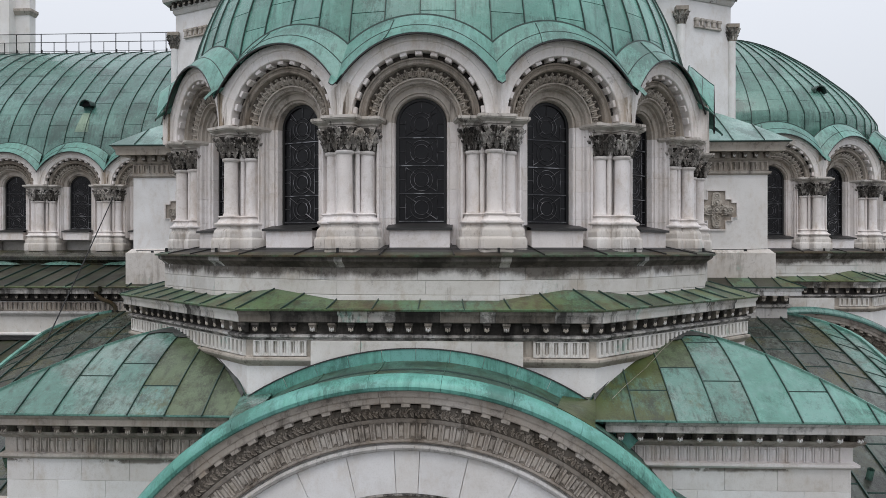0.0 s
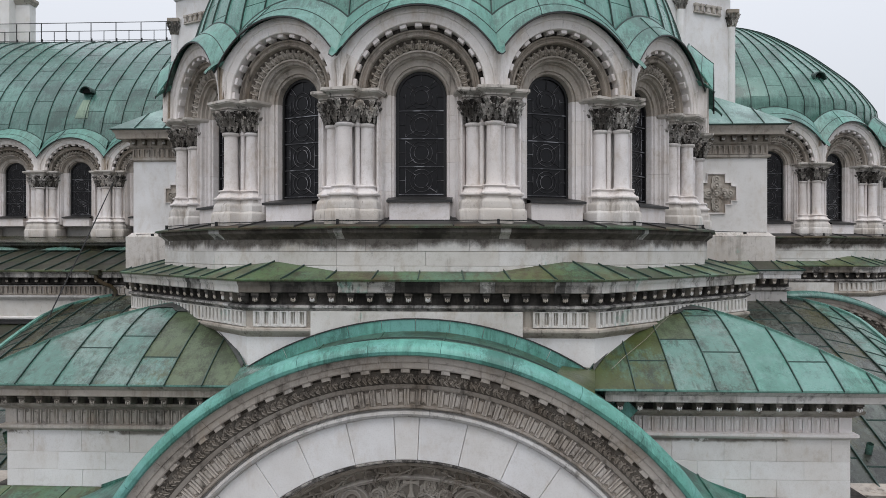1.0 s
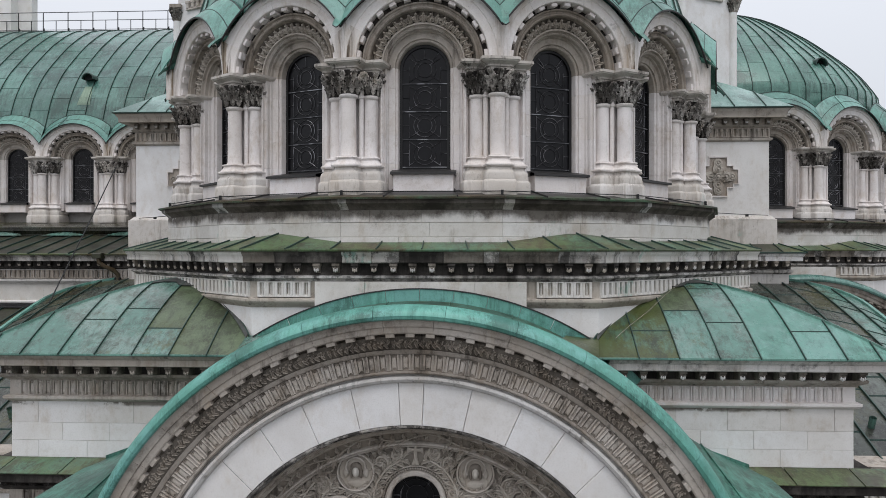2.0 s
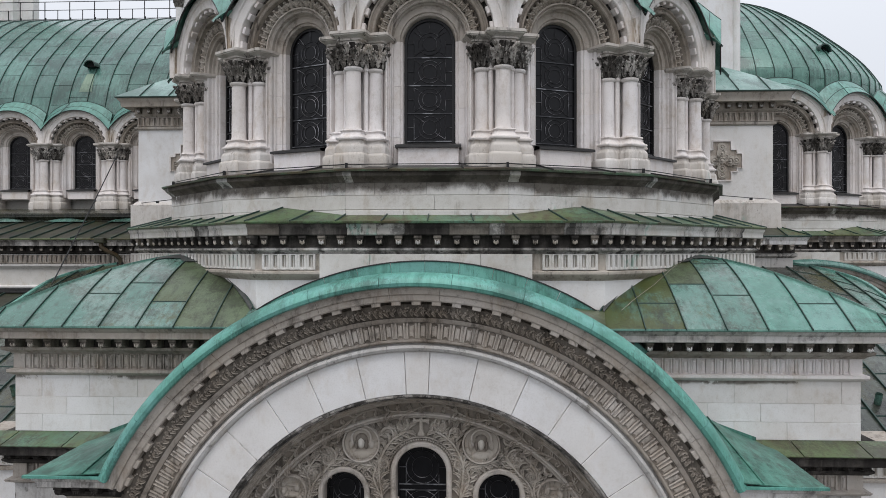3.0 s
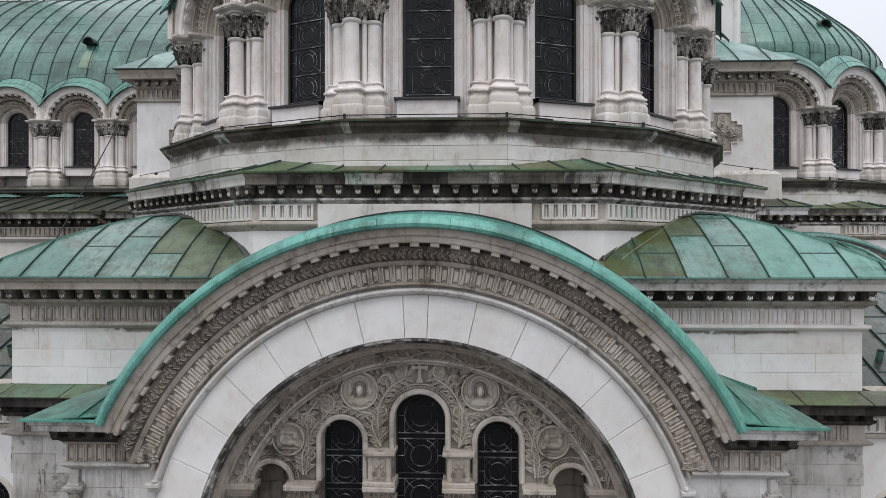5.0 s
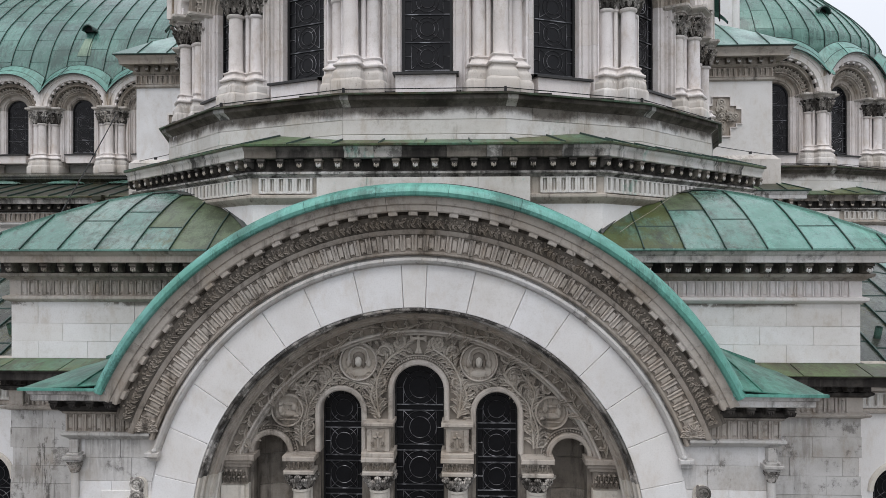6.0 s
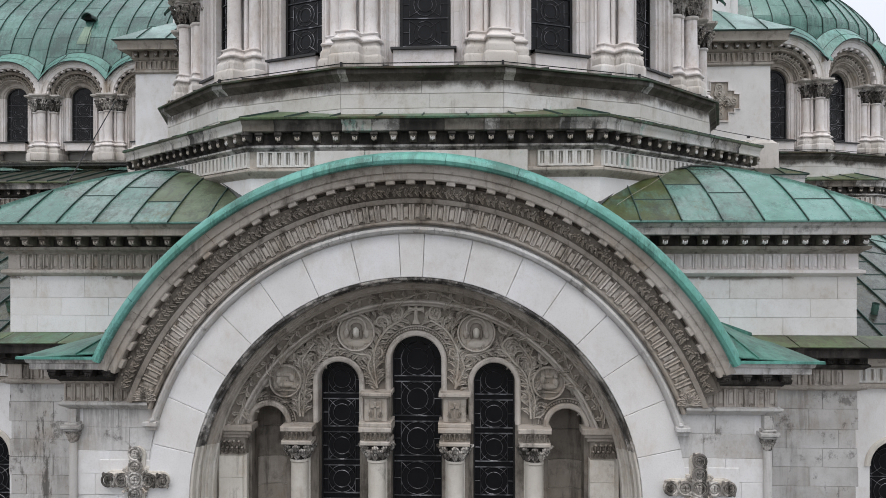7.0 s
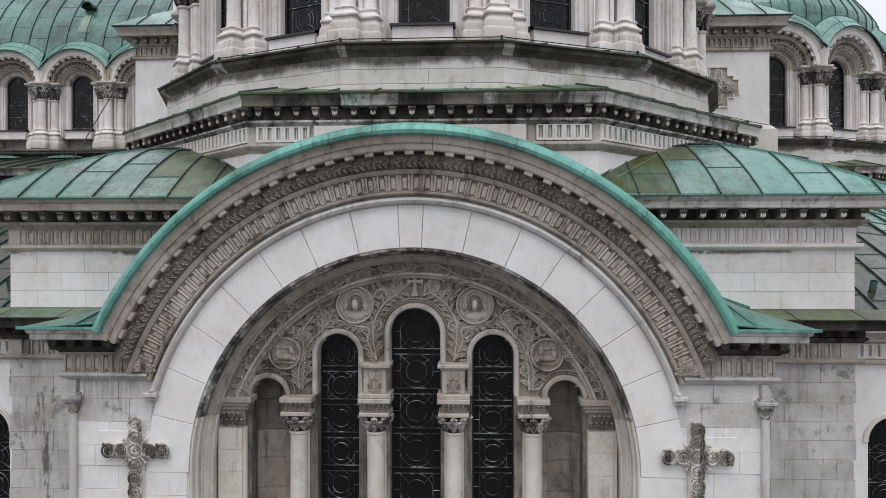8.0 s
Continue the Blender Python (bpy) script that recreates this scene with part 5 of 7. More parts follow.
EAVE_Y, EAVE_Z, TOP_Z = 16.06, 22.27, 23.86
for s in SIDE:
    hip = thing("hip_roof", (s * 7.2, 18.5, 22.25), "green copper hip roof, domed, with moss near its top", "roof", "hip roofs beside the arch")
    X0, X1, XA, YA = 3.65, 10.45, 6.7, 19.75
    BULGE = 1.22

    def limit(x):
        return max(0.0, min(1.0, (X1 - x) / (X1 - XA) if x > XA else max(0.0, (x - X0) / (XA - X0)) ** (1 / BULGE)))

    def slope_at(x, q):
        return (s * x, EAVE_Y + (YA - EAVE_Y) * q, EAVE_Z + (TOP_Z - EAVE_Z) * convex(q))

    def front(x, v):
        """Front slope: v from eave to hip."""
        return slope_at(x, v * limit(x))

    xs = [X0, 4.82, 5.69, 6.56, 7.43, 8.36, 9.24, 9.95, X1] if s > 0 else [X0, 4.75, 5.61, 6.46, 7.32, 8.16, 9.05, 9.85, X1]
    for i, (x0, x1) in enumerate(zip(xs, xs[1:])):
        lo = min(limit(x0), limit(x1))
        cuts_q = [c for c in ((0.3, 0.72), (0.5,), (0.22, 0.62), (0.42,))[(i + (s > 0)) % 4] if c < lo - 0.08] if lo > 0.2 else []
        stops = [0.0] + cuts_q + [None]
        for q0, q1 in zip(stops, stops[1:]):
            bm = bmesh.new()
            f = (lambda x, w: slope_at(x, q0 + 0.004 + (limit(x) - q0 - 0.004) * w)) if q1 is None else (lambda x, w: slope_at(x, q0 + 0.004 + (q1 - q0 - 0.008) * w))
            surface(bm, f, x0 + 0.008, x1 - 0.008, 0, 1, 4, 7)
            part("copper_panel", bm, hip_sheet(s, x1, q1 is None), hip)
        for c in cuts_q:
            bm = bmesh.new()
            seam(bm, [slope_at(x0 + (x1 - x0) * k / 3, c) for k in range(4)], 0.02, 0.016)
            part("cross_seam", bm, COPPER_EDGE, hip)
    for x in xs[1:-1]:
        bm = bmesh.new()
        seam(bm, [front(x, v / 8) for v in range(9)], 0.026, 0.04)
        part("seam", bm, COPPER_EDGE, hip)
    bm = bmesh.new()

    def capped(x, w):
        """Lead over the top and down the inner hip."""
        q1 = limit(x)
        q0 = max(0.0, q1 - 0.04 - 0.15 * math.exp(-((x - XA + 0.15) / 0.42) ** 2))
        return tuple(Vector(slope_at(x, q0 + (q1 - q0) * w)) + Vector((0, -0.02, 0.03)))

    surface(bm, capped, 4.0, 7.3, 0, 1, 60, 3, 0.02)
    part("hip_cap", bm, LEAD_WORN, hip, "dark tarnished capping along the hip")
    # the other slopes
    inner = lambda y, v: (s * (X0 + (XA - X0) * (v * min(1, (y - EAVE_Y) / (YA - EAVE_Y))) ** BULGE), y, EAVE_Z + (TOP_Z - EAVE_Z) * convex(v * min(1, (y - EAVE_Y) / (YA - EAVE_Y))))
    outer_s = lambda y, v: (s * (X1 - (X1 - XA) * v * min(1, (y - EAVE_Y) / (YA - EAVE_Y))), y, EAVE_Z + (TOP_Z - EAVE_Z) * convex(v * min(1, (y - EAVE_Y) / (YA - EAVE_Y))))
    for f in (inner, outer_s):
        for y0, y1 in ((EAVE_Y, 17.2), (17.2, 18.4), (18.4, 19.75), (19.75, 21.2), (21.2, 23.0)):
            bm = bmesh.new()
            surface(bm, f, y0 + 0.006, y1 - 0.006, 0, 1, 4, 8)
            part("copper_panel", bm, COPPER_MOSSY, hip)
    for xe in (X0, X1):
        bm = bmesh.new()
        seam(bm, [front(xe + (XA - xe) * (k / 16) ** 1.3, 1) for k in range(17)], 0.035, 0.045)
        part("hip_seam", bm, COPPER_EDGE if xe == X0 else COPPER, hip)
    bm = bmesh.new()
    sweep(bm, [(s * X0, 16.85), (s * 9.76, 16.85), (s * 9.76, 23.0)][::s], [(0.69, 22.235), (0.775, 22.235), (0.785, 22.25), (0.78, 22.285), (0.69, 22.3)])
    part("drip_edge", bm, COPPER, hip)

# ---- octagonal base under the drum ----
def slot_mesh(w, h, d, material):
    """One unit of a frieze of upright slots: broad fillets each side of a slot with a pointed foot; back at y = 0, foot at z = 0."""
    bm = bmesh.new()
    for k in SIDE:
        box(bm, k * w * 0.22, k * w * 0.498, -d, 0.0, 0, h, None, d * 0.12)
    box(bm, -w * 0.24, w * 0.24, -d * 0.92, 0, h * 0.93, h)
    quad_rows(bm, [[(w * x, 0, 0), (w * x, -d * 0.9, 0), (w * x, -d * 0.9, h * z), (w * x, 0, h * (z + 0.08))] for x, z in ((-0.24, 0.16), (0, 0.05), (0.24, 0.16))])
    quad_rows(bm, [[(w * 0.12 * math.sin(a), -d * 0.35 * math.cos(a), h * 0.1), (w * 0.12 * math.sin(a), -d * 0.35 * math.cos(a), h * 0.9)] for a in [math.pi * i / 6 - math.pi / 2 for i in range(7)]])
    return mesh_of(bm, material, 0)


flute_oct = slot_mesh(0.207, 0.36, 0.09, STONE_PLINTH)
flute_dim = slot_mesh(0.207, 0.36, 0.09, STONE_BROWN)
# as on the blocks: painted shade on the body, painted light on the nose
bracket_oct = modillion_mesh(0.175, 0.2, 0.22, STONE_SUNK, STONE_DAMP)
bracket_black = modillion_mesh(0.175, 0.2, 0.22, STONE_SOOT_SHADE, STONE_RELIEF)
base = thing("octagon_base", (0, YC, 0), "grey limestone octagonal base with a soot-black cornice", "building", "octagonal bases")
bm = bmesh.new()
sweep(bm, octagon(9.13), [(-0.5, 10), (0, 10), (0, 23.34), (-0.5, 23.34)], True)
part("wall", bm, STONE, base)
# frieze ground darker than its fillets, with the slots' shade painted in
bm = bmesh.new()
sweep(bm, octagon(9.13), [(-0.3, 23.3), (0.0, 23.3), (0.03, 23.34), (0.1, 23.38), (0.15, 23.45), (0.15, 23.5), (0.06, 23.53), (0.02, 23.55), (0.02, 23.91), (-0.3, 23.91)], True)
frieze = part("frieze", bm, STONE_RELIEF, base)
bm = bmesh.new()
sweep(bm, octagon(9.13), [(-0.3, 23.91), (0.05, 23.91), (0.08, 23.95), (0.17, 23.99), (0.17, 24.03), (0.1, 24.05), (-0.3, 24.05)], True)
part("bed_moulding", bm, STONE_STREAKED, base)
# band blackened for the shade between brackets as well as for soot
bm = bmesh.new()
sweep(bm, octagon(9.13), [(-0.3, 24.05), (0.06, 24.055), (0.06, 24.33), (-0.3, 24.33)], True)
bed = part("bracket_ground", bm, STONE_SOOT_SHADE, base, "black band behind the brackets, soot and shade in its colour")
CORONA = [(-0.3, 24.33), (0.26, 24.33), (0.28, 24.35), (0.28, 24.47), (0.3, 24.5), (0.33, 24.55), (0.335, 24.61), (-0.3, 24.61)]
MIDDLE = ((0.0, STONE_DUSKY), (0.09, STONE_SOOT_SHADE), (0.278, STONE_TEAL), (0.36, STONE_BROKEN), (0.438, STONE_SOOT_SHADE), (0.56, STONE_DUSKY), (0.669, STONE_BROKEN), (0.711, STONE_DUSKY), (0.872, STONE_STREAKED), (1.0, None))
FLANK = ((0.0, STONE_TOP), (0.17, STONE_PLINTH), (0.36, STONE_TOP), (0.62, STONE_STREAKED), (0.83, STONE_PLINTH), (1.0, None))
for i in range(8):
    row = MIDDLE if i == 3 else FLANK
    for (u0, mtl), (u1, _) in zip(row, row[1:]):
        part("corona_stone", faceted(lambda o: octagon(9.13 + o), i, CORONA, u0, u1, 0.0004), mtl, base, "black-streaked corona stone")
for k in (-1, 0, 1):
    rot, out = base_side(k)
    for i in range(18):
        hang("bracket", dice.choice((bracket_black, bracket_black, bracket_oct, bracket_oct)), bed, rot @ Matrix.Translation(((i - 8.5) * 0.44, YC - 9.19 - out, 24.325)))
    for i in range(37):
        x = (i - 18) * 0.207
        if k == 0 and abs(x) < 2.5 or k and abs(x) > 3.55:
            continue
        hang("flute", flute_oct, frieze, rot @ Matrix.Translation((x, YC - 9.145 - out, 23.545)))
for x0, x1, mtl in ((-2.42, -1.27, STONE_PLINTH), (-1.27, -0.02, STONE_PLINTH), (-0.02, 1.25, STONE_PLINTH), (1.25, 2.42, STONE_PLINTH)):
    bm = bmesh.new()
    box(bm, x0 + 0.003, x1 - 0.003, YC - 9.284, YC - 9.1, 23.0, 23.905, None, 0.005)
    part("plain_stone", bm, mtl, base, sharp=0)
PITCH = 0.30
for k in range(-2, 3):
    rot, out = base_side(k)
    half = 9.50 * math.tan(math.pi / 8) + (-0.148 if k % 2 else 0.21)

    def lean(x, v):
        """Mossy roof strip of one side: v from the eave inwards; x along the eave."""
        return rot @ Vector((x * (1 - 1.3 * v * math.tan(math.pi / 8) / half), YC - 9.50 - out + 1.3 * v, 24.63 + PITCH * 1.3 * v))

    n = 8
    for i in range(n):
        bm = bmesh.new()
        surface(bm, lean, -half + 2 * half * i / n + 0.006, -half + 2 * half * (i + 1) / n - 0.006, 0, 1, 2, 3)
        part("roof_sheet", bm, COPPER_MOSS_STRIP, base, "moss-grown copper roof sheet")
    for i in range(1, n + 1):
        bm = bmesh.new()
        seam(bm, [lean(-half + 2 * half * i / n, v / 3) for v in range(4)], 0.024, 0.04)
        part("seam", bm, COPPER_EDGE, base)
    bm = bmesh.new()
    sweep(bm, [tuple((rot @ Vector((x, YC - 9.47 - out, 0)))[:2]) for x in (-half, half)], [(-0.02, 24.59), (0.04, 24.60), (0.05, 24.64), (-0.02, 24.665)])
    part("drip_edge", bm, COPPER_MOSS_STRIP, base)

# ---- the drum: plinth and ledge ----
drum = thing("drum_plinth", (0, YC, 24.6), "streaked limestone plinth ring under the drum with a black ledge", "building", "drum plinths")
ring_at = lambda r: (lambda o: ring(r + o / math.cos(radians(12))))
COURSE = lambda z0, z1: [(-0.4, z0), (-0.01, z0 + 0.003), (0, z0 + 0.014), (0, z1 - 0.014), (-0.01, z1 - 0.003), (-0.4, z1)]
LEDGE = [(-0.4, 25.57), (0.0, 25.57), (0.015, 25.6), (0.05, 25.63), (0.1, 25.67), (0.17, 25.71), (0.18, 25.745), (0.18, 25.81), (-0.4, 25.81)]
for i in range(2, 12):
    for u0, u1 in ((0, 0.36), (0.36, 0.7), (0.7, 1)):
        part("stone", faceted(ring_at(9.1), i, COURSE(24.5, 24.93), u0, u1, 0.0008), STONE_PLINTH, drum, sharp=0)
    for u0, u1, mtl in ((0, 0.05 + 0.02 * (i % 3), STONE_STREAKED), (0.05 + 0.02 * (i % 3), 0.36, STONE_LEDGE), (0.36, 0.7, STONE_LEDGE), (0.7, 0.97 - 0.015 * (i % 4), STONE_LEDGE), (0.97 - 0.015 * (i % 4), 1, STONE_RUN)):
        part("ledge_stone", faceted(ring_at(9.1), i, LEDGE, u0, u1, 0.0004), mtl, drum, "soot-black ledge stone" if mtl is STONE_LEDGE else "pale washed ledge stone")
    for u0, u1 in ((0, 0.55), (0.55, 1)):
        part("stone", faceted(ring_at(9.1), i, COURSE(24.93, 25.27), u0, u1, 0.0008), STONE_PLINTH, drum, sharp=0)
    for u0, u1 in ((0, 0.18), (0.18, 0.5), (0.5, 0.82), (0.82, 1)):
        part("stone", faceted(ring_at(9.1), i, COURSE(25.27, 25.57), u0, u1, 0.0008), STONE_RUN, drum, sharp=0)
slope = lambda k: (lambda u, v: (lambda a, b: (a.x + (b.x - a.x) * u, a.y + (b.y - a.y) * u, 25.855 + 0.27 * v))(*[Vector(p) for p in ring(9.36 - 1.3 * v, k, k + 2)]))
for k in range(-5, 5):
    for u0, u1 in ((0.0, 0.28), (0.28, 0.72), (0.72, 1.0)):
        bm = bmesh.new()
        surface(bm, slope(k), u0 + 0.002, u1 - 0.002, 0.24, 1, 2, 3)
        part("lead_sheet", bm, LEAD, drum)
        bm = bmesh.new()
        surface(bm, slope(k), u0 + 0.002, u1 - 0.002, 0, 0.238, 2, 2)
        part("lip_sheet", bm, COPPER_LIP, drum, "rusty green sheet at the ledge's lip")
    for u in (0.28, 0.72):
        bm = bmesh.new()
        seam(bm, [slope(k)(u, v / 3) for v in range(4)], 0.03, 0.035)
        part("seam", bm, LEAD, drum)
bm = bmesh.new()
sweep(bm, ring(9.1), [(0.15, 25.81), (0.27, 25.81), (0.275, 25.845), (0.15, 25.865)], True)
part("drip_edge", bm, COPPER_LIP, drum)
bm = bmesh.new()
tube(bm, [(x, y, 26.0) for x, y in ring(9.05)], 0.012, 5, True)
for x, y in ring(9.05):
    box(bm, x - 0.03, x + 0.03, y - 0.03, y + 0.03, 25.9, 26.03)
part("conductor_wire", bm, IRON, drum)
bm = bmesh.new()
sweep(bm, ring(7.55), [(-0.3, 25), (0, 25), (0, 31.4), (-0.3, 31.4)], True)
part("core_wall", bm, HOLE, drum, sharp=0)

# ---- one bay of the drum: arch, window; one cluster of columns ----
SPRING = 29.1
Y = lambda d: YC - d
hood = thing("drum_arch", (0, YC - 8.6, SPRING), "limestone window arch with dentils and carved foliage", "arch", "window arches of the drums")
bm = bmesh.new()
EDGE = 1.862
rows = []
for i in range(49):
    a = math.pi * i / 48
    c = max(1e-6, abs(math.cos(a)))
    r = min(1.93 + 0.3 * c ** 8, EDGE / c)
    r2 = min(1.80, EDGE / c)
    rows.append([(q * math.cos(a), Y(d), SPRING + q * math.sin(a)) for q, d in ((1.575, 8.2), (1.575, 8.66), (1.59, 8.68), (r2 - 0.02, 8.70), (r2, 8.74), (r, 8.76), (r, 8.0))])
for k in range(7):
    bm = bmesh.new() if k else bm
    a0, a1 = k * 48 // 7, (k + 1) * 48 // 7
    cell = rows[a0:a1 + 1]
    eps = 0.0025 * (1 if k % 2 else -1)
    quad_rows(bm, [[(x, y + eps, z) for x, y, z in r] for r in cell])
    part("arch_stone", bm, STONE_SPANDREL, hood)
# near-black band paints the shaded gaps between the dentils
bm = bmesh.new()
arch_sweep(bm, [(1.59, Y(8.2)), (1.59, Y(8.40)), (1.44, Y(8.40)), (1.435, Y(8.3))], 0, SPRING, 0, 180, 40)
band = part("dentil_band", bm, STONE_SOOT_SHADE, hood)
bm = bmesh.new()
arch_sweep(bm, [(1.46, Y(8.3)), (1.46, Y(8.47)), (1.445, Y(8.49)), (1.42, Y(8.485)), (1.40, Y(8.44)), (1.36, Y(8.43)), (1.345, Y(8.46)), (1.315, Y(8.475)), (1.29, Y(8.45)), (1.285, Y(8.37)), (1.27, Y(8.3))], 0, SPRING, 0, 180, 40)
part("bead_moulding", bm, STONE_CARVED, hood)
# soot and the shade between the leaves in one dark colour
bm = bmesh.new()
arch_sweep(bm, [(1.30, Y(8.2)), (1.30, Y(8.36)), (1.22, Y(8.27)), (1.04, Y(8.17)), (1.03, Y(8.0))], 0, SPRING, 0, 180, 40)
ground = part("foliage_ground", bm, STONE_DUSKY, hood, "dark ground of the foliage band, soot and hollow shade in its colour")
bm = bmesh.new()
rnd = random.Random(21)
for i in range(21):
    a = 180 * (i + 0.5) / 21
    m = Matrix.Translation((1.02 * math.cos(radians(a)), Y(8.22), SPRING + 1.02 * math.sin(radians(a)))) @ pose(0, 0, 0, 22, 90 - a, 0)
    acanthus(bm, m, 0.27, 0.085, rnd.uniform(-25, 25), 0.09)
    lump(bm, m @ Matrix.Translation((0, -0.06, 0.225)) @ Matrix.Diagonal((0.03, 0.03, 0.025, 1)), 6, 4)
    for e in SIDE:
        acanthus(bm, m @ pose(e * 0.02, 0, 0.02, 0, e * rnd.uniform(18, 32), 0), 0.23, 0.062, e * rnd.uniform(50, 95), 0.075)
        lump(bm, m @ Matrix.Translation((e * 0.075, -0.05, 0.13 + rnd.uniform(-0.02, 0.02))) @ Matrix.Diagonal((0.028, 0.03, 0.026, 1)), 5, 3)
part("carved_foliage", bm, STONE_RELIEF, ground, "band of carved acanthus foliage")
bm = bmesh.new()
REVEAL = [(1.05, Y(7.6)), (1.05, Y(8.22)), (1.03, Y(8.26)), (0.99, Y(8.26)), (0.98, Y(8.19)), (0.955, Y(8.17)), (0.93, Y(8.2)), (0.905, Y(8.17)), (0.90, Y(8.08)), (0.875, Y(8.06)), (0.86, Y(8.0)), (0.84, Y(7.99)), (0.72, Y(7.98)), (0.71, Y(7.93)), (0.68, Y(7.94)), (0.65, Y(7.92)), (0.635, Y(7.86)), (0.62, Y(7.6))]
arch_sweep(bm, REVEAL, 0, SPRING, 0, 180, 32)
part("reveal", bm, STONE_WARM, hood)
for s in SIDE:
    for z0, z1 in ((26.1, 26.75), (26.75, 27.45), (27.45, 28.0), (28.0, 28.6), (28.6, 29.1)):
        bm = bmesh.new()
        sweep_rows = [[(s * r, y, z) for r, y in REVEAL] for z in (z0 + 0.002, z1 - 0.002)]
        for row in quad_rows(bm, sweep_rows):
            bm.faces.new(row)
        part("jamb_stone", bm, STONE_DRUM, hood)
for s in SIDE:
    bm = bmesh.new()
    box(bm, s * 0.97, s * 1.78, Y(7.98), Y(7.5), 25.9, 29.12)
    part("pier_wall", bm, STONE_DRUM, hood)
bm = bmesh.new()
box(bm, -0.085, 0.085, -0.13, 0.1, 0, 0.09, None, 0.012)
dent_drum = mesh_of(bm, STONE_DRUM, 0)
for i in range(13):
    a = 180 * (i + 0.5) / 13
    hang("dentil", dent_drum, band, Matrix.Translation((1.483 * math.cos(radians(a)), Y(8.5), SPRING + 1.483 * math.sin(radians(a)))) @ pose(0, 0, 0, 0, 90 - a, 0))
bm = bmesh.new()
box(bm, -0.73, 0.73, Y(8.3), Y(7.6), 26.0, 26.46, None, 0.01)
part("window_apron", bm, STONE_DRUM, hood)

hood_roof = thing("arch_roof", (0, YC - 8.6, 31.0), "verdigris copper hood curving over a drum window", "roof", "copper hoods of the drums")
tan12 = math.tan(radians(12))


def hooded(u, v):
    """Copper hood: u across the arch, v from lip to dome."""
    d = 8.93 - 0.74 * v
    r = 1.985 + 0.60 * v ** 1.15
    a0 = math.acos(min(1.0, d * tan12 / r))
    a = a0 + (math.pi - 2 * a0) * u
    return (r * math.cos(a), YC - d, SPRING + r * math.sin(a) - 0.05 * (1 - v) ** 2 + 0.25 * (1 - v) ** 2 * abs(2 * u - 1) ** 6)


for v0, v1 in ((0.0, 0.97),):
    for u0, u1 in ((0, 0.33), (0.33, 0.67), (0.67, 1)):
        bm = bmesh.new()
        surface(bm, hooded, u0, u1, v0, v1, 10, 8, 0.03)
        part("copper_panel", bm, COPPER_HOOD, hood_roof)
bm = bmesh.new()
seam(bm, [hooded(u / 24, 0.42) for u in range(25)], 0.02, 0.014)
seam(bm, [hooded(0.66, v / 8) for v in range(8)], 0.02, 0.02)
part("seam", bm, COPPER_EDGE, hood_roof)
bm = bmesh.new()
seam(bm, [hooded(u / 24, 0.95) for u in range(25)], 0.024, 0.03)
part("upper_seam", bm, COPPER_EDGE, hood_roof)
# dark tube added to draw the shadow line below the hood's edge
bm = bmesh.new()
tube(bm, [tuple(Vector(hooded(u / 24, 0.0)) + Vector((0, 0.015, -0.03))) for u in range(25)], 0.026, 6)
part("drip_lip", bm, LEAD, hood_roof, "dark strip for the shadow line under the hood's edge")

valley_spout = thing("valley_spout", (0, YC - 9.0, 29.9), "green copper tongue shedding water between two hoods", "spout", "spouts between the copper hoods")
bm = bmesh.new()


def tongue(u, v):
    """A shallow trough running out and down from the valley."""
    w = 0.17 - 0.08 * v
    return (w * u, YC - 8.92 - 0.44 * v, 30.03 - 0.05 * v - 0.2 * v * v + 0.13 * abs(u) ** 1.5 * (1 - 0.55 * v))


surface(bm, tongue, -1, 1, 0, 1, 8, 6, 0.015)
part("trough", bm, COPPER_HOOD, valley_spout)
bm = bmesh.new()
tube(bm, [tuple(Vector(tongue(u / 6, 1)) + Vector((0, -0.005, -0.012))) for u in range(-6, 7)], 0.014, 5)
part("lip", bm, LEAD, valley_spout, "black lip")

drum_window = leaded_window("drum_window", 0, 0.59, SPRING, 26.47, Y(7.72), "dark leaded round-headed window in the drum", "drum windows", (0.28, 0.18), 0.69, (0.0,))
bm = bmesh.new()
quad_rows(bm, [[(x, Y(d), z) for d, z in ((7.6, 26.66), (7.9, 26.61), (8.38, 26.51), (8.38, 26.455), (7.6, 26.46))] for x in (-0.79, -0.77, 0.77, 0.79)])
part("window_sill", bm, LEAD, drum_window, "dark sheet-metal sill")

cluster = thing("column_cluster", (0, YC - 8.4, 25.9), "cluster of three limestone columns with leafy capitals", "column", "column clusters of the drums")
SPOTS = ((0.0, 8.6, 0.182), (-0.44, 8.28, 0.157), (0.44, 8.28, 0.157))


def stepped(e):
    """Plan of the cluster: a nose before two shoulders, e wider than the shafts; corners cut."""
    a, b, c = 0.66 + e, 0.24 + e, 0.06
    y0, y1 = Y(8.46 + e), Y(8.82 + e)
    return [(-a, Y(7.6)), (-a, y0 + c), (-a + c, y0), (-b, y0), (-b, y1 + c), (-b + c, y1), (b - c, y1), (b, y1 + c), (b, y0), (a - c, y0), (a, y0 + c), (a, Y(7.6))]


def stepped_block(bm, profile):
    """A solid over the stepped plan: profile of (wider, z)."""
    rows = [[(x, y, z) for x, y in stepped(e)] for e, z in profile]
    vs = quad_rows(bm, rows)
    for q in (vs[0], vs[-1]):
        bm.faces.new(q)


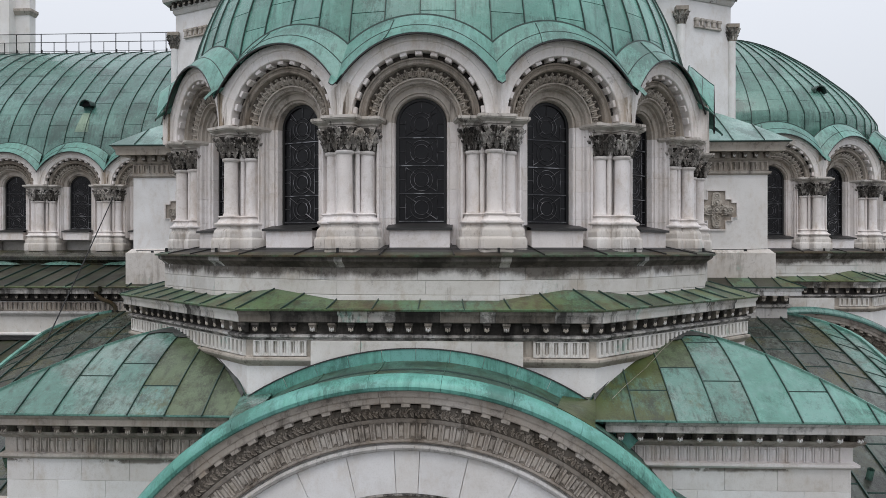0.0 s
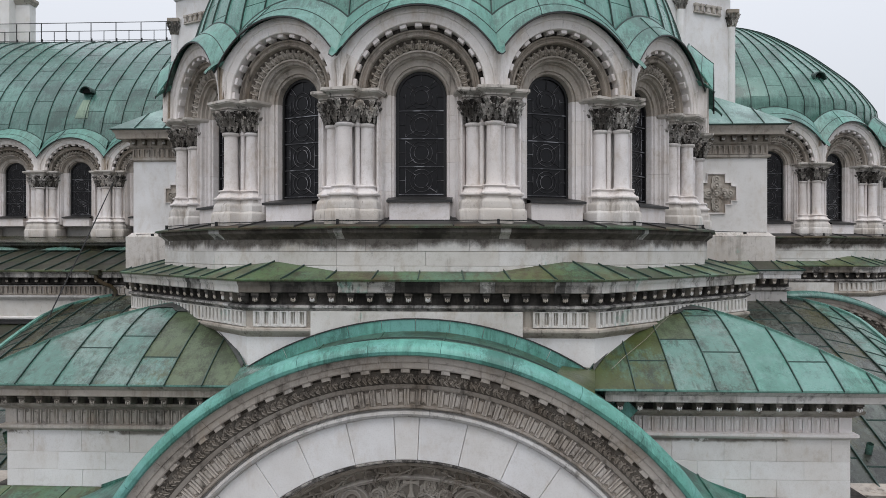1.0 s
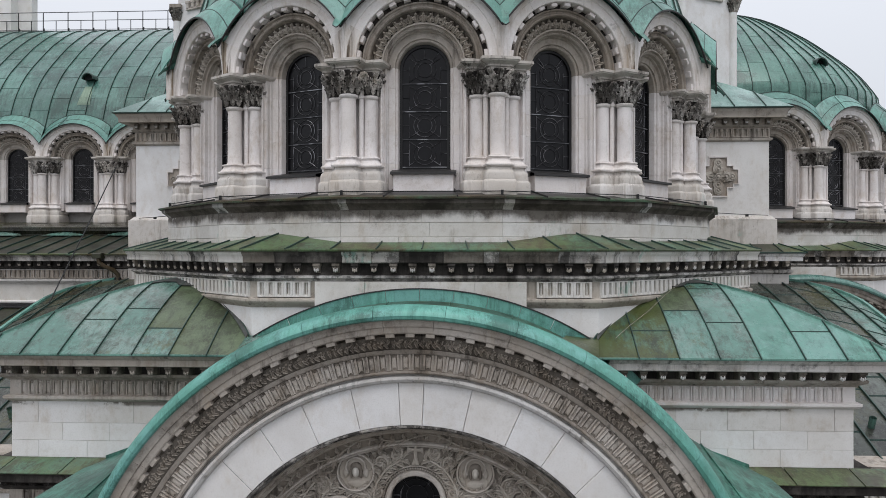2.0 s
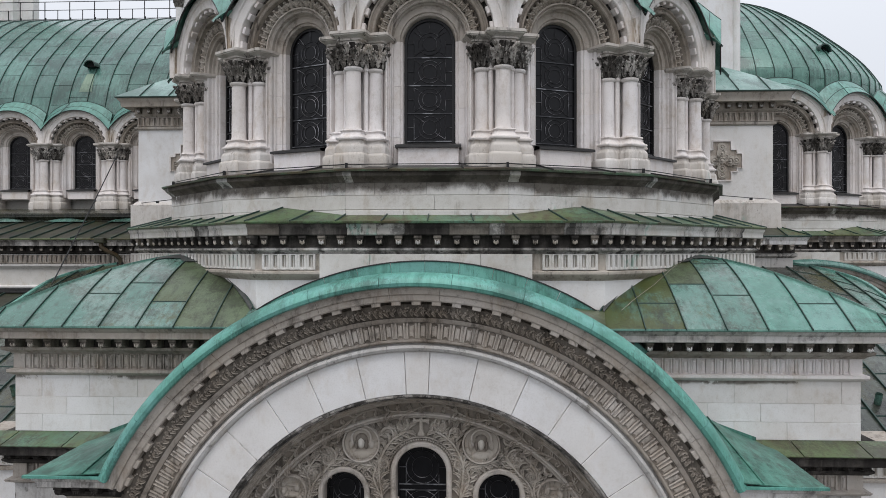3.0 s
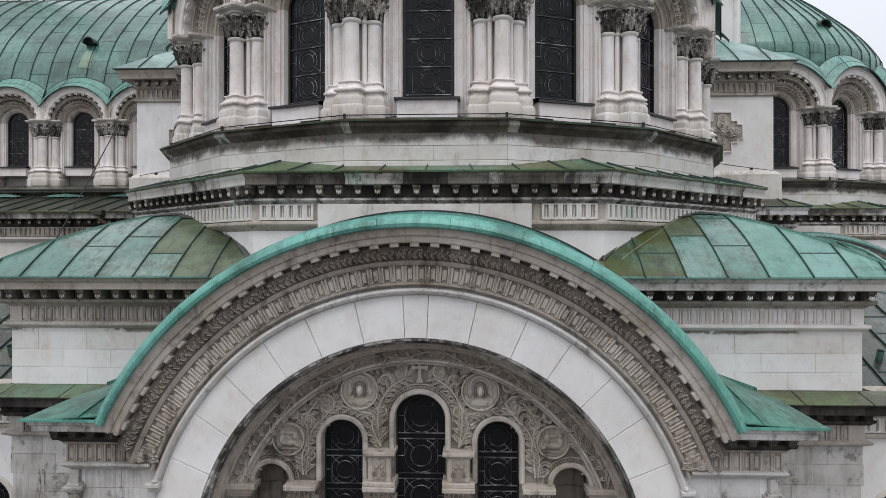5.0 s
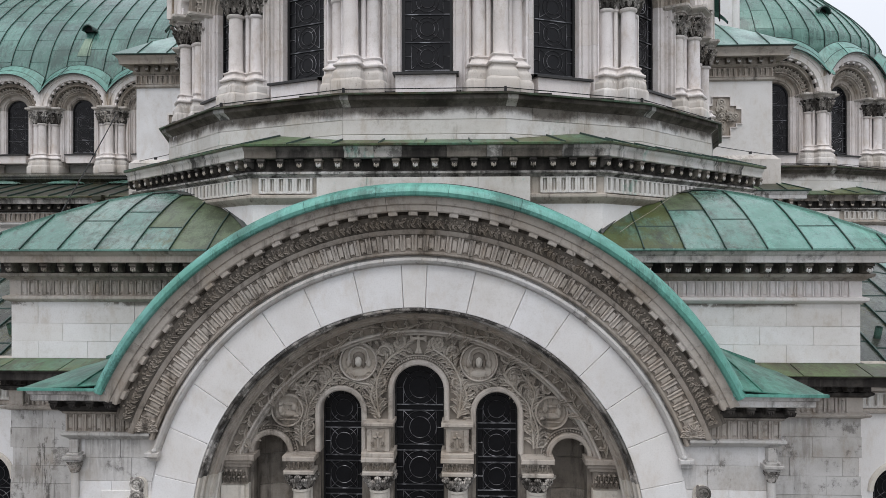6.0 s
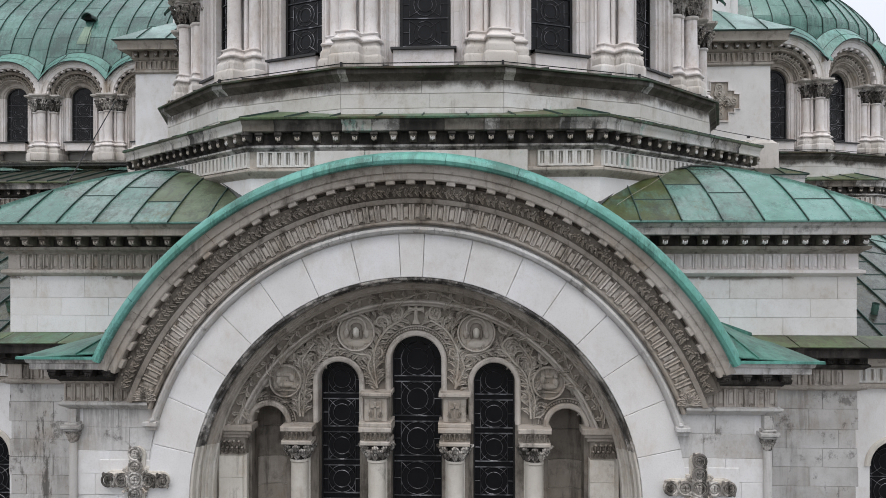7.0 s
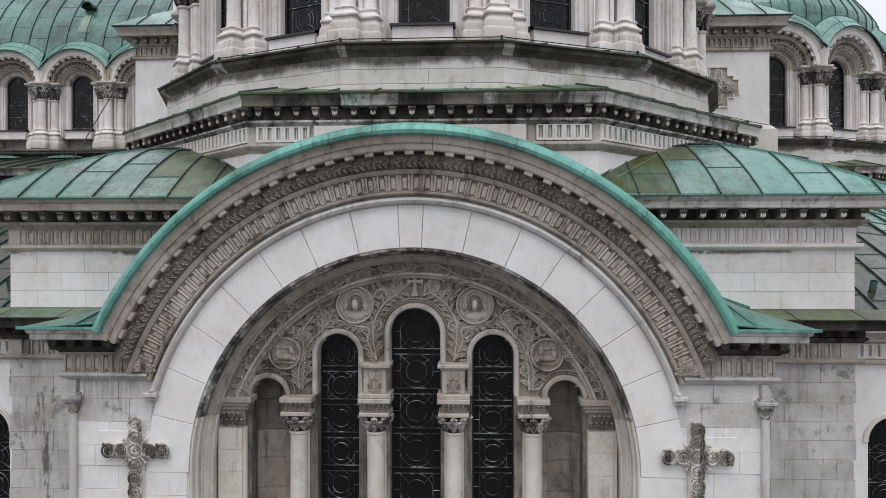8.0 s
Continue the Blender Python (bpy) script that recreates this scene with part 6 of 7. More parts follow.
bm = bmesh.new()
stepped_block(bm, [(0.15, 25.9), (0.16, 25.95), (0.16, 26.22), (0.14, 26.27), (0.115, 26.3)])
part("plinth", bm, STONE_BASE, cluster)
bm = bmesh.new()
stepped_block(bm, [(0.12, 26.3), (0.115, 26.42), (0.1, 26.48), (0.06, 26.53), (0.05, 26.6)])
part("sub_plinth", bm, STONE_BASE, cluster)
bm = bmesh.new()
stepped_block(bm, [(0.06, 26.6), (0.10, 26.61), (0.11, 26.64), (0.10, 26.67), (0.07, 26.68), (0.04, 26.72), (0.01, 26.77), (0.0, 26.80), (0.025, 26.815), (0.035, 26.835), (0.025, 26.855), (-0.02, 26.865)])
part("base_moulding", bm, STONE_DRUM, cluster)
for x, d, r in SPOTS:
    bm = bmesh.new()
    z = 26.86
    lathe(bm, [(r * 1.14, z), (r * 1.15, z + 0.015), (r * 1.1, z + 0.04), (r * 1.03, z + 0.06), (r * 1.02, z + 0.4), (r * 0.97, 28.3)], x, Y(d), 20)
    part("shaft", bm, STONE_DRUM, cluster)
    bm = bmesh.new()
    lathe(bm, [(r * 0.97, 28.26), (r * 1.12, 28.27), (r * 1.24, 28.30), (r * 1.28, 28.325), (r * 1.22, 28.35), (r * 1.0, 28.36)], x, Y(d), 20)
    part("astragal", bm, STONE_DRUM, cluster)
    # the core's black paints in the shaded hollows behind the leaves
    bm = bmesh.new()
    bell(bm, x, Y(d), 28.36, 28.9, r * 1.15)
    cap = part("capital", bm, STONE_SOOT_SHADE, cluster, "leafy capital, black core for the soot and shade in its hollows")
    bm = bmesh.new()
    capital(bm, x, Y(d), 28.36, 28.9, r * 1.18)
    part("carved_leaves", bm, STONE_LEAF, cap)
for s in SIDE:
    for x, d, r in ((0.255, 8.42, 0.06), (0.665, 8.12, 0.055)):
        bm = bmesh.new()
        lathe(bm, [(r * 1.2, 26.79), (r, 26.9), (r, 28.28), (r * 1.5, 28.3), (r * 1.5, 28.35), (r, 28.37), (r, 28.7)], s * x, Y(d), 10)
        part("slender_shaft", bm, STONE_DRUM, cluster)
bm = bmesh.new()
box(bm, -0.6, 0.6, Y(8.24), Y(7.6), 26.3, 28.9)
part("pier", bm, STONE_DRUM, cluster)
bm = bmesh.new()
stepped_block(bm, [(0.04, 28.87), (0.05, 28.93), (0.085, 28.945), (0.09, 28.98), (0.11, 29.0), (0.16, 29.03), (0.20, 29.05), (0.205, 29.07), (0.225, 29.08), (0.225, 29.145), (-0.1, 29.15)])
part("entablature", bm, STONE_CAP, cluster)

OUTER = 0.2         # the bays that meet the crossing stand a little forward
for m, angles in ((None, [-3, -2, -1, 1, 2, 3]), (APSE @ APSE_TURN, [-3, -2, -1, 0, 1, 2, 3])):
    for k in angles:
        for ob in (hood, hood_roof, drum_window):
            copy_thing(ob, (m or Matrix()) @ about(STEP * k) @ pose(0, -OUTER if abs(k) == 3 and not m else 0, 0) @ ob.matrix_basis)
tip = valley_spout.matrix_basis.copy()
for m in (None, APSE @ APSE_TURN):
    for k in range(-4, 4):
        if m or k:
            copy_thing(valley_spout, (m or Matrix()) @ about(12 + STEP * k) @ pose(0, -OUTER if k in (-4, 3) and not m else 0, 0) @ tip)
valley_spout.matrix_basis = about(12) @ tip
first = cluster.matrix_basis.copy()
for m in (None, APSE @ APSE_TURN):
    for k in range(-4, 4):
        if m or k:
            copy_thing(cluster, (m or Matrix()) @ about(12 + STEP * k) @ pose(0, -OUTER if k in (-4, 3) and not m else 0, 0) @ first)
cluster.matrix_basis = about(12) @ first

# ---- the domes ----
def build_dome(cx, cy, rise, gores, first_gore, label, sheet):
    """A dome of sheet panels: rise gives (radius, height) for a share of the way from foot to crown."""
    dm = thing("dome", (cx, cy, 30.2), label, "dome", "copper domes")
    gore = 360.0 / gores

    def domed(a, h):
        r, z = rise(h)
        return (cx + r * math.sin(radians(a)), cy - r * math.cos(radians(a)), z)

    levels = [0.03, 0.13, 0.25, 0.37, 0.5, 0.63, 0.78, 0.95]
    for odd in (0, 1):
        for j in range(len(levels) - 1):
            h0 = levels[j] + (0.055 if odd and j else 0)
            h1 = levels[j + 1] + (0.055 if odd and j + 1 < len(levels) - 1 else 0)
            bm = bmesh.new()
            surface(bm, domed, -gore / 2 + 0.04, gore / 2 - 0.04, h0 + 0.0008, h1 - 0.0008, 2, 5)
            me = mesh_of(bm, sheet)
            for i in range(gores):
                if i % 2 == odd:
                    hang("copper_panel", me, dm, about(gore * i + gore / 2 + first_gore, cx, cy))
    bm = bmesh.new()
    seam(bm, [domed(0, 0.03 + 0.92 * i / 24) for i in range(25)], 0.028, 0.045)
    me = mesh_of(bm, COPPER_EDGE)
    for i in range(gores):
        hang("seam", me, dm, about(gore * i + first_gore, cx, cy))
    bm = bmesh.new()
    lathe(bm, [(rise(h)[0] - 0.05, rise(h)[1] - 0.04) for h in [0.04 + i / 20 for i in range(19)]], cx, cy, 60)
    part("underlay", bm, COPPER_EDGE, dm)
    return dm


def eased(points, u):
    """A smooth curve through points, at a share u of its length."""
    f = min(max(u, 0.0), 1.0) * (len(points) - 1)
    i = min(int(f), len(points) - 2)
    p = [Vector(points[min(max(k, 0), len(points) - 1)]) for k in (i - 1, i, i + 1, i + 2)]
    t = f - i
    return 0.5 * (2 * p[1] + (p[2] - p[0]) * t + (2 * p[0] - 5 * p[1] + 4 * p[2] - p[3]) * t * t + (3 * p[1] - p[0] - 3 * p[2] + p[3]) * t ** 3)


# section shared by the nave vault and the far dome: (way in from the eave, height)
VAULT = [(0.0, 30.3), (0.25, 31.0), (0.68, 32.1), (1.5, 33.33), (2.75, 34.56), (4.1, 35.7), (6.0, 36.9), (8.4, 37.7)]
build_dome(0, YC, lambda h: (8.42 * math.cos(0.07 + 1.36 * h), 29.75 + 8.3 * math.sin(0.07 + 1.36 * h)), 60, 0, "ribbed verdigris copper dome of sheet panels", COPPER_HIP)
build_dome(14.25, 42.1, lambda h: (min(8.35, 9.05 - eased(VAULT, h)[0]), eased(VAULT, h)[1]), 64, 2, "ribbed verdigris copper dome beyond the pylon", COPPER)

# the twin round the corner
for ob in (drum,):
    copy_thing(ob, APSE @ APSE_TURN @ ob.matrix_basis)
copy_thing(base, APSE @ base.matrix_basis)
for ob in (gable, gable_roof):
    twin = copy_thing(ob, pose(0.6, 1.5, 0.12) @ APSE @ ob.matrix_basis)
# the twin's copper is duller
for o in twin.children_recursive:
    o.material_slots[0].link = "OBJECT"
    o.material_slots[0].material = COPPER_WET if "rim" in o.name else COPPER_BROWN

# the gable stands a little farther out and is a little larger than drawn
grown = Matrix.Translation((1.2, 0, 21.1)) @ Matrix.Scale(1.028, 4) @ Matrix.Translation((-1.2, 0, -21.1))
for ob in FRONT:
    ob.matrix_basis = grown @ ob.matrix_basis

# ---- the straight arcade and barrel roof of the nave ----
NAVE_Y = 34.1
PITCH_N = 3.25
nave_at = lambda x, kx, kz: Matrix.Translation((x, NAVE_Y, 29.0)) @ Matrix.Diagonal((kx, 0.87, kz, 1)) @ Matrix.Translation((0, -(YC - 8.34), -SPRING))
for k in range(4):
    for ob in (hood, hood_roof, drum_window):
        copy_thing(ob, nave_at(-14.555 - PITCH_N * k, 0.873, 0.83) @ ob.matrix_basis)
for k in range(5):
    copy_thing(cluster, nave_at(-12.93 - PITCH_N * k, 0.98, 0.965) @ first)

nave = thing("nave_wall", (-22, 36, 0), "grey limestone nave wall with a soot-streaked bracketed cornice", "building")
bm = bmesh.new()
box(bm, -45, -11, 34.95, 40, 0, 30.4)
box(bm, -45, -8, 29.62, 34, 0, 23.4)
part("wall", bm, STONE_PLINTH, nave, sharp=0)
line = [(-45, 29.6), (-12.0, 29.6)]
for name, prof, mtl in (
        ("frieze", [(-0.3, 23.2), (0.0, 23.2), (0.03, 23.24), (0.1, 23.28), (0.15, 23.34), (0.15, 23.4), (0.02, 23.44), (0.02, 23.84), (-0.3, 23.84)], STONE_DAMP),
        ("bed_moulding", [(-0.3, 23.84), (0.06, 23.84), (0.16, 23.9), (0.1, 23.95), (0.08, 24.17), (-0.3, 24.17)], STONE_SOOT_SHADE),
        ("corona", [(-0.3, 24.17), (0.4, 24.17), (0.41, 24.32), (0.48, 24.4), (-0.3, 24.42)], STONE_STREAKED)):
    bm = bmesh.new()
    sweep(bm, line, prof)
    nave_band = part(name, bm, mtl, nave)
for i in range(26):
    hang("bracket", bracket_black, nave_band, Matrix.Translation((-12.6 - 0.42 * i, 29.52, 24.165)))
for i in range(56):
    hang("flute", flute_dim, nave, Matrix.Translation((-12.5 - 0.207 * i, 29.585, 23.44)))
apron = lambda x, v: (x, 29.08 + 3.45 * v, 24.46 + 0.82 * v)
for i in range(16):
    bm = bmesh.new()
    surface(bm, apron, -12.0 - 0.85 * i - 0.01, -12.0 - 0.85 * (i + 1) + 0.01, 0, 1, 1, 4)
    part("roof_sheet", bm, COPPER_BROWN, nave, "dark brown tarnished roof sheet")
    bm = bmesh.new()
    seam(bm, [apron(-12.0 - 0.85 * i, v / 4) for v in range(5)], 0.05, 0.06)
    part("seam", bm, COPPER_EDGE, nave)
bm = bmesh.new()
sweep(bm, line, [(0.44, 24.4), (0.53, 24.41), (0.54, 24.46), (0.44, 24.49)])
part("drip_edge", bm, COPPER_MOSS_STRIP, nave)
bm = bmesh.new()
sweep(bm, [(-45, 32.6), (-11.0, 32.6)], [(-1, 25.1), (0, 25.1), (0.02, 25.35), (0.12, 25.45), (0.2, 25.5), (0.2, 25.58), (0.26, 25.6), (0.26, 25.66), (-0.2, 25.78), (-1.4, 25.95)])
part("ledge", bm, COPPER_DULL, nave, "dark sheeted ledge")
for k in range(4):
    x = -14.6 - 2.9 * k
    bm = bmesh.new()
    quad_rows(bm, [[(x + 0.95 * u, 32.2 + 0.25 * v, 25.28 + 0.17 * v * max(0.05, (1 - abs(u)) ** 0.4)) for v in (0, 0.5, 1)] for u in [i / 6 - 1 for i in range(13)]])
    part("flashing_cap", bm, COPPER_GREY, nave, "pale green copper flashing cap")

barrel = thing("barrel_roof", (-26, 41, 30.4), "green copper barrel roof with standing seams", "roof")


def vaulted(x, h):
    p = eased(VAULT, h)
    return (x, 34.25 + p[0], p[1])


BAY = 0.93
cutsets = ([0, 0.14, 0.28, 0.42, 0.57, 0.72, 0.86, 1], [0, 0.2, 0.35, 0.5, 0.64, 0.79, 1])
for i in range(28):
    x1 = -11.2 - BAY * i
    c = cutsets[i % 2]
    for h0, h1 in zip(c, c[1:]):
        bm = bmesh.new()
        surface(bm, vaulted, x1 - BAY + 0.008, x1 - 0.008, h0 + 0.0012, h1 - 0.0012, 1, 4)
        part("copper_panel", bm, COPPER_WET, barrel)
    bm = bmesh.new()
    seam(bm, [vaulted(x1, k / 24) for k in range(25)], 0.032, 0.05)
    part("seam", bm, COPPER_EDGE, barrel)
bm = bmesh.new()
quad_rows(bm, [[(x, y + 0.06, z - 0.06) for _, y, z in [vaulted(0, k / 30) for k in range(31)]] + [(x, 43.5, 37.6), (x, 50, 30)] for x in (-45, -11)])
part("underlay", bm, COPPER, barrel)


def vent(name, at, m, apron_to=None):
    """A small hooded roof vent: arched hood, dark mouth and a streaked apron."""
    v = thing(name, at, "small hooded copper roof vent with a black mouth", "vent", "roof vents")
    p = Matrix.Translation(at) @ m
    bm = bmesh.new()
    rows = [[p @ Vector((r * math.cos(a), y, r * math.sin(a))) for r, y in ((0.3, 0.6), (0.3, -0.12), (0.255, -0.12), (0.255, 0.3))] for a in [math.pi * i / 12 for i in range(13)]]
    quad_rows(bm, rows)
    part("hood", bm, COPPER_EDGE, v)
    # black plate painted for the unlit inside of the hood
    bm = bmesh.new()
    plate(bm, [[(0.26 * math.cos(math.pi * i / 12), 0.26 * math.sin(math.pi * i / 12)) for i in range(13)]], 0.1, 0.14)
    bmesh.ops.transform(bm, matrix=p, verts=bm.verts)
    part("mouth", bm, HOLE, v, sharp=0)
    if apron_to:
        bm = bmesh.new()
        surface(bm, lambda u, w: tuple(Vector(apron_to(at[0] + (u - 0.5) * (0.4 + 0.25 * w), 0.355 - 0.12 * w)) + Vector((0, -0.012, 0.008))), 0, 1, 0, 1, 4, 6, 0.008)
        part("stained_apron", bm, COPPER_PALE, v, "pale run-off stained apron")
    return v


vent("roof_vent", (-17.9, 35.2, 33.05), pose(0, 0, 0), vaulted)
vent("roof_vent", (17.35, 35.2, 33.3), pose(0, 0, 0, 0, 0, 18) @ Matrix.Scale(1.2, 4))

# railing along the ridge
rail = thing("ridge_railing", (-24, 41, 37.1), "thin black iron railing along the roof ridge", "railing")
for i in range(20):
    x = -12.6 - 1.53 * i
    bm = bmesh.new()
    box(bm, x - 0.02, x + 0.02, 42.78, 42.82, 37.75, 38.9)
    box(bm, x - 0.015, x + 0.09, 42.79, 42.81, 37.75, 37.95)
    part("post", bm, IRON, rail)
    bm = bmesh.new()
    box(bm, x - 0.75, x - 0.72, 42.78, 42.82, 37.75, 38.4)
    part("short_post", bm, IRON, rail)
for z, r in ((38.9, 0.022), (38.4, 0.02), (37.85, 0.016)):
    bm = bmesh.new()
    tube(bm, [(-45, 42.8, z), (-28, 42.8, z), (-12, 42.8, z)], r, 6)
    part("rail", bm, IRON, rail)

# ---- great square body with canted corners behind the drum ----
body = thing("crossing_tower", (0, 45, 0), "pale limestone crossing tower with canted corners", "tower")
outline = [(-12.85, 60), (-12.85, 33.9), (-10.25, 32.6), (10.25, 32.6), (12.85, 33.9), (12.85, 60)]
bm = bmesh.new()
sweep(bm, outline, [(-1, 0), (0, 0), (0, 37.2), (-1, 37.2)])
part("wall", bm, STONE, body, sharp=0)
bm = bmesh.new()
sweep(bm, outline, [(-1, 37.0), (0.05, 37.0), (0.12, 37.1), (0.12, 37.2), (0.16, 37.24), (0.16, 37.5), (0.5, 37.5), (0.52, 37.66), (0.64, 37.75), (0.64, 37.85), (-1, 38.2)])
cornice = part("cornice", bm, STONE_DAMP, body)
for k, (a, b) in enumerate(zip(outline, outline[1:])):
    a, b = Vector((*a, 37.49)), Vector((*b, 37.49))
    if k in (0, 4):
        a, b = (a + (b - a) * 0.9, b) if k == 0 else (a, a + (b - a) * 0.1)
    n = max(2, int((b - a).length / 0.36))
    turn = Matrix.Rotation(math.atan2(b.y - a.y, b.x - a.x), 4, "Z")
    for i in range(n):
        hang("bracket", bracket_black, cornice, Matrix.Translation(a + (b - a) * (i + 0.5) / n) @ turn @ Matrix.Translation((0, -0.15, 0)))
bm = bmesh.new()
sweep(bm, outline, [(-0.5, 38.1), (-0.1, 38.1), (-0.1, 46), (-0.5, 46)])
part("upper_wall", bm, STONE, body)
for s in SIDE:
    for x, y, z in ((10.25, 32.55, 35.84), (12.88, 33.87, 35.42)):
        bm = bmesh.new()
        lathe(bm, [(0.17, 26), (0.17, z - 0.02)], s * x, y, 16)
        part("colonnette", bm, STONE, body)
        bm = bmesh.new()
        bell(bm, s * x, y, z, z + 0.58, 0.17)
        box(bm, s * x - 0.27, s * x + 0.27, y - 0.27, y + 0.27, z + 0.58, z + 0.74)
        cap = part("colonnette_capital", bm, STONE_CARVED, body)
        bm = bmesh.new()
        capital(bm, s * x, y, z, z + 0.58, 0.17)
        part("carved_leaves", bm, STONE_LEAF, cap)
    rot = Matrix.Translation((s * 11.6, 33.26, 35.8)) @ pose(0, 0, 0, 0, 0, s * 26.6) @ Matrix.Scale(0.85, 4)
    bm = bmesh.new()
    box(bm, -0.9, 0.9, -0.12, 0.02, 0, 0.1, rot, 0.02)
    part("relief_sill", bm, STONE_WARM, body)
    for i in range(5):
        bm = bmesh.new()
        box(bm, -0.85 + 0.38 * i, -0.67 + 0.38 * i, -0.14, 0.02, 0.1, 0.5, rot, 0.02)
        box(bm, -0.9 + 0.38 * i, -0.62 + 0.38 * i, -0.16, 0.02, 0.36, 0.5, rot, 0.02)
        part("relief_prong", bm, STONE_WARM, body)

far = thing("far_tower", (-32, 50, 0), "pale plain tower wall beyond the nave roof", "tower")
bm = bmesh.new()
box(bm, -41, -26.9, 42.9, 43.6, 0, 52)
box(bm, -41, -26.0, 43.5, 44.1, 0, 52)
part("wall", bm, STONE, far, sharp=0)
bm = bmesh.new()
sweep(bm, [(-41, 43.5), (-26.0, 43.5), (-26, 44.1)], [(-0.5, 40.3), (0.05, 40.3), (0.2, 40.5), (0.2, 40.65), (-0.5, 40.9)])
part("cornice", bm, STONE_WARM, far)

# ---- pylons between the drums ----
for s in SIDE:
    py = thing("pylon", (s * 10.4, 31, 23), "plain white limestone pylon with a fluted frieze and bracketed cornice", "building", "pylons beside the drum")
    bm = bmesh.new()
    box(bm, s * 8.0, s * 12.87, 29.7, 37.5, 25.9, 30)
    part("wall", bm, STONE, py, sharp=0)
    bm = bmesh.new()
    box(bm, s * 8.0, s * 13.12, 29.5, 37, 20, 25.85, None, 0.03)
    sweep(bm, [(s * 8.0, 29.7), (s * 12.87, 29.7), (s * 12.87, 37)][::s], [(-0.1, 25.84), (0.2, 25.84), (0.05, 26.0), (-0.1, 26.0)])
    part("pedestal", bm, STONE_BASE, py, sharp=0)
    path = [(s * 8.0, 29.7), (s * 12.87, 29.7), (s * 12.87, 37)][::s]
    bm = bmesh.new()
    sweep(bm, path, [(-0.1, 28.93), (0.02, 28.95), (0.1, 29.0), (0.12, 29.08), (0.03, 29.1), (0.02, 29.5), (-0.1, 29.5)])
    frieze = part("frieze", bm, STONE_WARM, py)
    bm = bmesh.new()
    sweep(bm, path, [(-0.1, 29.5), (0.06, 29.5), (0.16, 29.58), (0.1, 29.6), (0.1, 29.84), (0.5, 29.84), (0.52, 30.02), (0.6, 30.12), (0.62, 30.2), (-0.1, 30.2)])
    cornice = part("cornice", bm, STONE_WARM, py)
    for i in range(12):
        hang("bracket", bracket_oct, cornice, Matrix.Translation((s * (12.75 - 0.42 * i), 29.6, 29.835)))
    for i in range(20):
        hang("flute", flute_dim, frieze, Matrix.Translation((s * (12.75 - 0.207 * i), 29.685, 29.1)))
    proof = thing("pylon_roof", (s * 10.4, 31, 30.2), "pale green copper hip roof on a pylon", "roof", "pylon roofs")
    slope_p = lambda x, v: (s * x, 29.03 + 4.5 * v * min(1, (13.55 - x) / 3.6), 30.23 + 2.3 * (1 - (1 - v * min(1, (13.55 - x) / 3.6)) ** 1.3))
    side_p = lambda y, v: (s * (13.55 - 3.6 * v * min(1, (y - 29.03) / 4.5)), y, 30.23 + 2.3 * (1 - (1 - v * min(1, (y - 29.03) / 4.5)) ** 1.3))
    for x0, x1 in ((8, 9), (9, 10.1), (10.1, 11.3), (11.3, 12.5), (12.5, 13.55)):
        bm = bmesh.new()
        surface(bm, slope_p, x0 + 0.005, x1 - 0.005, 0, 1, 3, 5)
        part("copper_panel", bm, COPPER_FLAT, proof)
        bm = bmesh.new()
        seam(bm, [slope_p(x0, v / 5) for v in range(6)], 0.035, 0.045)
        part("seam", bm, COPPER_EDGE, proof)
    bm = bmesh.new()
    surface(bm, side_p, 29.04, 37, 0, 1, 8, 5)
    part("side_panel", bm, COPPER_FLAT, proof)
    bm = bmesh.new()
    sweep(bm, path, [(0.6, 30.17), (0.68, 30.18), (0.69, 30.22), (0.6, 30.25)])
    part("drip_edge", bm, COPPER_EDGE, proof)
    # carved cross in a sunk panel
    cx, cz = 10.86 if s > 0 else -10.7, 27.55
    cr = thing("pylon_cross", (cx, 29.7, cz), "carved leafy stone cross in a stepped frame", "cross", "crosses on the pylons")
    stair = [(0.84, 0.30), (0.62, 0.30), (0.62, 0.45), (0.37, 0.45), (0.37, 0.82)]
    shape = [(x, z) for x, z in stair] + [(-x, z) for x, z in stair[::-1]] + [(-x, -z) for x, z in stair] + [(x, -z) for x, z in stair[::-1]]
    bm = bmesh.new()
    plate(bm, [[(cx + x, cz + z) for x, z in shape], [(cx + x * 0.93, cz + z * 0.93) for x, z in shape]], 29.63, 29.7)
    part("stepped_frame", bm, STONE_DRUM, cr, sharp=0)
    bm = bmesh.new()
    plate(bm, [[(cx + x * 0.925, cz + z * 0.925) for x, z in shape]], 29.685, 29.7)
    part("sunk_panel", bm, STONE_BROWN, cr, sharp=0)
    bm = bmesh.new()
    edge = []
    for i in range(4):
        long = 0.72 if i % 2 == 0 else 0.68
        turned = Matrix.Rotation(radians(90 * i), 2)
        lobes = [(0.13, 0.15), (0.2, 0.27), (0.205, 0.36), (0.165, 0.43), (0.175, 0.52), (0.16, long - 0.1), (0.1, long - 0.03)]
        edge += [tuple(turned @ Vector((x, z))) for x, z in lobes + [(0.0, long)] + [(-x, z) for x, z in lobes[::-1]]]
    plate(bm, [[(cx + x, cz + z) for x, z in edge]], 29.61, 29.69)
    for i in range(4):
        arm = Matrix.Translation((cx, 29.61, cz)) @ pose(0, 0, 0, 0, 90 * i, 0)
        for z, r in ((0.31, 0.115), (0.55, 0.1)):
            tube(bm, [arm @ Vector((r * math.cos(q), -0.01, z + r * math.sin(q))) for q in [math.pi * k / 6 for k in range(12)]], 0.022, 5, True)
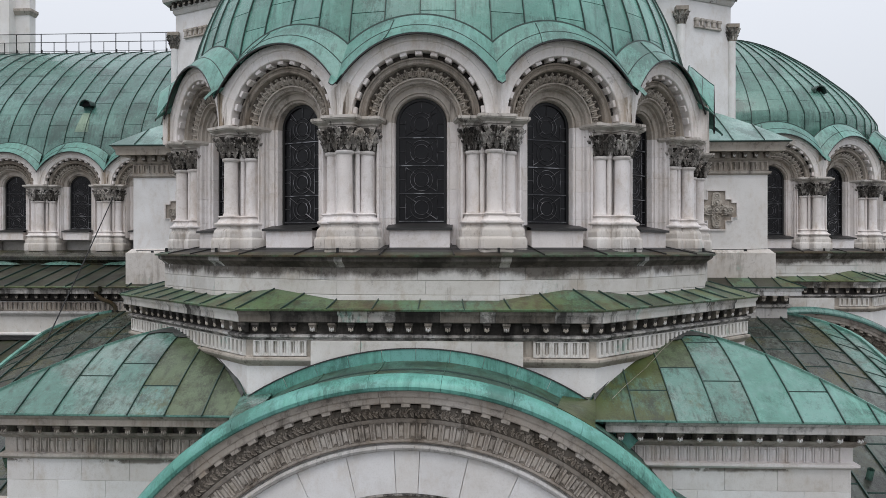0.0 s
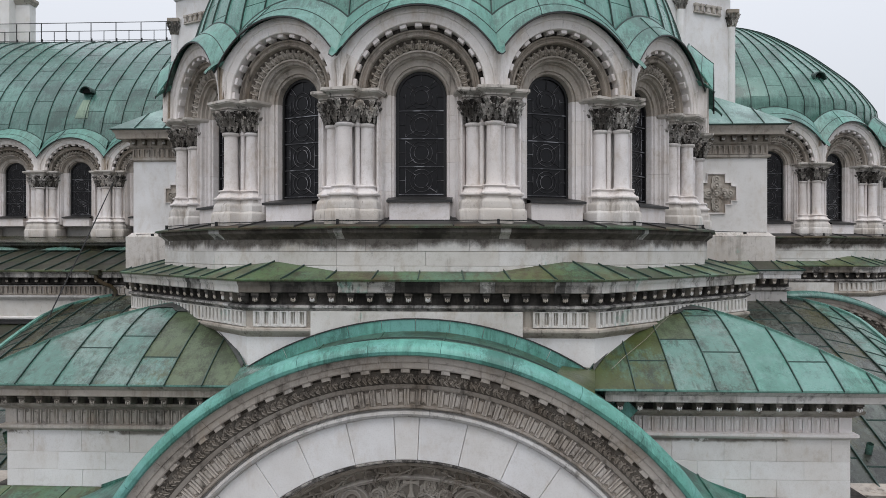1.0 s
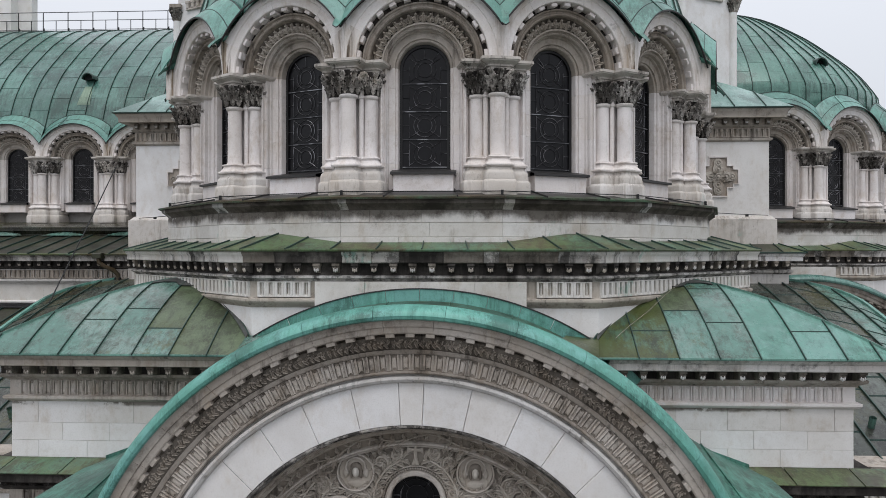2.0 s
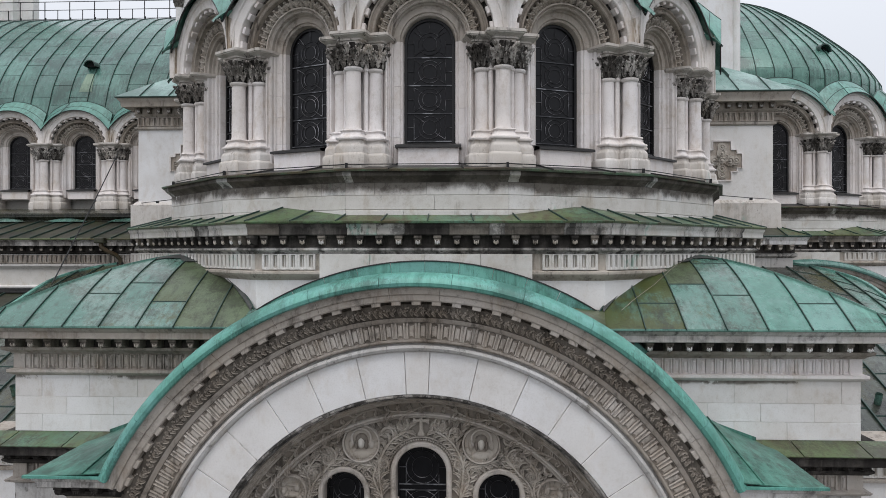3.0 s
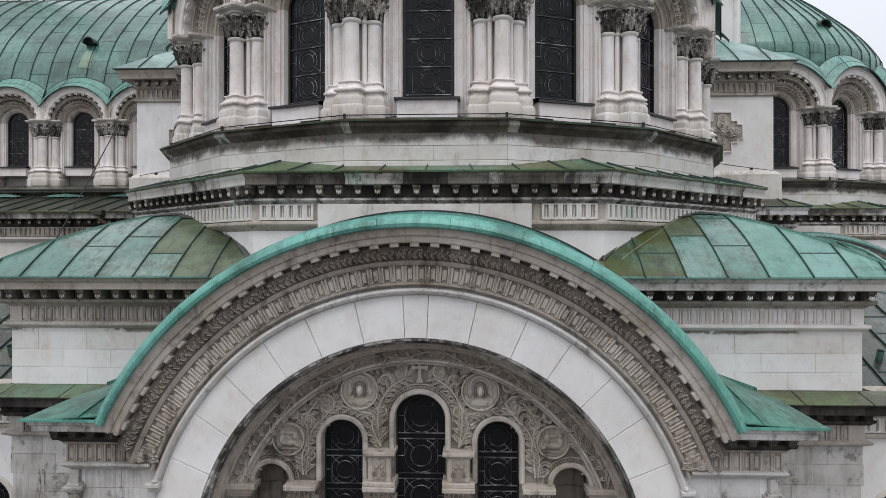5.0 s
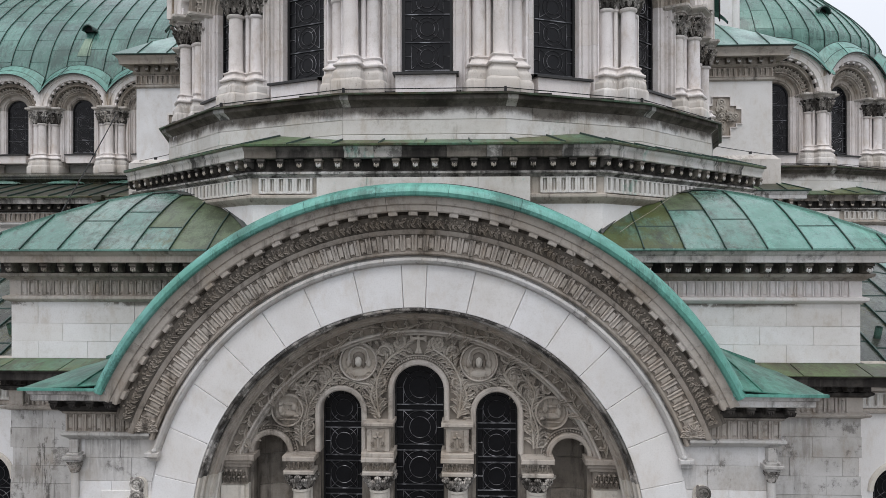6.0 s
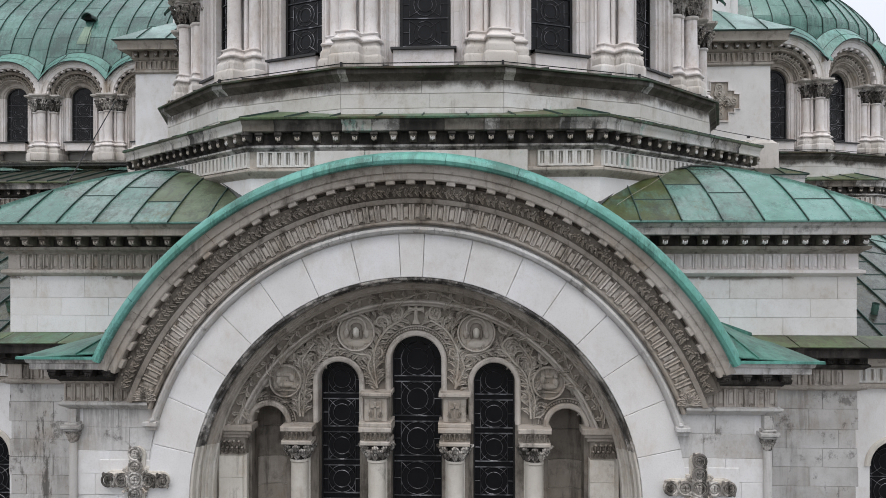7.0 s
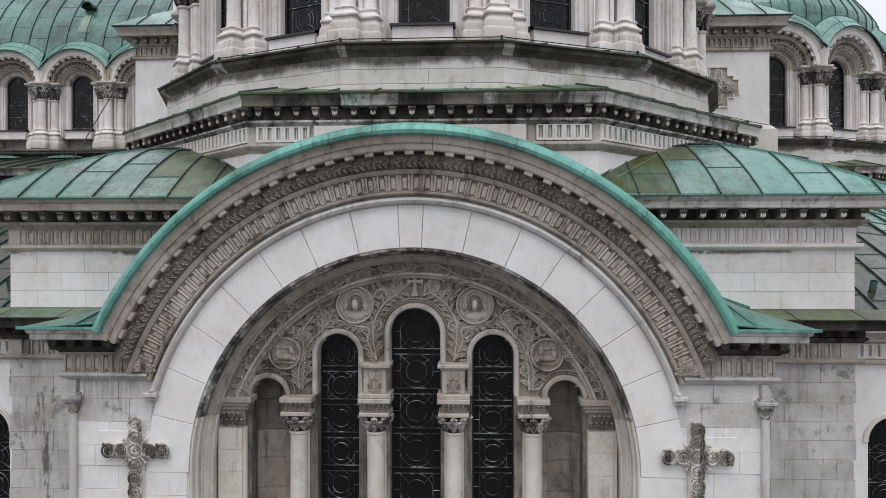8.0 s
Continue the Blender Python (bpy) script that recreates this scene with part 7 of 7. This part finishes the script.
            lump(bm, arm @ Matrix.Translation((0, 0, z)) @ Matrix.Diagonal((0.05, 0.05, 0.05, 1)), 6, 4)
        for e in (-45, 0):
            leaf(bm, arm @ pose(0, 0.03, 0, 0, e, 0) @ Matrix.Translation((0, 0, 0.06)), 0.15, 0.26, 0.09)
    tube(bm, [(cx + 0.12 * math.cos(math.pi * k / 8), 29.6, cz + 0.12 * math.sin(math.pi * k / 8)) for k in range(16)], 0.025, 5, True)
    lump(bm, Matrix.Translation((cx, 29.61, cz)) @ Matrix.Diagonal((0.07, 0.06, 0.07, 1)), 8, 5)
    part("carved_leaf_work", bm, STONE_RELIEF, cr)

# ---- lower roofs and walls behind the side blocks ----
for s in SIDE:
    low = thing("lower_roof", (s * 12, 22, 19.5), "dull grey-green domed sheet roof behind the block", "roof", "lower roofs")
    XO, XI, Y0, YT, Z0, ZT = 15.1, 8.6, 18.1, 30.0, 19.2, 23.5
    fold = lambda q: 1 - (1 - q) ** 1.3
    verge = lambda q: XO - 2.0 * max(0.0, (q - 0.72) / 0.28) ** 2

    def back(x, v):
        lim = min(1.0, 0.72 + 0.28 * math.sqrt(max(0.0, (XO - x) / 2.0)))
        q = v * lim
        return (s * x, Y0 + (YT - Y0) * q, Z0 + (ZT - Z0) * fold(q))

    xs = [XI, 9.5, 10.4, 11.3, 12.2, 13.1, 14.0, 14.6, XO - 0.02]
    for i, (x0, x1) in enumerate(zip(xs, xs[1:])):
        c = [0.0] + [(k + 0.25 * ((i * 7 + k * 3) % 4)) / 10 for k in range(1, 9)] + [1.0]
        for v0, v1 in zip(c, c[1:]):
            bm = bmesh.new()
            surface(bm, back, x0 + 0.008, x1 - 0.008, v0 + 0.003, v1 - 0.003, 2, 4)
            part("roof_sheet", bm, COPPER_DULL if s < 0 and i > 5 else COPPER_ASH if i < 6 else COPPER_GREY, low)
        for v in c[1:-1]:
            bm = bmesh.new()
            seam(bm, [back(x0 + (x1 - x0) * k / 2, v) for k in range(3)], 0.03, 0.02)
            part("cross_seam", bm, COPPER_EDGE, low)
    for x in xs[1:-1]:
        bm = bmesh.new()
        seam(bm, [back(x, v / 12) for v in range(13)], 0.05, 0.06)
        part("seam", bm, COPPER_EDGE, low)
    bm = bmesh.new()
    seam(bm, [(s * verge(q), Y0 + (YT - Y0) * q, Z0 + (ZT - Z0) * fold(q)) for q in [k / 24 for k in range(25)]], 0.16, 0.07)
    part("verge_seam", bm, COPPER_HIP, low)
    bm = bmesh.new()
    surface(bm, lambda q, v: (s * (verge(q) + 0.08 + 0.5 * v), Y0 + (YT - Y0) * q, Z0 + (ZT - Z0) * fold(q) - 0.02 - 3.0 * v), 0, 1, 0, 1, 20, 3)
    part("outer_slope", bm, COPPER_DULL, low)
    bm = bmesh.new()
    tube(bm, [back(11.65, 0.14), tuple(Vector(back(11.65, 0.14)) + Vector((0, -0.1, 0.28)))], 0.09, 10)
    part("vent_pipe", bm, COPPER_GREY, low)

    outw = thing("outer_wall", (s * 13, 20, 0), "pale limestone outer wall with an arched window", "building", "outer walls")
    wx = s * 11.6
    bm = bmesh.new()
    xa, xb = sorted((s * 9.7, s * 17))
    plate(bm, [[(xa, 0), (xb, 0), (xb, 19.2), (xa, 19.2)], arched(wx, 0.62, 16.3, 13.4)], 18.7, 19.3)
    part("wall", bm, STONE, outw, sharp=0)
    bm = bmesh.new()
    arch_sweep(bm, [(0.62, 18.75), (0.62, 18.66), (0.64, 18.64), (0.72, 18.64), (0.75, 18.67), (0.75, 18.72)], wx, 16.3, 0, 180, 24)
    part("arch_trim", bm, STONE_CREAM, outw)
    bm = bmesh.new()
    sweep(bm, [(s * 9.7, 18.7), (s * 17, 18.7)][::s], [(-0.02, 18.2), (0.12, 18.25), (0.14, 18.32), (0.03, 18.36), (0.03, 18.75), (0.15, 18.8), (0.15, 19.0), (0.5, 19.05), (0.52, 19.25), (0.6, 19.4), (-0.02, 19.5)])
    part("cornice", bm, STONE_WARM, outw)
    for i in range(8):
        hang("flute", flute_oct, outw, Matrix.Translation((s * (9.95 + 0.207 * i), 18.68, 18.37)))
    leaded_window("outer_window", wx, 0.6, 16.3, 13.4, 19.1, "dark leaded arched window in the outer wall", "outer windows", (0.33, 0.2), 0.75, (0.0,))

aisle = thing("aisle_roof", (-22, 27, 20), "brown tarnished sheet roof below the nave wall", "roof")
lean_to = lambda x, v: (x, 23.0 + 6.6 * v, 20.2 + 2.05 * v)
for i in range(20):
    bm = bmesh.new()
    surface(bm, lean_to, -13.0 - 0.9 * i - 0.89, -13.0 - 0.9 * i - 0.01, 0, 1, 1, 6)
    part("roof_sheet", bm, COPPER_BROWN, aisle)
    bm = bmesh.new()
    seam(bm, [lean_to(-13.0 - 0.9 * i, v / 6) for v in range(7)], 0.05, 0.06)
    part("seam", bm, COPPER_EDGE, aisle)
bm = bmesh.new()
sweep(bm, [(-45, 29.6), (-12.5, 29.6)], [(-0.05, 22.24), (0.2, 22.24), (0.2, 22.30), (0.03, 22.32), (0.03, 22.40), (-0.05, 22.40)])
part("flashing", bm, LEAD, aisle)
bm = bmesh.new()
sweep(bm, [(-45, 29.6), (-12.5, 29.6)], [(-0.05, 22.41), (0.06, 22.41), (0.1, 22.45), (0.1, 22.5), (0.04, 22.54), (-0.05, 22.54)])
part("string_course", bm, STONE, aisle)

# ---- wires ----
wire = thing("stay_cable", (-14, 28, 23), "thin black stay cable running down to the lower roof", "cable")
bm = bmesh.new()
tube(bm, [(-15.0, 32.2, 28.35), (-14.1, 28.2, 25.6), (-13.2, 24.1, 22.85)], 0.022, 6)
part("cable", bm, IRON, wire)
bm = bmesh.new()
s = 1
tube(bm, [tuple(Vector(slope_at(x, q)) + Vector((0, -0.02, 0.045))) for x, q in ((6.72, 0.97), (6.59, 0.84), (5.93, 0.6), (5.36, 0.4), (4.76, 0.24), (4.4, 0.14))], 0.0045, 5)
part("cord", bm, STONE_BROWN, hip, "thin pale cord over the copper")

# thin wires from the ledge to the pylons, with a clip each
for a, b in (((-12.72, 29.62, 25.94), (-9.3, 26.4, 25.95)), ((12.8, 29.62, 26.01), (9.3, 26.4, 25.98))):
    w = thing("conductor", a, "thin black conductor wire from the drum ledge to a pylon", "wire", "conductors")
    bm = bmesh.new()
    tube(bm, [tuple(Vector(a) + (Vector(b) - Vector(a)) * k / 6 - Vector((0, 0, 0.012 * math.sin(math.pi * k / 6)))) for k in range(7)], 0.014, 5)
    part("wire", bm, IRON, w)
    bm = bmesh.new()
    c = Vector(a) + (Vector(b) - Vector(a)) * 0.35
    box(bm, c.x - 0.05, c.x + 0.05, c.y - 0.04, c.y + 0.04, c.z - 0.09, c.z + 0.0)
    part("clip", bm, IRON, w)

# rainwater spout at the end of the nave cornice
spout = thing("rain_spout", (-13.9, 29.0, 24.4), "battered green-brown rain spout under the nave cornice", "pipe")
bm = bmesh.new()
box(bm, -14.32, -13.92, 28.86, 29.2, 24.28, 24.5, None, 0.03)
part("hopper", bm, COPPER_BROWN, spout)
bm = bmesh.new()
tube(bm, [(-14.12, 29.03, 24.32), (-14.08, 29.03, 24.12), (-13.9, 29.12, 23.95), (-13.62, 29.3, 23.8), (-13.5, 29.42, 23.62), (-13.5, 29.44, 23.3)], 0.09, 8)
part("pipe", bm, COPPER_LIP, spout)
bm = bmesh.new()
tube(bm, [(-13.62, 29.4, 23.45), (-13.38, 29.4, 23.45)], 0.05, 6)
part("bracket", bm, IRON, spout)

# low block that links the two octagons, before the pylon
link = thing("link_block", (11, 29.5, 0), "grey limestone link block with a bracketed cornice and mossy eave", "building")
bm = bmesh.new()
box(bm, 8.5, 13.35, 29.0, 33, 0, 23.7)
part("wall", bm, STONE_DAMP, link, sharp=0)
path = [(8.5, 29.0), (13.35, 29.0), (13.35, 33)]
bm = bmesh.new()
sweep(bm, path, [(-0.2, 23.7), (0.03, 23.7), (0.12, 23.76), (0.14, 23.84), (0.05, 23.88), (-0.2, 23.88)])
part("bed_moulding", bm, STONE_STREAKED, link)
# same black ground: soot plus painted shade behind the brackets
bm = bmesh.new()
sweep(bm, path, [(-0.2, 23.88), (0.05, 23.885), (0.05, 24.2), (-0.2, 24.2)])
ground_l = part("bracket_ground", bm, STONE_SOOT_SHADE, link)
bm = bmesh.new()
sweep(bm, path, [(-0.2, 24.2), (0.36, 24.2), (0.38, 24.22), (0.38, 24.36), (0.43, 24.42), (0.45, 24.5), (-0.2, 24.5)])
part("corona", bm, STONE_TOP, link)
for i in range(11):
    hang("bracket", bracket_dark, ground_l, Matrix.Translation((13.15 - 0.42 * i, 28.96, 24.195)))
over = lambda x, v: (min(x, 13.85 - 0.7 * v), 28.52 + 1.0 * v, 24.53 + 0.34 * v)
for i in range(6):
    x1 = 13.85 - 0.9 * i
    bm = bmesh.new()
    surface(bm, over, x1 - 0.89, x1 - 0.01, 0, 1, 4, 3)
    part("eave_sheet", bm, COPPER_BROWN if i % 2 else COPPER_MOSS_STRIP, link)
    bm = bmesh.new()
    seam(bm, [over(x1, v / 3) for v in range(4)], 0.03, 0.04)
    part("seam", bm, COPPER_EDGE, link)
bm = bmesh.new()
surface(bm, lambda y, v: (13.85 - 0.7 * v, max(y, 28.52 + 1.0 * v), 24.53 + 0.34 * v), 28.52, 33, 0, 1, 8, 3)
part("end_sheet", bm, COPPER_BROWN, link)
bm = bmesh.new()
sweep(bm, path, [(0.42, 24.49), (0.5, 24.5), (0.51, 24.54), (0.42, 24.56)])
part("drip_edge", bm, COPPER_EDGE, link)
